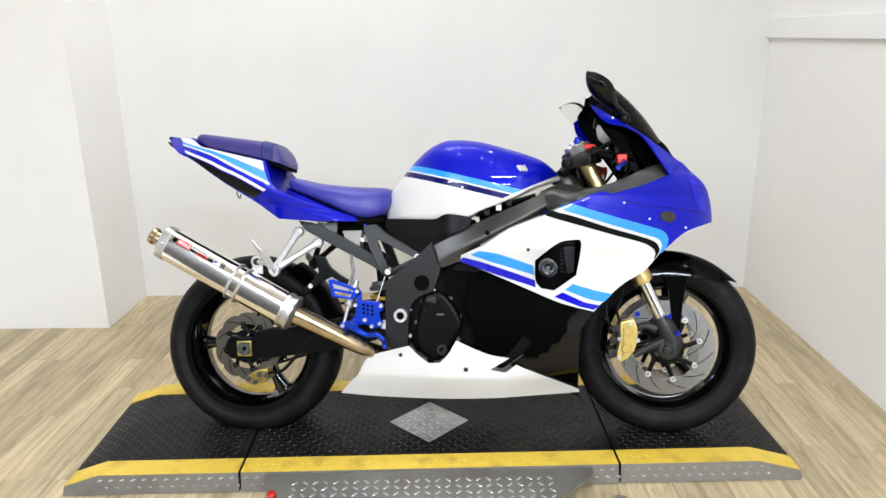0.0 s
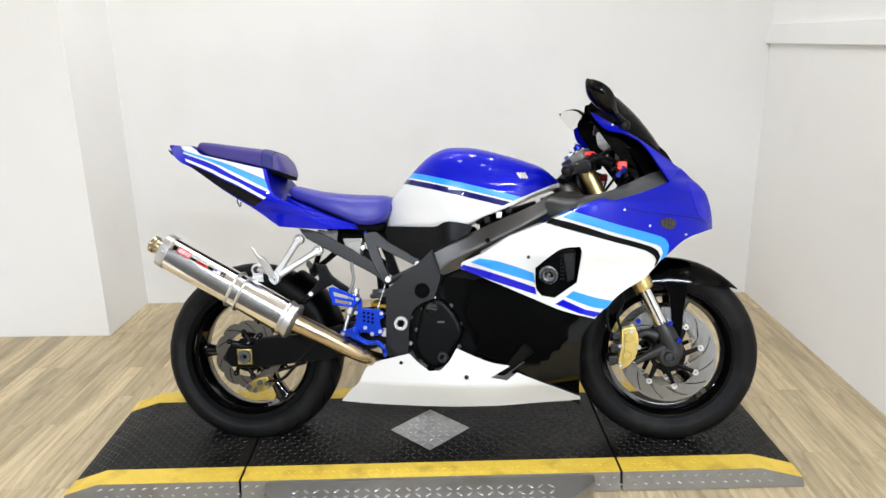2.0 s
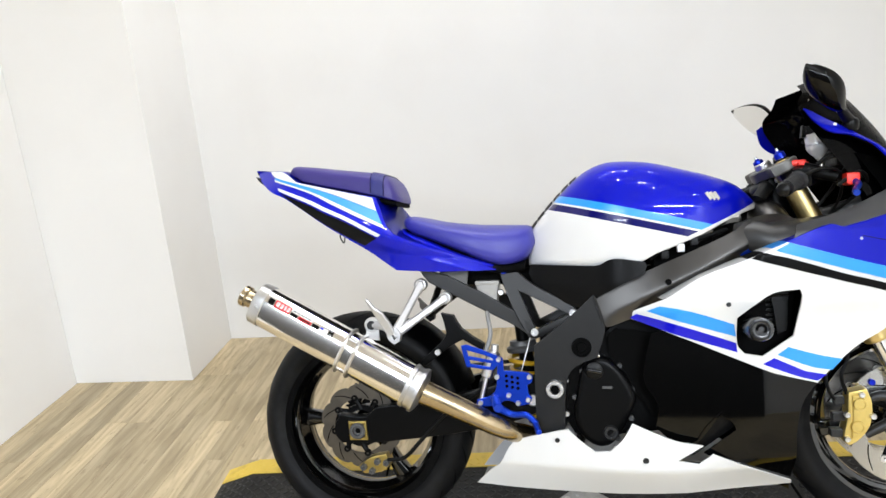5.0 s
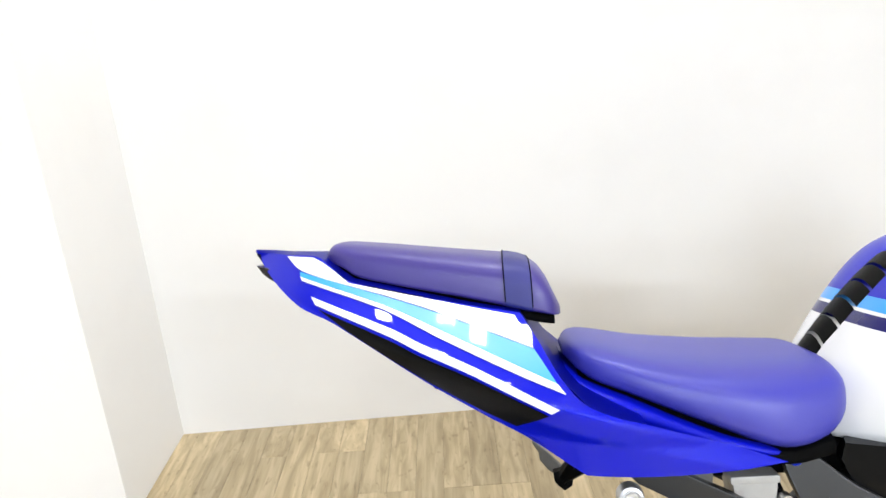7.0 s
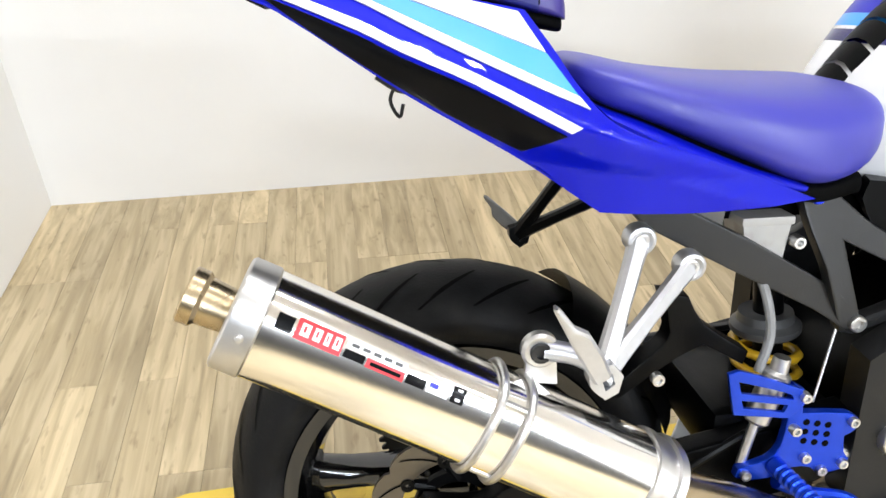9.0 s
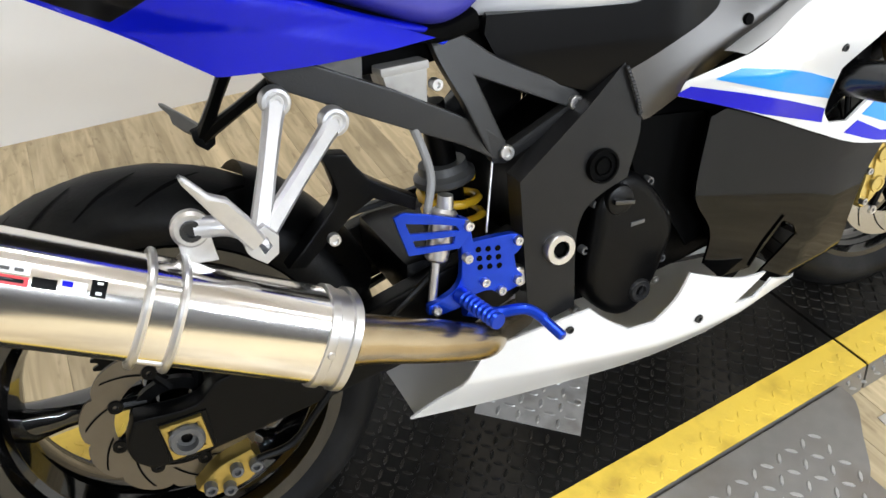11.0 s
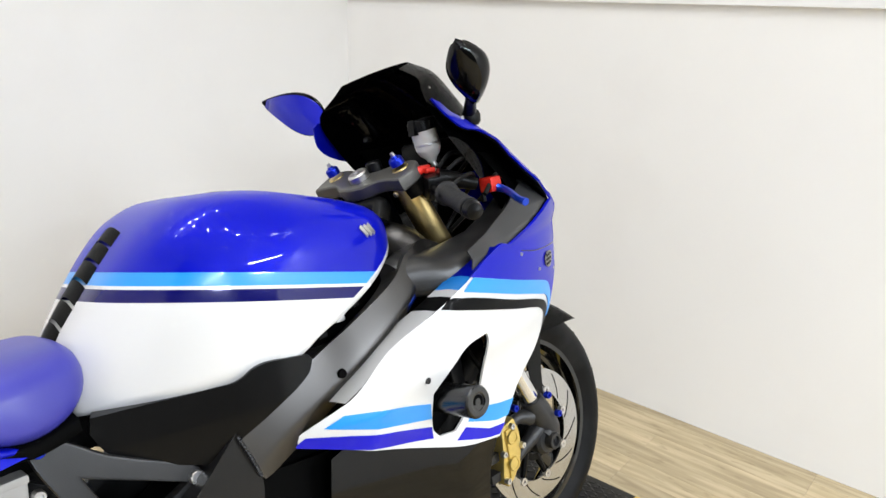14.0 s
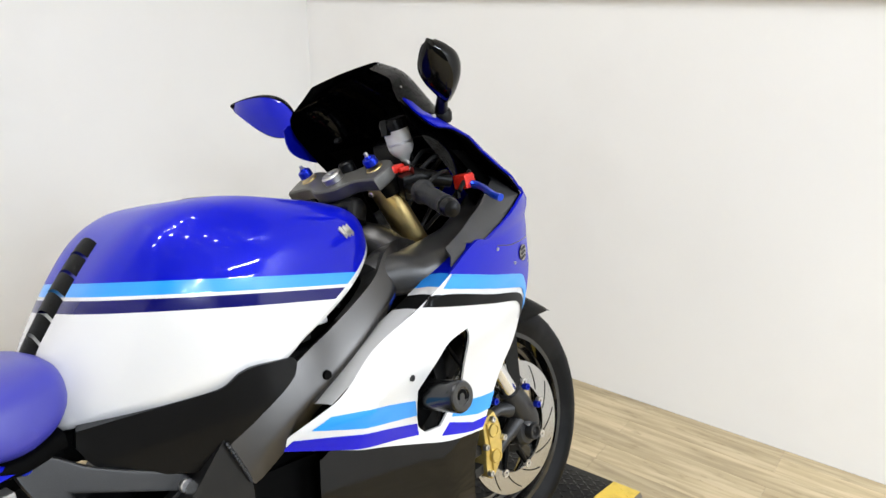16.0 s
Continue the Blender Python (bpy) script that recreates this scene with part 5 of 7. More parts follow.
cushion("seat_pan", [(x, z + 0.004) for x, z in PIL_LOW], [(x, z - 0.014) for x, z in PIL_LOW], [(x, w * 0.93) for x, w in PIL_W], -0.18, 0.125, M_DARK, "black pan under the pad", belt=0.5, parent=pillion)
rings = []
for k in range(4):
    x = 0.060 + 0.036 * k / 3
    zt, zl, w = ease_table(x, PIL_TOP), ease_table(x, PIL_LOW), ease_table(x, PIL_W)
    mid = zl + (zt - zl) * 0.14
    ring = []
    for q in range(40):
        a = 2 * math.pi * q / 40
        c, s = math.cos(a), math.sin(a)
        ring.append((x, (w + 0.003) * math.copysign(abs(c)**0.5, c), mid + ((zt - mid) if s > 0 else (mid - zl)) * 1.035 * math.copysign(abs(s)**0.5, s)))
    rings.append(ring)
strap = part("strap", loft(rings, caps=True), M_STRAP, pillion, "darker vinyl grab strap", 60)
for ring in (rings[0], rings[-1]):
    part("strap_edge", tube([Vector(p) * 1.0 for p in ring[:21]], 0.0009, 6, 1), M_DARK, strap, "dark sewn edge")
seat = cushion("rider_seat", [(0.136, 0.872), (0.146, 0.881), (0.168, 0.884), (0.253, 0.865), (0.35, 0.853), (0.446, 0.848), (0.478, 0.845), (0.49, 0.835), (0.498, 0.81)],
               [(0.136, 0.862), (0.165, 0.836), (0.214, 0.816), (0.31, 0.774), (0.387, 0.740), (0.425, 0.736), (0.463, 0.748), (0.486, 0.77), (0.498, 0.795)],
               [(0.136, 0.045), (0.15, 0.095), (0.2, 0.13), (0.3, 0.16), (0.38, 0.165), (0.44, 0.15), (0.485, 0.12), (0.502, 0.07)], 0.136, 0.502, M_SEAT, "purple-blue vinyl rider seat", puff=0.6, zpow=0.62)

cushion("seat_base", [(0.15, 0.85), (0.214, 0.825), (0.31, 0.784), (0.4, 0.75), (0.47, 0.755)], [(0.15, 0.80), (0.25, 0.77), (0.4, 0.72), (0.47, 0.72)], [(0.15, 0.10), (0.2, 0.125), (0.3, 0.148), (0.38, 0.15), (0.47, 0.12)], 0.15, 0.47, M_DARK, "black base under the seat", belt=0.5, parent=seat)
cushion("tail_shoulder", [(0.135, 0.856), (0.16, 0.842), (0.214, 0.822), (0.31, 0.780), (0.40, 0.745)], [(0.135, 0.80), (0.25, 0.76), (0.4, 0.735)], [(0.135, 0.10), (0.17, 0.130), (0.214, 0.145), (0.31, 0.160), (0.38, 0.152), (0.4, 0.14)], 0.135, 0.40, M_BLUE, "blue shoulder of the tail beside the seat", belt=0.5)

# tail
TAIL = [(-0.311, 1.041), (-0.253, 1.034), (-0.205, 1.030), (-0.186, 1.020), (-0.15, 0.994), (0.013, 0.953), (0.078, 0.939), (0.098, 0.906), (0.121, 0.865), (0.15, 0.835), (0.225, 0.804), (0.328, 0.763), (0.398, 0.733), (0.255, 0.735), (0.144, 0.743), (0.052, 0.807), (-0.045, 0.865), (-0.163, 0.944), (-0.214, 0.967), (-0.281, 1.012)]
tails = []
for s in (-1, 1):
    t = skin("tail_fairing", TAIL, tail_skin, M_BLUE, bike, "glossy blue tail fairing with white and cyan stripes", 0, 0.003, s, 0.009, samples=4, corner=30)
    tails.append(t)
    o = 0.0022
    for pname, pmat, plabel, pts in (
            ("white_stripe", M_WHITE, "white panel", [(-0.250, 1.031), (-0.206, 1.027), (-0.187, 1.017), (-0.15, 0.991), (0.013, 0.950), (0.070, 0.936), (0.090, 0.899), (-0.03, 0.948), (-0.104, 0.974), (-0.221, 1.011)]),
            ("cyan_stripe", M_CYAN, "cyan stripe", [(-0.222, 1.0095), (-0.104, 0.9725), (-0.03, 0.9465), (0.091, 0.8975), (0.114, 0.861), (-0.031, 0.9305), (-0.102, 0.9625), (-0.2205, 1.004)]),
            ("white_edge", M_WHITE, "white line under the cyan", [(-0.2205, 1.0035), (-0.102, 0.962), (-0.031, 0.930), (0.1145, 0.8605), (0.123, 0.850), (0.074, 0.8715), (-0.031, 0.9215), (-0.101, 0.957), (-0.217, 0.9985)]),
            ("white_line", M_WHITE, "white line", [(-0.199, 0.978), (-0.088, 0.934), (-0.05, 0.915), (0.02, 0.884), (0.114, 0.836), (0.105, 0.831), (0.018, 0.876), (-0.05, 0.906), (-0.088, 0.925), (-0.191, 0.968)]),
            ("black_panel", M_BLACKDEC, "black panel", [(-0.187, 0.963), (-0.088, 0.921), (-0.05, 0.902), (0.018, 0.872), (0.101, 0.828), (0.063, 0.811), (-0.042, 0.868), (-0.16, 0.946)])):
        skin(pname, pts, tail_skin, pmat, t, plabel, o, 0.0015, s, 0.009, samples=3, corner=20)
    part("seat_bolt", bolt_head(0.414, 0.127 * s, 0.729, 0.009, 0.007, None, s), M_BLUEBOLT, t, "blue bolt")
# the tail's upper deck between its sides, and its underside
def bridge(points, name, mat, label, depth=tail_skin, z_off=0.0, inset=0.001, under=0.003, belly=0.0):
    rows = []
    for x, z in points:
        w = max(0.004, depth(x, z) - inset)
        rows.append([Vector((x, w * t, z + z_off + belly * (1 - t * t))) for t in [-1 + 2 * q / 10 for q in range(11)]])
    own = loft(rows, caps=False, closed=False)
    bmesh.ops.solidify(own, geom=own.faces[:], thickness=under)
    return part(name, own, mat, bike, label, 40)


bridge([(-0.31, 1.040), (-0.28, 1.037), (-0.253, 1.033), (-0.205, 1.029), (-0.186, 1.019), (-0.15, 0.993), (0.013, 0.952), (0.077, 0.938), (0.098, 0.905), (0.121, 0.864), (0.15, 0.834), (0.22, 0.80)], "tail_deck", M_BLUE, "blue tail deck under the pillion pad", belly=0.004)
bridge([(-0.309, 1.036), (-0.283, 1.014), (-0.214, 0.969), (-0.163, 0.946), (-0.045, 0.868), (0.052, 0.81), (0.144, 0.747), (0.25, 0.738)], "undertail", M_PLASTIC, "black plastic undertail", inset=0.004, belly=0.006)
own = prism([(-0.298, 1.022), (-0.285, 1.004), (-0.215, 0.958), (-0.19, 0.945), (-0.2, 0.966), (-0.27, 1.012)], -0.045, 0.045, 0.003, samples=3)
part("tail_light", own, M_LENS, bike, "dark smoked tail light")
own = tube([(-0.05, -0.02, 0.862), (-0.06, -0.02, 0.84), (-0.05, -0.02, 0.82), (-0.045, -0.022, 0.835)], 0.0022, 8)
tube([(-0.03, -0.02, 0.85), (-0.05, -0.02, 0.852), (-0.075, -0.02, 0.868)], 0.004, 8, bm=own)
part("seat_key", own, M_SUB, bike, "small key hanging in the tail lock")

# subframe: cast triangles that lean in towards the seat
def lean_in(y, z):
    return y - math.copysign(0.31 * (z - 0.655) + 0.008, y)


SUBFRAME = [(0.400, 0.738), (0.43, 0.735), (0.452, 0.722), (0.49, 0.690), (0.585, 0.636), (0.602, 0.618), (0.596, 0.596), (0.49, 0.547), (0.47, 0.555), (0.412, 0.69)]
subf = None
for s in (-1, 1):
    own = prism(SUBFRAME, 0.138 * s - 0.010, 0.138 * s + 0.010, 0.004, samples=3, holes=[[(0.453, 0.674), (0.576, 0.612), (0.492, 0.572)]])
    for v in own.verts:
        v.co.y = lean_in(v.co.y, v.co.z)
    ob = part("subframe" if s < 0 else "subframe_far", own, M_SUB, subf or bike, "cast dark grey subframe triangle" if s < 0 else "")
    subf = subf or ob
for s in (-1, 1):
    own = prism([(0.19, 0.738), (0.258, 0.724), (0.43, 0.628), (0.49, 0.582), (0.476, 0.556), (0.43, 0.588), (0.215, 0.704)], 0.118 * s - 0.011, 0.118 * s + 0.011, 0.003, samples=2)
    part("subframe_rail", own, M_SUB, subf, "black lower seat rail")
    for bx, bz in ((0.588, 0.615), (0.488, 0.566)):
        part("bolt", bolt_head(bx, lean_in(0.148 * s, bz), bz, 0.0105, 0.007, None, s), M_ALU, subf, "bright socket bolt")
part("silver_plate", prism([(0.245, 0.728), (0.319, 0.732), (0.312, 0.677)], -0.112, -0.108, 0.001, samples=1, corner=1), M_YOKE, bike, "bare silver heat plate")
own = prism([(0.338, 0.694), (0.398, 0.694), (0.392, 0.645), (0.37, 0.64), (0.344, 0.658)], -0.115, -0.06, 0.005, samples=2)
reserv = part("rear_reservoir", own, M_BOTTLE, bike, "cloudy white rear brake fluid bottle")
part("cap", box(0.336, 0.40, -0.117, -0.058, 0.692, 0.703, 0.003), M_BOTTLE, reserv)
part("bolt", bolt_head(0.404, -0.116, 0.672, 0.008, 0.01), M_ALU, reserv)
part("fluid_hose", tube([(0.365, -0.09, 0.645), (0.367, -0.13, 0.615), (0.374, -0.14, 0.565), (0.36, -0.148, 0.52)], 0.0058, 10), M_TUBEGREY, bike, "grey fluid hose")
part("linkage_rod", rod((0.478, -0.11, 0.56), (0.448, -0.13, 0.46), 0.0017), M_ALU, bike, "thin bright linkage rod")
own = box(0.27, 0.5, -0.085, 0.085, 0.69, 0.735, 0.012)
part("seat_tray", own, M_DARK, bike, "black inner seat tray")

# main fairing sides
UPPER = [(0.677, 0.585), (0.719, 0.604), (0.806, 0.573), (0.963, 0.503), (1.049, 0.467), (1.146, 0.441), (1.179, 0.475), (1.238, 0.527), (1.301, 0.565), (1.335, 0.601), (1.362, 0.632), (1.432, 0.683), (1.506, 0.708), (1.546, 0.717), (1.539, 0.762), (1.516, 0.818), (1.454, 0.875), (1.419, 0.905), (1.373, 0.858), (1.202, 0.802), (1.164, 0.809), (1.066, 0.773), (0.981, 0.737), (0.887, 0.701), (0.807, 0.653), (0.786, 0.644), (0.722, 0.615)]
HOLE = [(0.963, 0.603), (1.006, 0.638), (1.043, 0.661), (1.099, 0.667), (1.104, 0.650), (1.091, 0.555), (1.049, 0.526), (1.023, 0.508), (0.983, 0.515), (0.966, 0.538)]
COWL = [(1.144, 1.088), (1.220, 1.046), (1.296, 0.995), (1.366, 0.946), (1.4195, 0.9055), (1.3735, 0.8585), (1.346, 0.906), (1.321, 0.956), (1.288, 0.995), (1.245, 1.017), (1.193, 1.028), (1.160, 1.060)]
COWL_FAR = [(1.135, 1.095), (1.220, 1.046), (1.296, 0.995), (1.366, 0.946), (1.4195, 0.9055), (1.3735, 0.8585), (1.335, 0.90), (1.300, 0.945), (1.27, 0.975), (1.225, 0.997), (1.165, 1.02), (1.135, 1.045), (1.122, 1.085)]
BLUETOP = [(1.069, 0.7765), (1.219, 0.731), (1.325, 0.702), (1.362, 0.688), (1.377, 0.667), (1.373, 0.646), (1.364, 0.631), (1.432, 0.6845), (1.506, 0.7095), (1.545, 0.7185), (1.538, 0.762), (1.515, 0.817), (1.454, 0.877), (1.4205, 0.907), (1.3735, 0.861), (1.202, 0.805), (1.164, 0.812)]
LOWER = [(0.772, 0.566), (0.806, 0.571), (0.963, 0.501), (1.049, 0.465), (1.146, 0.439), (1.112, 0.387), (1.1, 0.292), (1.111, 0.14), (1.0, 0.205), (0.92, 0.252), (0.885, 0.272), (0.961, 0.329), (0.953, 0.347), (0.927, 0.366), (0.872, 0.297), (0.81, 0.30), (0.775, 0.335), (0.783, 0.374), (0.778, 0.40), (0.751, 0.447), (0.753, 0.49)]
BELLY = [(0.314, 0.154), (0.355, 0.2), (0.385, 0.227), (0.424, 0.288), (0.511, 0.319), (0.564, 0.333), (0.592, 0.305), (0.627, 0.279), (0.664, 0.283), (0.693, 0.314), (0.717, 0.355), (0.749, 0.340), (0.819, 0.310), (0.881, 0.297), (0.821, 0.260), (0.871, 0.250), (0.904, 0.275), (0.980, 0.238), (1.111, 0.170), (1.112, 0.162), (0.9, 0.156), (0.678, 0.150), (0.45, 0.149)]


FLANGE_EDGE = [(0.786, 0.644), (0.807, 0.653), (0.887, 0.701), (0.981, 0.737), (1.066, 0.773), (1.164, 0.809)]
FLANGE = [(0.80, 0.988, M_WHITE, "white folded edge"), (0.988, 1.022, M_BLACKDEC, "black stripe on the folded edge"), (1.022, 1.04, M_WHITE, "white folded edge"),
          (1.04, 1.074, M_CYAN, "cyan stripe on the folded edge"), (1.074, 1.16, M_BLUE, "blue folded edge")]


def lower_depth(x, z):
    """The black lower panel, almost flat from top to bottom."""
    u = min(0.9, max(0.0, (x - 0.98) / 0.575))
    return min(body(x, z) - 0.006, (0.197 + 0.03 * (z - 0.4) - 0.25 * (z - 0.42)**2) * math.sqrt(1 - u**1.75))


for s in (-1, 1):
    up = skin("side_fairing", UPPER, fairing, M_WHITE, bike, "white side fairing with cyan, blue and black stripes", 0, 0.004, s, 0.02, holes=[HOLE], samples=4, corner=38)
    o = 0.0012
    skin("blue_panel", BLUETOP, fairing, M_BLUE, up, "blue nose panel", o, 0.0055, s, 0.02, samples=4, corner=38)
    skin("cyan_stripe", [(1.076, 0.774), (1.219, 0.731), (1.325, 0.702), (1.362, 0.688), (1.377, 0.667), (1.373, 0.646), (1.362, 0.629), (1.348, 0.619), (1.358, 0.644), (1.347, 0.664), (1.307, 0.678), (1.201, 0.709), (1.046, 0.757)], fairing, M_CYAN, up, "cyan stripe", 0.0024, 0.001, s, 0.02, samples=4)
    skin("black_stripe", [(1.024, 0.752), (1.201, 0.698), (1.307, 0.668), (1.339, 0.652), (1.349, 0.632), (1.340, 0.612), (1.331, 0.601), (1.337, 0.621), (1.329, 0.635), (1.298, 0.653), (1.201, 0.680), (0.995, 0.740)], fairing, M_BLACKDEC, up, "black stripe", 0.0024, 0.001, s, 0.02, samples=4)
    skin("cyan_stripe", [(0.792, 0.634), (0.851, 0.625), (0.957, 0.588), (0.962, 0.558), (0.832, 0.600), (0.764, 0.622)], fairing, M_CYAN, up, "cyan stripe", o, 0.001, s, 0.02, samples=3, corner=12)
    skin("cyan_stripe", [(1.08, 0.529), (1.152, 0.507), (1.203, 0.496), (1.179, 0.471), (1.135, 0.479), (1.056, 0.511)], fairing, M_CYAN, up, "cyan stripe", o, 0.001, s, 0.02, samples=3, corner=12)
    skin("blue_stripe", [(0.740, 0.614), (0.825, 0.592), (0.963, 0.542), (0.966, 0.519), (0.815, 0.571), (0.724, 0.603)], fairing, M_BLUEDEC, up, "blue stripe", o, 0.001, s, 0.02, samples=3, corner=12)
    skin("blue_stripe", [(1.049, 0.503), (1.118, 0.470), (1.167, 0.460), (1.146, 0.446), (1.101, 0.458), (1.023, 0.489)], fairing, M_BLUEDEC, up, "blue stripe", o, 0.001, s, 0.02, samples=3, corner=12)
    skin("panel_seam", [(1.236, 0.7845), (1.306, 0.7695), (1.465, 0.753), (1.522, 0.734), (1.522, 0.7315), (1.465, 0.7505), (1.306, 0.767), (1.236, 0.782)], fairing, M_NAVY, up, "", 0.0016, 0.0005, s, 0.02, samples=3)
    skin("headlight", [(1.432, 0.866), (1.458, 0.858), (1.490, 0.828), (1.512, 0.79), (1.524, 0.735), (1.482, 0.757), (1.456, 0.808)], fairing, M_BLUEDEC, up, "blue tinted headlight corner", 0.0024, 0.002, s, 0.02, samples=4, corner=60)
    ind = skin("indicator", [(1.346, 0.743), (1.365, 0.752), (1.394, 0.745), (1.398, 0.729), (1.381, 0.717), (1.352, 0.726)], fairing, M_LENS, up, "flush dark indicator lens", 0.004, 0.004, s, 0.02, samples=4, corner=70)
    for k in range(9):
        dx, dz = (k % 3 - 1) * 0.012, (k // 3 - 1) * 0.009
        part("lens_dot", lathe([(0, 0.0025), (0.0025, 0.0015), (0.0035, 0)], (at_side(1.373 + dx, -fairing(1.373 + dx, 0.735 + dz) - 0.004, 0.735 + dz) if s < 0 else Matrix.Translation((1.373 + dx, fairing(1.373 + dx, 0.735 + dz) + 0.004, 0.735 + dz)) @ pose(0, 0, 0, -90)), 8), M_SUB, ind)
    for bx, bz in ((1.233, 0.777), (1.314, 0.728), (1.436, 0.700)):
        part("fairing_screw", bolt_head(bx, s * (fairing(bx, bz) + 0.001), bz, 0.0034, 0.003, None, s), M_CAST, up, "small bright screw")
    part("fairing_screw", bolt_head(0.942, s * (fairing(0.942, 0.637) + 0.001), 0.637, 0.0055, 0.002, None, s), M_SUB, up, "dark screw")
    # the panel's rear edge folds in towards the frame beam, its stripes with it
    for x0, x1, fmat, flabel in FLANGE:
        rows = [[], [], []]
        for k in range(7):
            x = x0 + (x1 - x0) * k / 6
            z = lerp_table(x, FLANGE_EDGE)
            y = fairing(x, z) - 0.001
            rows[0].append((x, y * s, z))
            rows[1].append((x - 0.007, (y - 0.018) * s, z + 0.003))
            rows[2].append((x - 0.013, (y - 0.046) * s, z + 0.002))
        own = loft(rows, caps=False, closed=False)
        bmesh.ops.solidify(own, geom=own.faces[:], thickness=0.002)
        part("fairing_flange", own, fmat, up, flabel, 60)
    low = skin("lower_fairing", LOWER, lower_depth, M_GLOSS, bike, "gloss black lower fairing", 0, 0.004, s, 0.025, samples=4, corner=38)
    # sheet coloured near-black for the shade of the hollow behind the panel
    skin("inner_panel", [(0.672, 0.560), (0.69, 0.575), (0.80, 0.56), (0.81, 0.36), (0.775, 0.35), (0.745, 0.40), (0.70, 0.45), (0.675, 0.51)], lambda x, z: 0.152, M_DARK, low, "near-black sheet in place of the shaded cavity", 0, 0.003, s, 0.05, samples=3)
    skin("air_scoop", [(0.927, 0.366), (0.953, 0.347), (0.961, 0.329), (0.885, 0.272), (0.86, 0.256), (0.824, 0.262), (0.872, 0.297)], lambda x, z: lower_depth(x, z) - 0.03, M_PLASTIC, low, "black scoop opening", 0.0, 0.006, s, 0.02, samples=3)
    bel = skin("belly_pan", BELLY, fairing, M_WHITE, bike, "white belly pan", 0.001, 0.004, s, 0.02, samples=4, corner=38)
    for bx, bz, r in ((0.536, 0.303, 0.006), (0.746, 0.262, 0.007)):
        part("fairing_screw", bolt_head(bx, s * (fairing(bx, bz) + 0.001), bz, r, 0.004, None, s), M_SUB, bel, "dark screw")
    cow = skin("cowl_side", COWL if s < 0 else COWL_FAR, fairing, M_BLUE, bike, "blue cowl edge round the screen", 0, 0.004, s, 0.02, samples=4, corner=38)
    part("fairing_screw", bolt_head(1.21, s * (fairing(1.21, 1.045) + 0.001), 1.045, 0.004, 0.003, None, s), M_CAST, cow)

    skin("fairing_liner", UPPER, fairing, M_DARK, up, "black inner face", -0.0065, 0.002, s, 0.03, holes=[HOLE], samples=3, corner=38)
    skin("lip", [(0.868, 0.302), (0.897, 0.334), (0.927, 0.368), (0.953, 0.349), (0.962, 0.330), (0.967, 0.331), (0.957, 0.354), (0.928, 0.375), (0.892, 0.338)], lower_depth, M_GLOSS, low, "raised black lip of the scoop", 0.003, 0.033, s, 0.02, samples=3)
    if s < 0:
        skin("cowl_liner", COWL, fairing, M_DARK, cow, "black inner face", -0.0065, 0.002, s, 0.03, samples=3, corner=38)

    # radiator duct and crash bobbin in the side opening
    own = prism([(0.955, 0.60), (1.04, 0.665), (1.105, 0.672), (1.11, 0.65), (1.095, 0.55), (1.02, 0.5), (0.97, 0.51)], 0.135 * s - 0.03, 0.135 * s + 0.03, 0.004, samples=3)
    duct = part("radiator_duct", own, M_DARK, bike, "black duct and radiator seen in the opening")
    for k in range(7):
        part("radiator_fin", box(1.045, 1.085, 0.168 * s - 0.002, 0.168 * s + 0.002, 0.562 + 0.012 * k, 0.567 + 0.012 * k, 0.0008), M_PLASTIC, duct)
    part("duct_panel", prism([(1.052, 0.652), (1.092, 0.656), (1.086, 0.566), (1.064, 0.556)], 0.182 * s - 0.003, 0.182 * s + 0.003, 0.002), M_PLASTIC, duct, "black inner panel")
    part("duct_pipe", tube([(0.99, 0.175 * s, 0.62), (1.05, 0.185 * s, 0.652), (1.09, 0.185 * s, 0.655)], 0.009, 10), M_ENGINE, duct, "black pipe")
    own = rod((0.998, 0.15 * s, 0.578), (1.0, 0.301 * s, 0.584), 0.0255, 0.028, 28, bevel=0.004)
    slid = part("crash_bobbin", own, M_BOBBIN, bike, "black plastic crash bobbin")
    lathe_m = at_side(1.0, -0.299, 0.584) if s < 0 else Matrix.Translation((1.0, 0.299, 0.584)) @ pose(0, 0, 0, -90)
    part("bobbin_ring", lathe([(0.0145, 0.0035), (0.019, 0.005), (0.025, 0.004), (0.028, -0.001), (0.028, -0.012), (0.0145, -0.004)], lathe_m, 28, closed=True), M_BOBBIN, slid, "worn satin end ring")
    part("bobbin_bolt", lathe([(0, 0.0012), (0.006, 0.0012), (0.0065, 0.0022), (0.012, 0.0022), (0.0135, 0.0006)], lathe_m, 22), M_DARK, slid, "recessed bolt")

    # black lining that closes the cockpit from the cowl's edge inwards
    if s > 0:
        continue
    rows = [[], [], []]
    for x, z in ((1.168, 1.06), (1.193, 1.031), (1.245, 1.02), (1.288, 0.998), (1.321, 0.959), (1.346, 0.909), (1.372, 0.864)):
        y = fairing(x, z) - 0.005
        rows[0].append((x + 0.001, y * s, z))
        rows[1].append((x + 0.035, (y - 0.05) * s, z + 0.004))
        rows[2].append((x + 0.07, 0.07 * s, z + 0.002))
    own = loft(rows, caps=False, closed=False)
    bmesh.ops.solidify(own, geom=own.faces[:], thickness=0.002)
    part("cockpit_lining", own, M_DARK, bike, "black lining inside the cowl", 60)

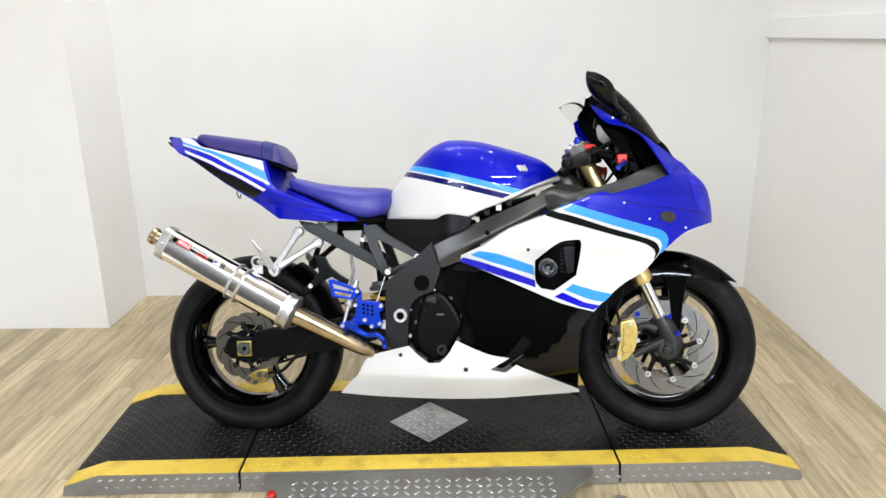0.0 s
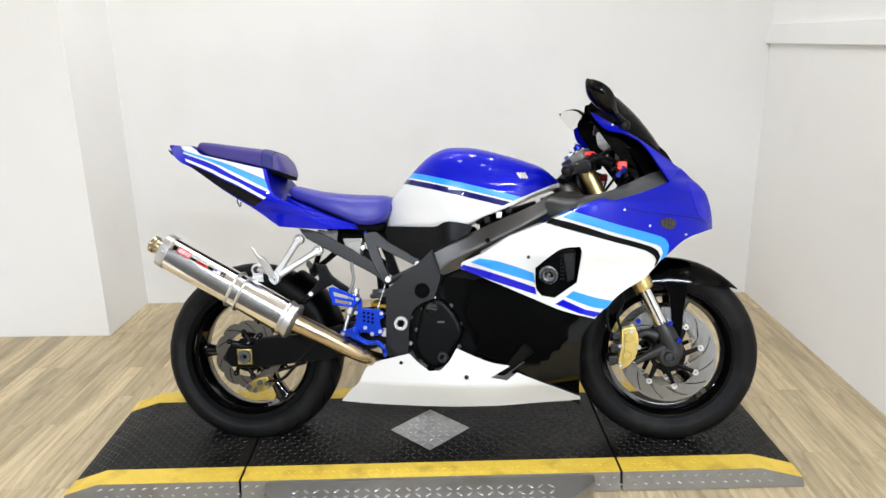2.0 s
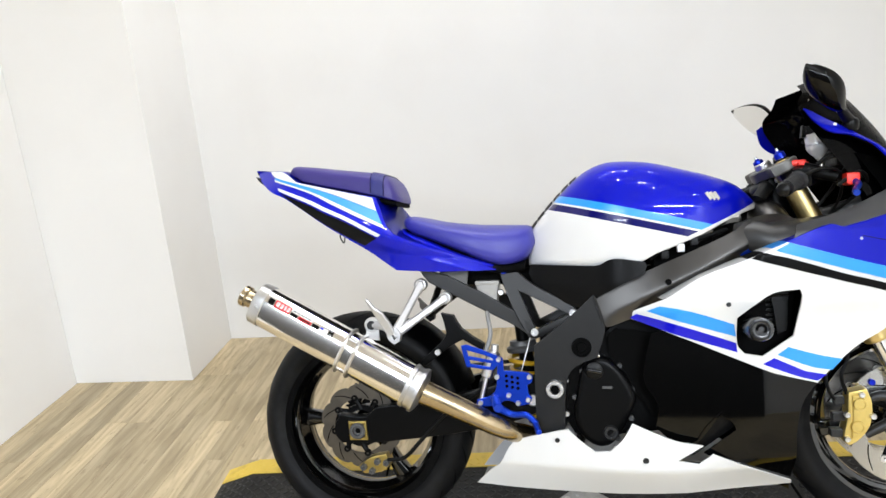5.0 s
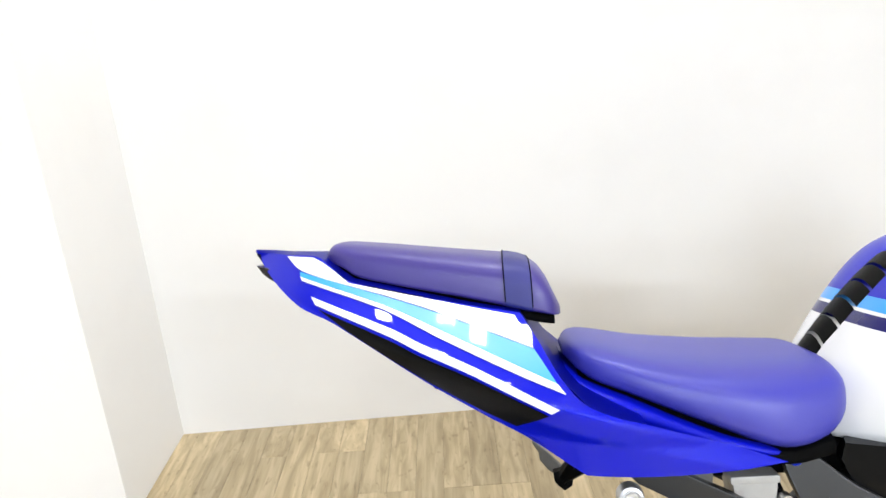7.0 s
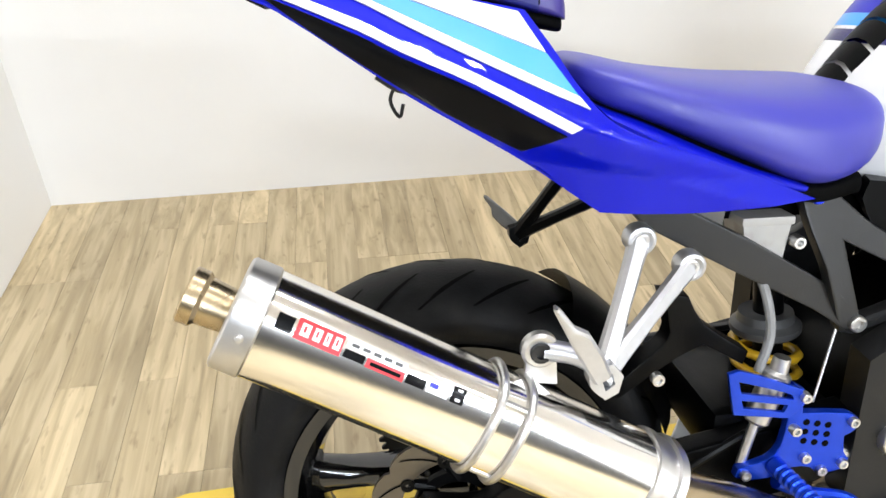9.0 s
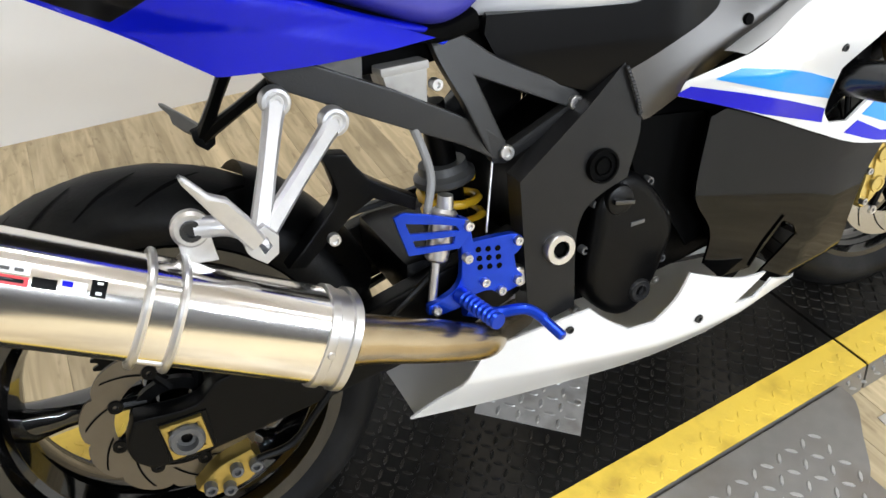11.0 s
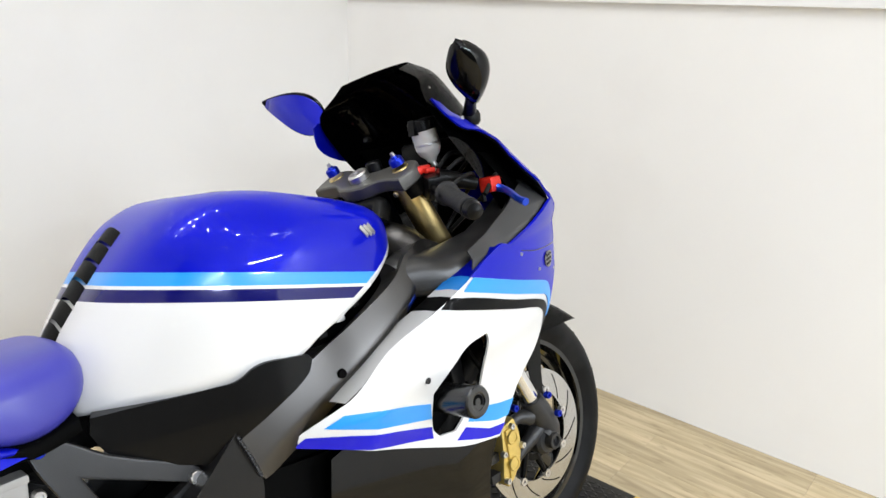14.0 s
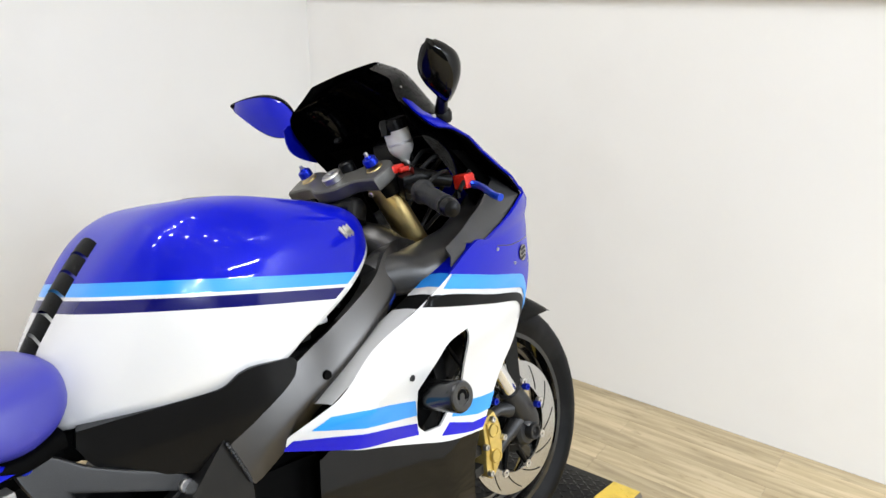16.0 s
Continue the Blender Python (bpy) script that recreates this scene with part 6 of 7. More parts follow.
# belly bottom and inner black shell of the nose
rows = []
for k in range(18):
    x = 0.325 + 0.78 * k / 17
    w = max(0.02, fairing(x, 0.15) - 0.003)
    rows.append([(x, w * t, 0.151 + 0.008 * max(0, x - 0.6) + 0.002 * (1 - t * t)) for t in (-1, -0.5, 0, 0.5, 1)])
own = loft(rows, caps=False, closed=False)
bmesh.ops.solidify(own, geom=own.faces[:], thickness=0.003)
part("belly_keel", own, M_WHITE, bike, "white keel of the belly pan")
inner = bmesh.new()
cols = []
for q in range(21):
    ang = -1.25 + 2.5 * q / 20
    y = 0.19 * math.sin(ang) / math.sin(1.25)
    x = 1.34 + 0.15 * (math.cos(ang) - math.cos(1.25)) / (1 - math.cos(1.25))
    cols.append([inner.verts.new((x + dx, y * wy, z)) for z, dx, wy in ((0.70, 0.0, 0.85), (0.80, 0.0, 1.0), (0.90, -0.04, 0.95), (0.97, -0.08, 0.85), (1.02, -0.13, 0.8))])
for a, b in zip(cols, cols[1:]):
    for k in range(4):
        inner.faces.new((a[k], a[k + 1], b[k + 1], b[k]))
bmesh.ops.solidify(inner, geom=inner.faces[:], thickness=0.004)
part("inner_cowl", inner, M_DARK, bike, "black inner cowl behind the headlight", 50)
rows = []
for k in range(9):
    f = k / 8
    x, z = 1.42 + 0.124 * f, 0.905 - 0.185 * f - 0.02 * math.sin(math.pi * f)
    w = 0.15 * math.sqrt(max(0.02, 1 - f))
    rows.append([(x - 0.02 * (t * t) * (1 - f), w * t, z + 0.03 * (1 - t * t)) for t in [-1 + 2 * q / 12 for q in range(13)]])
own = loft(rows, caps=False, closed=False)
bmesh.ops.solidify(own, geom=own.faces[:], thickness=0.004)
part("nose_panel", own, M_BLUE, bike, "blue nose over the headlight", 50)

# screen
rings = []
for k in range(25):
    f = (k / 24)**1.3
    xc = 1.225 + 0.195 * f + 0.006 * math.sin(math.pi * f)
    zc = 1.176 - 0.245 * f + 0.02 * math.sin(math.pi * f)
    half = ease_table(f, [(0, 0.09), (0.06, 0.118), (0.12, 0.143), (0.2, 0.16), (0.3, 0.166), (1, 0.165)])
    back = ease_table(f, [(0, 0.07), (0.1, 0.093), (0.2, 0.132), (0.3, 0.146), (0.4, 0.144), (1, 0.13)])
    low = ease_table(f, [(0, 0.02), (0.1, 0.026), (0.2, 0.034), (0.3, 0.049), (0.5, 0.072), (1, 0.075)])
    ring = []
    for q in range(19):
        t = -1 + 2 * q / 18
        ring.append((xc - back * abs(t)**2.2, half * math.sin(t * 1.45) / math.sin(1.45), zc - low * abs(t)**2.2))
    rings.append(ring)
own = loft(rings, caps=False, closed=False)
bmesh.ops.solidify(own, geom=own.faces[:], thickness=0.003)
screen_ob = part("windscreen", own, M_SMOKE, bike, "dark smoked double-bubble windscreen", 60)
for k in (3, 7, 11):
    c = Vector(rings[k][1])
    part("screen_rivet", lathe([(0, 0.002), (0.0018, 0.0015), (0.0025, 0)], axis_to(c + Vector((-0.004, 0, -0.003)), c + Vector((-0.1, 0, -0.06))), 10), M_ALU, screen_ob, "small bright rivet")
own = box(1.25, 1.33, -0.06, 0.06, 0.955, 1.015, 0.012)
part("instrument_panel", own, M_PLASTIC, bike, "black instrument cluster")

# mirrors, folded in; the far one shows its glass
def mirror(s):
    base = Vector((1.242, 0.170 * s, 1.054))
    if s < 0:
        u = Vector((-0.625, -0.45, 0.64)).normalized()
        n = Vector((-0.38, -0.54, -0.75))
        c0 = Vector((1.214, -0.212, 1.071))
    else:                                        # the far one stands further out
        u = Vector((-0.62, 0.6, 0.5)).normalized()
        n = Vector((0.754, 0.585, 0.30))
        c0 = Vector((1.174, 0.198, 1.090))
    n = (n - u * n.dot(u)).normalized()          # out of the back of the shell
    up = u.cross(n).normalized()
    if up.z < 0:
        up = -up
    grip = c0 + u * 0.03 + n * (0.02 if s > 0 else 0.004)
    mid_stem = base.lerp(grip, 0.5) + Vector((0, 0, 0.012 if s > 0 else 0.002))
    stem = part("mirror", tube([base + Vector((0.012, -0.012 * s, -0.014)), base, mid_stem, grip], [0.015, 0.013, 0.0105, 0.012], 14), M_PLASTIC, bike, "black mirror on its stalk")
    rings = []
    for k in range(17):
        f = k / 16
        r = (0.038 if s < 0 else 0.046) * (math.sin(math.pi * (0.07 + 0.915 * f**(1.35 if s < 0 else 0.72))))**0.85
        d = 0.034 * (math.sin(math.pi * (0.06 + 0.9 * f)))**0.8
        c = c0 + u * ((0.150 if s < 0 else 0.144) * f) + up * 0.006 * math.sin(math.pi * f)
        ring = []
        for q in range(24):
            a = 2 * math.pi * q / 24
            ring.append(c + up * (r * math.sin(a)) + n * (d * math.cos(a) if math.cos(a) > 0 else 0.006 * math.cos(a)))
        rings.append(ring)
    shell = part("shell", loft(rings), M_GLOSS, stem, "gloss black mirror shell", 60)
    g = bmesh.new()
    top, low = [], []
    for k in range(1, 16):
        c = (rings[k][6] + rings[k][18]) / 2
        top.append(g.verts.new(c + (rings[k][6] - c) * 0.9 - n * 0.0066))
        low.append(g.verts.new(c + (rings[k][18] - c) * 0.9 - n * 0.0066))
    for k in range(14):
        g.faces.new((top[k], top[k + 1], low[k + 1], low[k]))
    part("mirror_glass", g, M_MIRROR, stem, "mirror glass", 60)
    part("stalk_boss", lathe([(0, 0.014), (0.012, 0.013), (0.017, 0.006), (0.019, -0.008), (0.016, -0.014), (0, -0.014)], axis_to(base + Vector((0.006, -0.004 * s, -0.008)), base + Vector((0.1, 0.3 * s, 1))), 18), M_PLASTIC, stem)
    return stem


mirror(-1)
mirror(1)

# steering head, yoke and fork caps
own = prism([(1.07, -0.135), (1.115, -0.14), (1.14, -0.12), (1.138, -0.075), (1.118, -0.03), (1.118, 0.03), (1.138, 0.075), (1.14, 0.12), (1.115, 0.14), (1.07, 0.135), (1.075, 0.07), (1.056, 0.03), (1.056, -0.03), (1.075, -0.07)], -0.014, 0.014, 0.007, samples=5, corner=75, segs=3)
own.transform(Matrix(((1, 0, 0, 0), (0, 0, 1, 0), (0, 1, 0, 0), (0, 0, 0, 1))))
own.transform(Matrix.Translation((1.105, 0, 0.948)) @ pose(0, 0, 0, 0, -25, 0) @ Matrix.Translation((-1.105, 0, 0)))
yoke = part("top_yoke", own, M_YOKE, bike, "dark cast top yoke")
part("stem_nut", lathe([(0, 0.004), (0.008, 0.004), (0.009, 0.012), (0.018, 0.012), (0.021, 0.009), (0.021, -0.005)], Matrix.Translation((1.086, 0, 0.958)) @ pose(0, 0, 0, 0, -25, 0), 20), M_ALU, yoke, "pale bare steering nut")
for s in (-1, 1):
    cap = lathe([(0, 0.01), (0.016, 0.01), (0.0175, 0.007), (0.0185, 0.0), (0.025, -0.001), (0.027, -0.004), (0.0275, -0.03), (0, -0.03)], Matrix.Translation((1.109, 0.102 * s, 0.957)) @ pose(0, 0, 0, 0, -25, 0), 28)
    c = part("fork_cap", cap, M_FORKGOLD, yoke, "gold fork cap")
    part("adjuster", lathe([(0, 0.035), (0.006, 0.035), (0.007, 0.031), (0.0125, 0.03), (0.014, 0.027), (0.014, 0.016), (0.0, 0.014)], Matrix.Translation((1.109, 0.102 * s, 0.957)) @ pose(0, 0, 0, 0, -25, 0), 12), M_BLUEBOLT, yoke, "blue fork adjuster")
    part("adjuster_screw", lathe([(0, 0.042), (0.0035, 0.042), (0.004, 0.035), (0.004, 0.03), (0, 0.03)], Matrix.Translation((1.109, 0.102 * s, 0.957)) @ pose(0, 0, 0, 0, -25, 0), 10), M_ALU, c, "bright adjuster screw")
part("steering_head", rod((1.135, 0, 0.80), (1.098, 0, 0.935), 0.042, 0.036, 24, bevel=0.004), M_ENGINE, yoke, "black steering head")
part("wiring_loom", tube([(1.03, 0.06, 0.86), (1.06, 0.085, 0.885), (1.08, 0.06, 0.90), (1.07, 0.0, 0.895), (1.075, -0.06, 0.90), (1.05, -0.08, 0.87)], 0.018, 12), M_HOSE, yoke, "black wiring loom")
part("ignition", rod((1.135, 0, 0.93), (1.125, 0, 0.985), 0.018, 0.016, 20, bevel=0.003), M_PLASTIC, yoke, "black ignition lock")
own = prism([(1.13, -0.12), (1.17, -0.115), (1.17, 0.115), (1.13, 0.12), (1.12, 0.05), (1.12, -0.05)], -0.014, 0.014, 0.004)
own.transform(Matrix(((1, 0, 0, 0), (0, 0, 1, 0), (0, 1, 0, 0), (0, 0, 0, 1))))
own.transform(Matrix.Translation((0.055, 0, 0.745)))
part("lower_yoke", own, M_ENGINE, bike, "black lower yoke")


# handlebars
def handlebar(s):
    inner = Vector((1.155, 0.125 * s, 0.925))
    outer = Vector((1.050, 0.318 * s, 0.885))
    clamp = lathe([(0.0275, -0.018), (0.037, -0.016), (0.038, 0.014), (0.0275, 0.018)], Matrix.Translation((1.13, 0.103 * s, 0.932)) @ pose(0, 0, 0, 0, -25, 0), 26, closed=True)
    bar = part("handlebar", clamp, M_ENGINE, bike, "black clip-on handlebar")
    for cz in (0.919, 0.941):
        part("clamp_bolt", rod((1.098, 0.092 * s, cz), (1.089, 0.092 * s, cz - 0.004), 0.0055, None, 12, bevel=0.001), M_ALU, bar, "bright clamp bolt")
    part("bar_tube", rod((1.145, 0.115 * s, 0.928), outer, 0.011), M_ENGINE, bar)
    d = (outer - inner).normalized()
    a = outer - d * 0.125
    prof = [(0.011, 0), (0.022, 0.0), (0.023, 0.004), (0.0185, 0.008)]
    for k in range(12):
        prof += [(0.0172, 0.012 + 0.0085 * k), (0.0165, 0.0155 + 0.0085 * k), (0.0172, 0.019 + 0.0085 * k)]
    prof += [(0.0178, 0.118), (0.0178, 0.124), (0.011, 0.124)]
    part("grip", lathe(prof, axis_to(a, outer), 28), M_GRIP, bar, "ribbed black rubber grip")
    part("bar_end", lathe([(0.009, 0), (0.016, 0.002), (0.0168, 0.01), (0.014, 0.022), (0.006, 0.027), (0, 0.027)], axis_to(outer + d * 0.001, outer + d), 24), M_PLASTIC, bar, "black bar end weight")
    sw = box(-0.022, 0.022, -0.03, 0.026, -0.024, 0.022, 0.008)
    sw.transform(axis_to(inner + d * 0.035, outer) @ pose(0, 0, 0, 90, 0, 0))
    part("switch_box", sw, M_PLASTIC, bar, "black switch box")
    part("switch", box(-0.012, 0.012, -0.006, 0.006, 0, 0.01, 0.003), M_RED, bar, "red switch").matrix_basis = Matrix.Translation(inner + d * 0.02 + Vector((-0.005, 0, 0.024)))
    # lever with its clamp
    piv = Vector((1.222, 0.212 * s, 0.902))
    tipp = Vector((1.196, 0.315 * s, 0.868))
    lev = tube([piv, piv.lerp(tipp, 0.35) + Vector((0.012, 0, 0)), piv.lerp(tipp, 0.8), tipp], [0.009, 0.007, 0.0065, 0.0075], 10)
    part("lever", lev, M_ANO, bar, "short blue anodised lever")
    own = box(piv.x - 0.016, piv.x + 0.014, piv.y - 0.02, piv.y + 0.012, piv.z - 0.012, piv.z + 0.016, 0.005)
    part("lever_clamp", own, M_RED, bar, "red lever adjuster")
    mc = tube([(1.135, 0.165 * s, 0.935), (1.165, 0.18 * s, 0.925), (1.2, 0.2 * s, 0.91)], [0.018, 0.016, 0.012], 14)
    part("master_cylinder", mc, M_ENGINE, bar, "black master cylinder")
    return bar


right_bar = handlebar(-1)
left_bar = handlebar(1)
part("clutch_clamp", box(1.115, 1.15, -0.14, -0.1, 0.945, 0.962, 0.005), M_RED, right_bar, "red clamp block")
# front brake reservoir
RES = Matrix.Translation((1.172, -0.118, 1.0)) @ pose(0, 0, 0, 0, -8, 0)
own = lathe([(0, -0.034), (0.009, -0.034), (0.011, -0.028), (0.019, -0.02), (0.0245, -0.01), (0.0255, -0.004), (0.0255, 0.03), (0.023, 0.033), (0, 0.033)], RES, 28)
res = part("brake_reservoir", own, M_CLEAR, bike, "cloudy white brake fluid reservoir")
cap_prof = [(0.026, 0.029), (0.0285, 0.031), (0.0285, 0.046), (0.026, 0.050), (0.012, 0.0515), (0.011, 0.05), (0, 0.05)]
part("cap", lathe(cap_prof, RES, 28), M_PLASTIC, res, "black screw cap")
ribs = bmesh.new()
for k in range(18):
    a = 2 * math.pi * k / 18
    box(0.0275, 0.0298, -0.0018, 0.0018, 0.033, 0.045, 0.0006, ribs, 1) if k == 0 else join(ribs, box(0.0275, 0.0298, -0.0018, 0.0018, 0.033, 0.045, 0.0006, None, 1), pose(0, 0, 0, 0, 0, math.degrees(a)))
ribs.transform(RES)
part("cap_rib", ribs, M_PLASTIC, res)
part("level_band", lathe([(0.0258, 0.0), (0.0262, 0.0005), (0.0262, 0.004), (0.0258, 0.0045)], RES, 28, closed=True), M_CAST, res, "moulded level line")
part("stem", tube([(1.176, -0.118, 0.968), (1.180, -0.124, 0.95), (1.176, -0.132, 0.935)], 0.0065, 10), M_ALU, res, "bright hose union")
part("bracket", prism([(1.134, 1.02), (1.146, 1.02), (1.148, 1.046), (1.138, 1.05)], -0.127, -0.109, 0.002), M_PLASTIC, res, "black bracket")
for pts, r in (([(1.15, -0.13, 0.93), (1.2, -0.16, 0.97), (1.25, -0.13, 0.96), (1.24, -0.05, 0.9), (1.18, -0.03, 0.82)], 0.0045),
               ([(1.1, -0.18, 0.905), (1.16, -0.2, 0.94), (1.22, -0.17, 0.93), (1.24, -0.08, 0.86), (1.17, -0.06, 0.78)], 0.004),
               ([(1.2, -0.21, 0.9), (1.25, -0.2, 0.93), (1.28, -0.15, 0.9), (1.22, -0.08, 0.83)], 0.0045),
               ([(1.1, 0.18, 0.905), (1.17, 0.19, 0.93), (1.23, 0.13, 0.9), (1.17, 0.06, 0.78)], 0.004),
               ([(1.19, -0.11, 0.96), (1.23, -0.12, 0.985), (1.26, -0.15, 0.95), (1.25, -0.16, 0.88)], 0.005)):
    part("cable", tube(pts, r, 8), M_HOSE, bike, "black control cable")
# the steering parts sit a little forward and across
for ob in (yoke, right_bar, left_bar):
    ob.matrix_basis = Matrix.Translation((0.012, 0.018, 0.010))
res.matrix_basis = Matrix.Translation((0.027, 0.034, 0.008))
# air duct between frame and fairing
for s in (-1, 1):
    rings = []
    for x, y0, y1, z0, z1 in ((0.985, 0.13, 0.185, 0.765, 0.82), (1.02, 0.125, 0.205, 0.757, 0.832), (1.06, 0.135, 0.225, 0.757, 0.824), (1.12, 0.14, 0.236, 0.772, 0.83), (1.2, 0.135, 0.24, 0.78, 0.838), (1.3, 0.11, 0.21, 0.80, 0.86), (1.36, 0.09, 0.18, 0.82, 0.875)):
        ring = []
        for q in range(20):
            t = 2 * math.pi * q / 20
            cu, su = math.cos(t), math.sin(t)
            yy = (y0 + y1) / 2 + (y1 - y0) / 2 * math.copysign(abs(cu)**0.75, cu)
            ring.append((x, yy * s, (z0 + z1) / 2 + (z1 - z0) / 2 * math.copysign(abs(su)**0.75, su) - 0.25 * (yy - 0.16)))
        rings.append(ring)
    own = loft(rings)
    part("air_duct", own, M_DUCT, bike, "black ribbed air duct")
    own = skin("cockpit_trim", [(1.085, 0.774), (1.166, 0.802), (1.203, 0.797), (1.372, 0.853), (1.41, 0.895), (1.365, 0.905), (1.2, 0.84), (1.1, 0.815)], lambda x, z: body(x, z) - 0.0085 - 0.9 * max(0, z - (0.80 + 0.33 * max(0, x - 1.2))), M_TRIMGREY, bike, "satin black inner cockpit trim", 0, 0.003, s, 0.02, samples=3)
# wiring and parts seen in the gap above the frame beam
for s in (-1, 1):
    own = box(0.79, 0.9, 0.10 * s - 0.03, 0.10 * s + 0.03, 0.72, 0.79, 0.008)
    part("airbox_side", own, M_DARK, bike, "dark airbox under the tank")
    for k, (px, pz) in enumerate(((0.815, 0.757), (0.853, 0.772), (0.885, 0.787))):
        part("hose_clip", box(px - 0.009, px + 0.009, 0.172 * s - 0.008, 0.172 * s + 0.008, pz - 0.012, pz + 0.008, 0.003), M_CAST if k == 1 else M_PLASTIC, bike, "small clip and connector")
    part("cable", tube([(0.78, 0.15 * s, 0.745), (0.83, 0.155 * s, 0.775), (0.9, 0.15 * s, 0.79), (0.97, 0.13 * s, 0.81)], 0.006, 8), M_HOSE, bike)

# ---- exhaust ----
P = Vector((-0.216, -0.226, 0.670))
Q = Vector((0.182, -0.242, 0.452))
AX = (Q - P).normalized()
SIDEV = Vector((0, -1, 0))
UPV = SIDEV.cross(AX).normalized()
if UPV.z < 0:
    UPV = -UPV


def oval(c, a, b, n=48, power=0.78):
    out = []
    for k in range(n):
        t = 2 * math.pi * k / n
        cu, su = math.cos(t), math.sin(t)
        out.append(c + UPV * (a * math.copysign(abs(cu)**power, cu)) + SIDEV * (b * math.copysign(abs(su)**power, su)))
    return out


A, B = 0.0535, 0.047
can = part("silencer", loft([oval(P + AX * d, A, B) for d in (0.0, 0.01, 0.2, 0.43, 0.452)]), M_STEEL, bike, "polished oval steel silencer", 40)
part("end_cap", loft([oval(P + AX * d, A + e, B + e) for d, e in ((-0.012, -0.006), (-0.011, -0.001), (-0.008, 0.0015), (0.018, 0.002), (0.02, 0.0))]), M_ALU, can, "bright rear end cap", 40)
part("front_cap", loft([oval(Q + AX * d, A + e, B + e) for d, e in ((-0.012, 0.0), (-0.011, 0.003), (-0.002, 0.003), (0.0, 0.0005), (0.014, 0.0), (0.015, 0.004), (0.024, 0.004), (0.028, -0.004), (0.034, -0.02))]), M_ALU, can, "bright front end cap", 40)
tipc = P - AX * 0.011 - UPV * 0.002
part("tip", lathe([(0.019, 0), (0.022, 0), (0.023, 0.01), (0.024, 0.026), (0.028, 0.03), (0.0285, 0.042), (0.027, 0.044), (0.025, 0.042), (0.022, 0.028), (0.02, 0.01)], axis_to(tipc, tipc - AX), 30, closed=True), M_PIPE, can, "heat-tinted outlet tip")
part("tip_core", lathe([(0, 0.004), (0.02, 0.004)], axis_to(tipc, tipc - AX), 24), M_DARK, can)
for k in range(10):
    t = 2 * math.pi * k / 10 + 0.3
    for c0, d0 in ((P + AX * 0.006, -1), (Q - AX * 0.004, 1)):
        p = c0 + UPV * (A * 0.98 * math.cos(t)) + SIDEV * (B * 1.03 * math.sin(t))
        nrm = (UPV * (math.cos(t) / A) + SIDEV * (math.sin(t) / B)).normalized()
        part("rivet", lathe([(0, 0.004), (0.0035, 0.0035), (0.005, 0.001), (0.005, -0.004)], axis_to(p, p + nrm), 10), M_ALU, can)
# clamp band
cb = P + AX * 0.275
band = bmesh.new()
for off in (-0.016, 0.016):
    rings = []
    for q in range(9):
        a = 2 * math.pi * q / 8
        rings.append(oval(cb + AX * (off + 0.0042 * math.sin(a)), A + 0.0035 + 0.0036 * math.cos(a), B + 0.0035 + 0.0036 * math.cos(a)))
    loft(rings, band, caps=False)
clamp = part("clamp_band", band, M_ALU, can, "double bright clamp band", 40)
for f in (-0.6, 0.25, 0.75):
    t = f * math.pi
    p0 = cb + UPV * ((A + 0.003) * math.cos(t)) - SIDEV * -1 * ((B + 0.003) * math.sin(t))
    part("clamp_tie", rod(p0 - AX * 0.017, p0 + AX * 0.017, 0.0038), M_ALU, clamp)
ear = lathe([(0.010, 0.006), (0.0165, 0.006), (0.020, 0.003), (0.020, -0.006), (0.010, -0.006)], at_side(0.079, -0.218, 0.606), 28, closed=True)
prism([(0.064, 0.602), (0.096, 0.600), (0.098, 0.566), (0.062, 0.570)], -0.222, -0.214, 0.002, bm=ear)
part("clamp_ear", ear, M_ALU, clamp, "round bright clamp eye")
part("hanger_bolt", bolt_head(0.079, -0.222, 0.606, 0.0115, 0.007), M_SUB, clamp, "large hanger bolt")


# label on the silencer: coloured fields with plain bars in place of its writing
def can_patch(name, d0, d1, t0, t1, mat, lift_off=0.0012, parent=None, label=""):
    d0, d1 = 0.028 + (d0 - 0.028) * 0.74, 0.028 + (d1 - 0.028) * 0.74
    rows = []
    for i in range(7):
        d = d0 + (d1 - d0) * i / 6
        row = []
        for j in range(7):
            t = radians(t0 + (t1 - t0) * j / 6)
            cu, su = math.cos(t), math.sin(t)
            row.append(P + AX * d + UPV * ((A + lift_off) * math.copysign(abs(cu)**0.78, cu)) + SIDEV * ((B + lift_off) * math.copysign(abs(su)**0.78, su)))
        rows.append(row)
    return part(name, loft(rows, caps=False, closed=False), mat, parent or can, label, 60)


lab = can_patch("label", 0.028, 0.29, 52, 70, M_STEEL, label="foil label with red, white and black fields")
can_patch("label_field", 0.030, 0.052, 52, 70, M_BLACKDEC, 0.0018, lab, "black end field")
red = can_patch("label_field", 0.056, 0.118, 48, 72, M_LABELR, 0.0018, lab, "red field")
for k, (d, w) in enumerate(((0.062, 0.012), (0.079, 0.010), (0.094, 0.007), (0.106, 0.009))):
    can_patch("label_bar", d, d + w, 53, 67, M_WHITEDEC, 0.0024, lab)
    can_patch("label_bar", d + w * 0.3, d + w * 0.55, 56, 63, M_LABELR, 0.003, lab)
can_patch("label_field", 0.122, 0.205, 50, 59, M_WHITEDEC, 0.0018, lab, "white field with bars")
for k in range(5):
    can_patch("label_bar", 0.128 + 0.015 * k, 0.138 + 0.015 * k, 52.5, 56.5, M_GREY, 0.0024, lab)
can_patch("label_field", 0.122, 0.150, 61, 70, M_BLACKDEC, 0.0018, lab, "black field")
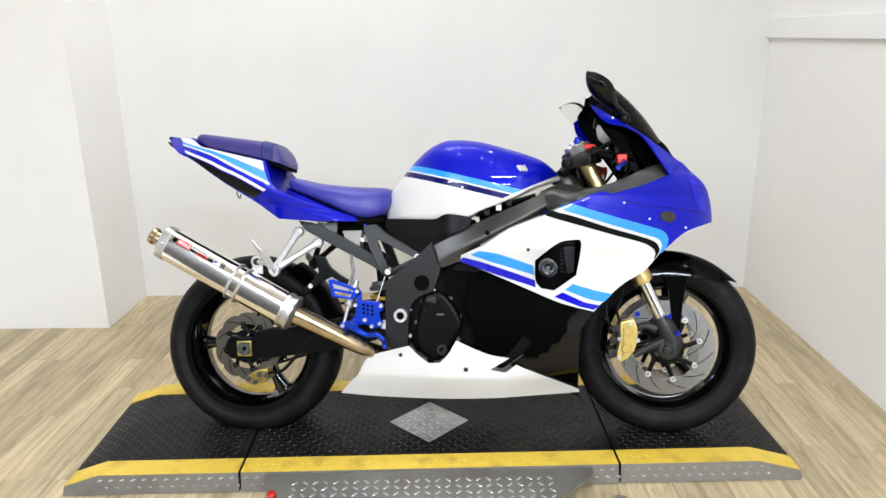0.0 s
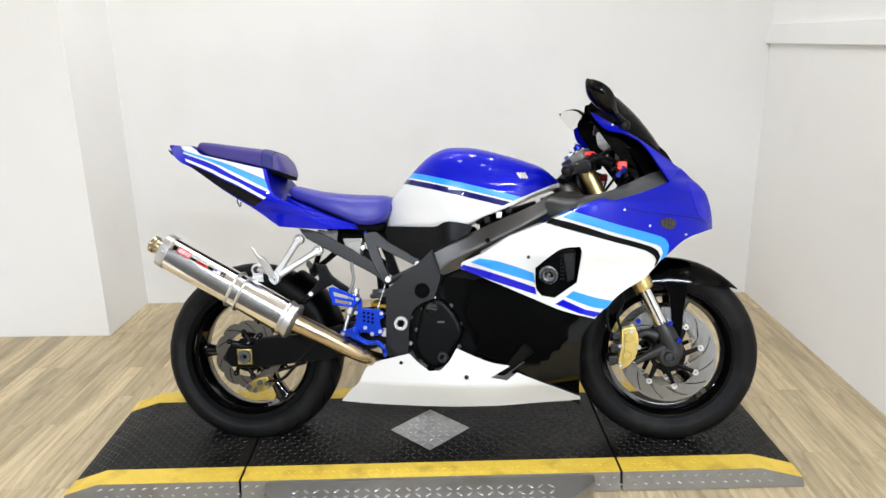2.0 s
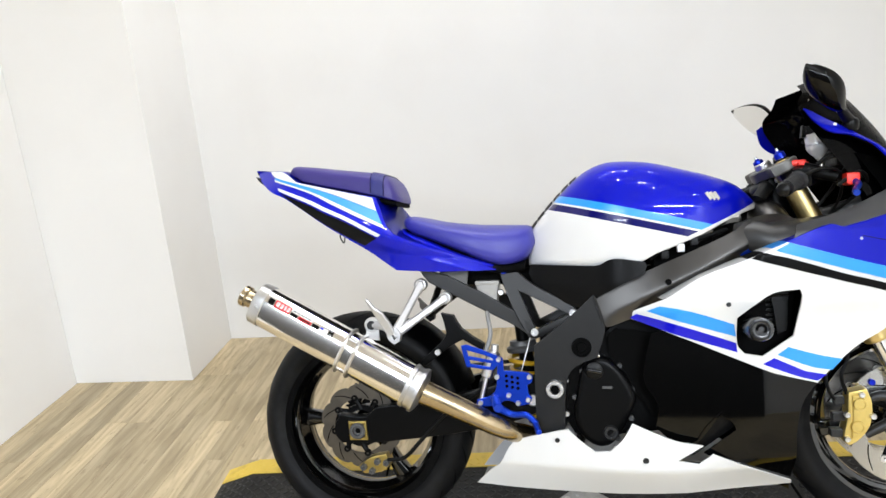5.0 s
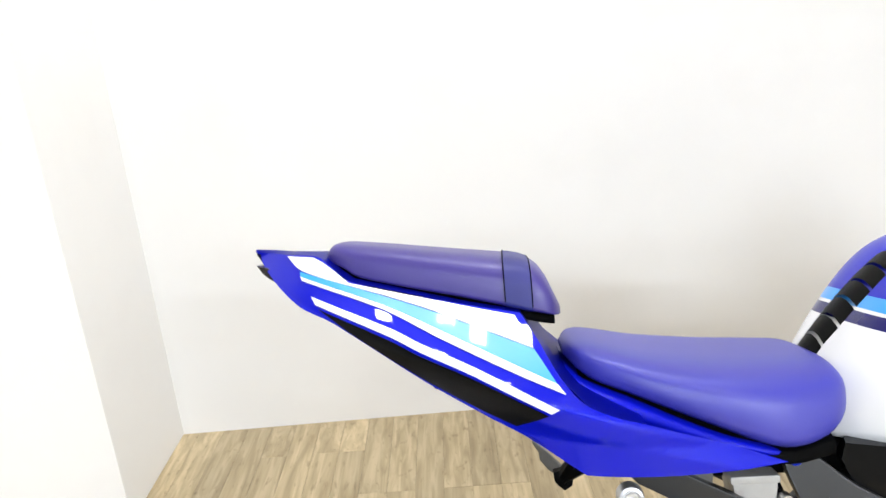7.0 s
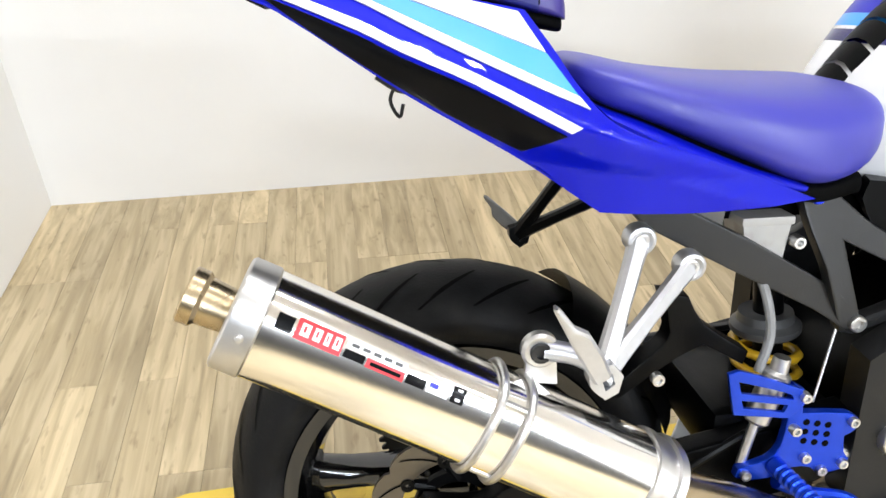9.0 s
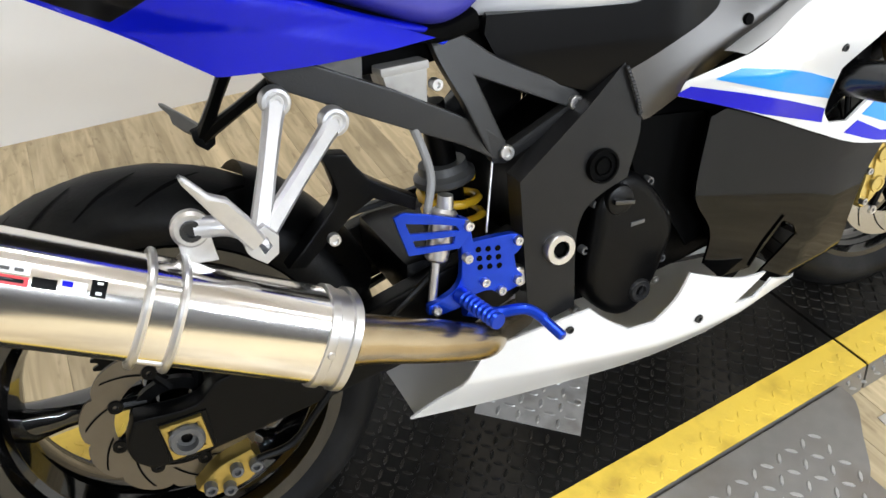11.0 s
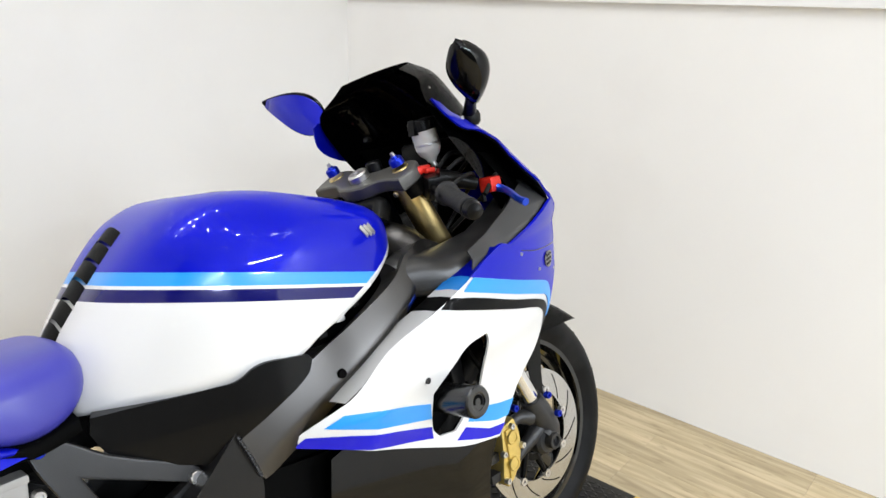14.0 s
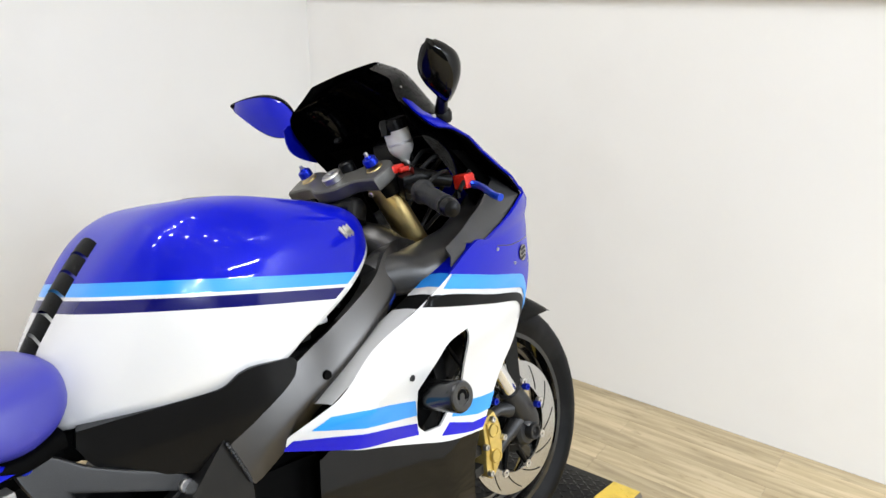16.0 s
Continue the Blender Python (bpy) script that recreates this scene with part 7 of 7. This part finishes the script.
can_patch("label_field", 0.153, 0.205, 61, 71, M_LABELR, 0.0018, lab, "red field")
can_patch("label_bar", 0.158, 0.2, 64, 68, M_BLACKDEC, 0.0024, lab)
can_patch("label_field", 0.208, 0.235, 59, 70, M_BLACKDEC, 0.0018, lab, "black field")
can_patch("label_field", 0.238, 0.268, 57, 70, M_WHITEDEC, 0.0018, lab, "pale field")
can_patch("label_bar", 0.240, 0.252, 58, 64, M_BLUEDEC, 0.0024, lab)
can_patch("label_field", 0.272, 0.29, 51, 70, M_BLACKDEC, 0.0018, lab, "black end field")
for t0 in (53.5, 64.5):
    can_patch("label_bar", 0.278, 0.285, t0, t0 + 3, M_WHITEDEC, 0.0024, lab)
# link pipe
part("link_pipe", tube([Q + AX * 0.028, Vector((0.25, -0.232, 0.416)), Vector((0.33, -0.212, 0.372)), Vector((0.405, -0.18, 0.327)), Vector((0.45, -0.125, 0.30)), Vector((0.53, -0.05, 0.26))], [0.032, 0.0295, 0.028, 0.0255, 0.025, 0.025], 24), M_PIPE, can, "heat-tinted tan exhaust pipe")

# ---- pegs ----
def pillion_peg(s):
    m = M_CAST if s < 0 else M_PLASTIC
    foot = Vector((0.140, 0.236 * s, 0.580))
    arm = bmesh.new()
    for ax, ay, az in ((0.199, 0.160, 0.701), (0.261, 0.152, 0.664)):
        top = Vector((ax, ay * s, az))
        # a flat-sided forked arm, wider where it meets the eye
        d = (foot - top).normalized()
        w = Vector((0, s, 0)).cross(d).normalized()
        t = d.cross(w).normalized()
        rings = []
        for f, hw, ht in ((0.0, 0.013, 0.008), (0.15, 0.0105, 0.008), (0.5, 0.0095, 0.008), (0.85, 0.011, 0.009), (1.02, 0.013, 0.011)):
            c = top.lerp(foot, f)
            rings.append([c + w * (hw * cx) + t * (ht * cy) for cx, cy in ((-1, -0.5), (-0.6, -1), (0.6, -1), (1, -0.5), (1, 0.5), (0.6, 1), (-0.6, 1), (-1, 0.5))])
        loft(rings, arm)
        lathe([(0.006, 0.006), (0.012, 0.0105), (0.0155, 0.009), (0.017, 0.005), (0.017, -0.01), (0.006, -0.01)], Matrix.Translation(top) @ pose(0, 0, 0, 90 if s < 0 else -90), 24, arm, closed=True)
    hang_ob = part("passenger_peg", arm, m, bike, "silver cast passenger peg bracket" if s < 0 else "black passenger peg bracket", 40)
    own = prism([(0.124, 0.592), (0.148, 0.600), (0.160, 0.585), (0.156, 0.566), (0.142, 0.558), (0.126, 0.574)], 0.236 * s - 0.011, 0.236 * s + 0.011, 0.004, holes=[[(0.136, 0.586), (0.148, 0.588), (0.151, 0.576), (0.142, 0.569)]])
    part("peg_knuckle", own, m, hang_ob)
    # the folded foot peg: a flat tapered blade with a raised edge
    a, b = Vector((0.138, 0.245 * s, 0.585)), (Vector((0.085, -0.272, 0.680)) if s < 0 else Vector((0.089, 0.284, 0.630)))
    d = (b - a).normalized()
    w = d.cross(Vector((0, s, 0))).normalized()
    t = w.cross(d).normalized()
    rings = []
    for f, w0, w1, ht in ((0.0, -0.011, 0.009, 0.007), (0.25, -0.011, 0.012, 0.007), (0.55, -0.010, 0.011, 0.0065), (0.7, -0.009, 0.002, 0.006), (0.95, -0.008, -0.001, 0.005), (1.0, -0.006, -0.003, 0.004)):
        c = a.lerp(b, f)
        rings.append([c + w * x + t * y for x, y in ((w0, -ht * 0.6), (w0 + 0.003, -ht), (w1 - 0.003, -ht), (w1, -ht * 0.6), (w1, ht * 0.6), (w1 - 0.003, ht), (w0 + 0.003, ht), (w0, ht * 0.6))])
    part("foot_peg", loft(rings), M_CAST if s < 0 else M_YOKE, hang_ob, "folded silver foot peg", 40)
    if s < 0:
        part("hanger_arm", tube([(0.145, -0.232, 0.583), (0.115, -0.228, 0.602), (0.085, -0.218, 0.606)], [0.010, 0.0105, 0.012], 12), M_CAST, hang_ob, "silver arm that holds the silencer")
    for ax, ay, az in ((0.199, 0.160, 0.701), (0.261, 0.152, 0.664)):
        part("bolt", bolt_head(ax, ay * s + 0.004 * s, az, 0.0085, 0.005, None, s), M_ALU, hang_ob)


pillion_peg(-1)
pillion_peg(1)


def rearset(s):
    y = 0.168 * s
    m = M_ANO
    plate = prism([(0.393, 0.515), (0.406, 0.507), (0.408, 0.475), (0.466, 0.470), (0.480, 0.462), (0.478, 0.446), (0.466, 0.438), (0.469, 0.415), (0.477, 0.405), (0.470, 0.390), (0.440, 0.384), (0.428, 0.396), (0.405, 0.398), (0.392, 0.388), (0.35, 0.384), (0.334, 0.39), (0.336, 0.402), (0.372, 0.412), (0.386, 0.43), (0.39, 0.47)], y - 0.006, y + 0.006, 0.002, samples=2, corner=50)
    rs = part("rearset", plate, m, bike, "blue anodised adjustable rearset", 30)
    for i in range(3):
        for j in range(3):
            part("adjuster_hole", lathe([(0, 0.0005), (0.0042, 0.0005), (0.0045, -0.002)], at_side(0.414 + 0.014 * i, y - 0.006, 0.436 + 0.013 * j - 0.003 * i), 12), M_DARK, rs)
    guard = prism([(0.302, 0.543), (0.317, 0.546), (0.393, 0.517), (0.400, 0.498), (0.382, 0.479), (0.314, 0.489), (0.307, 0.519)], y + 0.018 * s - 0.003, y + 0.018 * s + 0.003, 0.0015, samples=3, holes=[[(0.316, 0.532), (0.38, 0.511), (0.384, 0.504), (0.320, 0.517)], [(0.322, 0.507), (0.378, 0.497), (0.374, 0.488), (0.325, 0.497)]])
    part("heel_guard", guard, m, rs, "blue heel guard with slots")
    for bx, bz in ((0.397, 0.507), (0.391, 0.463), (0.472, 0.459), (0.467, 0.401), (0.441, 0.393), (0.418, 0.413), (0.345, 0.394)):
        part("bolt", bolt_head(bx, y + 0.007 * s + (0.014 * s if bx < 0.4 and bz > 0.45 else 0), bz, 0.0065, 0.006, None, s), M_ALU, rs)
    peg_a, peg_b = Vector((0.381, y + 0.006 * s, 0.405)), Vector((0.398, y + 0.085 * s, 0.397))
    prof = [(0, 0), (0.011, 0), (0.0115, 0.01)]
    for k in range(7):
        prof += [(0.0115, 0.014 + 0.009 * k), (0.0092, 0.016 + 0.009 * k), (0.0092, 0.019 + 0.009 * k), (0.0115, 0.021 + 0.009 * k)]
    prof += [(0.0105, 0.079), (0, 0.079)]
    part("foot_peg", lathe(prof, axis_to(peg_a, peg_b), 20), m, rs, "knurled blue foot peg")
    part("brake_pedal", tube([(0.385, y + 0.01 * s, 0.385), (0.424, y + 0.014 * s, 0.366), (0.463, y + 0.03 * s, 0.367), (0.487, y + 0.04 * s, 0.348)], [0.011, 0.0085, 0.008, 0.008], 10), m, rs, "blue foot lever")
    part("pedal_tip", rod((0.482, y + 0.03 * s, 0.352), (0.494, y + 0.075 * s, 0.335), 0.0075, None, 14, bevel=0.002), m, rs)


rearset(-1)
cyl = rod((0.383, -0.152, 0.522), (0.360, -0.156, 0.455), 0.0175, 0.0155, 20, bevel=0.004)
mc = part("rear_master_cylinder", cyl, M_ALU, bike, "bare alloy rear brake cylinder")
part("pushrod", rod((0.360, -0.156, 0.455), (0.345, -0.16, 0.394), 0.006), M_ALU, mc)
part("fitting", rod((0.383, -0.152, 0.522), (0.386, -0.152, 0.54), 0.011, 0.01, 12), M_ALU, mc)
part("round_nut", lathe([(0, 0.006), (0.012, 0.006), (0.015, 0.003), (0.015, -0.01)], at_side(0.478, -0.158, 0.395), 20), M_ALU, bike, "bright round plug")
# side stand on the far side
own = tube([(0.6, 0.12, 0.24), (0.58, 0.2, 0.14), (0.565, 0.275, 0.08)], [0.014, 0.013, 0.013], 12)
ss = part("side_stand", own, M_ENGINE, bike, "black side stand under the machine")
part("stand_foot", box(0.535, 0.595, 0.26, 0.31, 0.072, 0.084, 0.004), M_ENGINE, ss)

# ---- floor planks ----
PW, PL_ = 0.086, 0.9
proto = box(-PW / 2 + 0.0003, PW / 2 - 0.0003, -PL_ / 2 + 0.0003, PL_ / 2 - 0.0003, -0.003, 0.0, 0.0005, segs=1)
full = bpy.data.meshes.new("plank")
proto.to_mesh(full)
proto.free()
full.materials.append(M_PLANK)
rng = random.Random(5)
n_cols = int((WU1 - COL_U) / PW) + 1
for i in range(n_cols):
    u = COL_U + (i + 0.5) * PW
    wide = min(PW, WU1 - (u - PW / 2))
    if wide < 0.01:
        continue
    u -= (PW - wide) / 2
    v = WV1 - rng.random() * PL_
    start = WV1
    cut = rng.choice([0.3, 0.55, 0.8, 1.0])
    length = PL_ * cut
    while start > -4.9:
        end = max(-5.0, start - length)
        mid, ln = (start + end) / 2, start - end
        ob = new("plank", full)
        ob.parent = sub
        ob.matrix_basis = pose(u, mid, FLOOR_Z) @ Matrix.Diagonal((wide / PW, ln / PL_, 1, 1))
        start, length = end, PL_
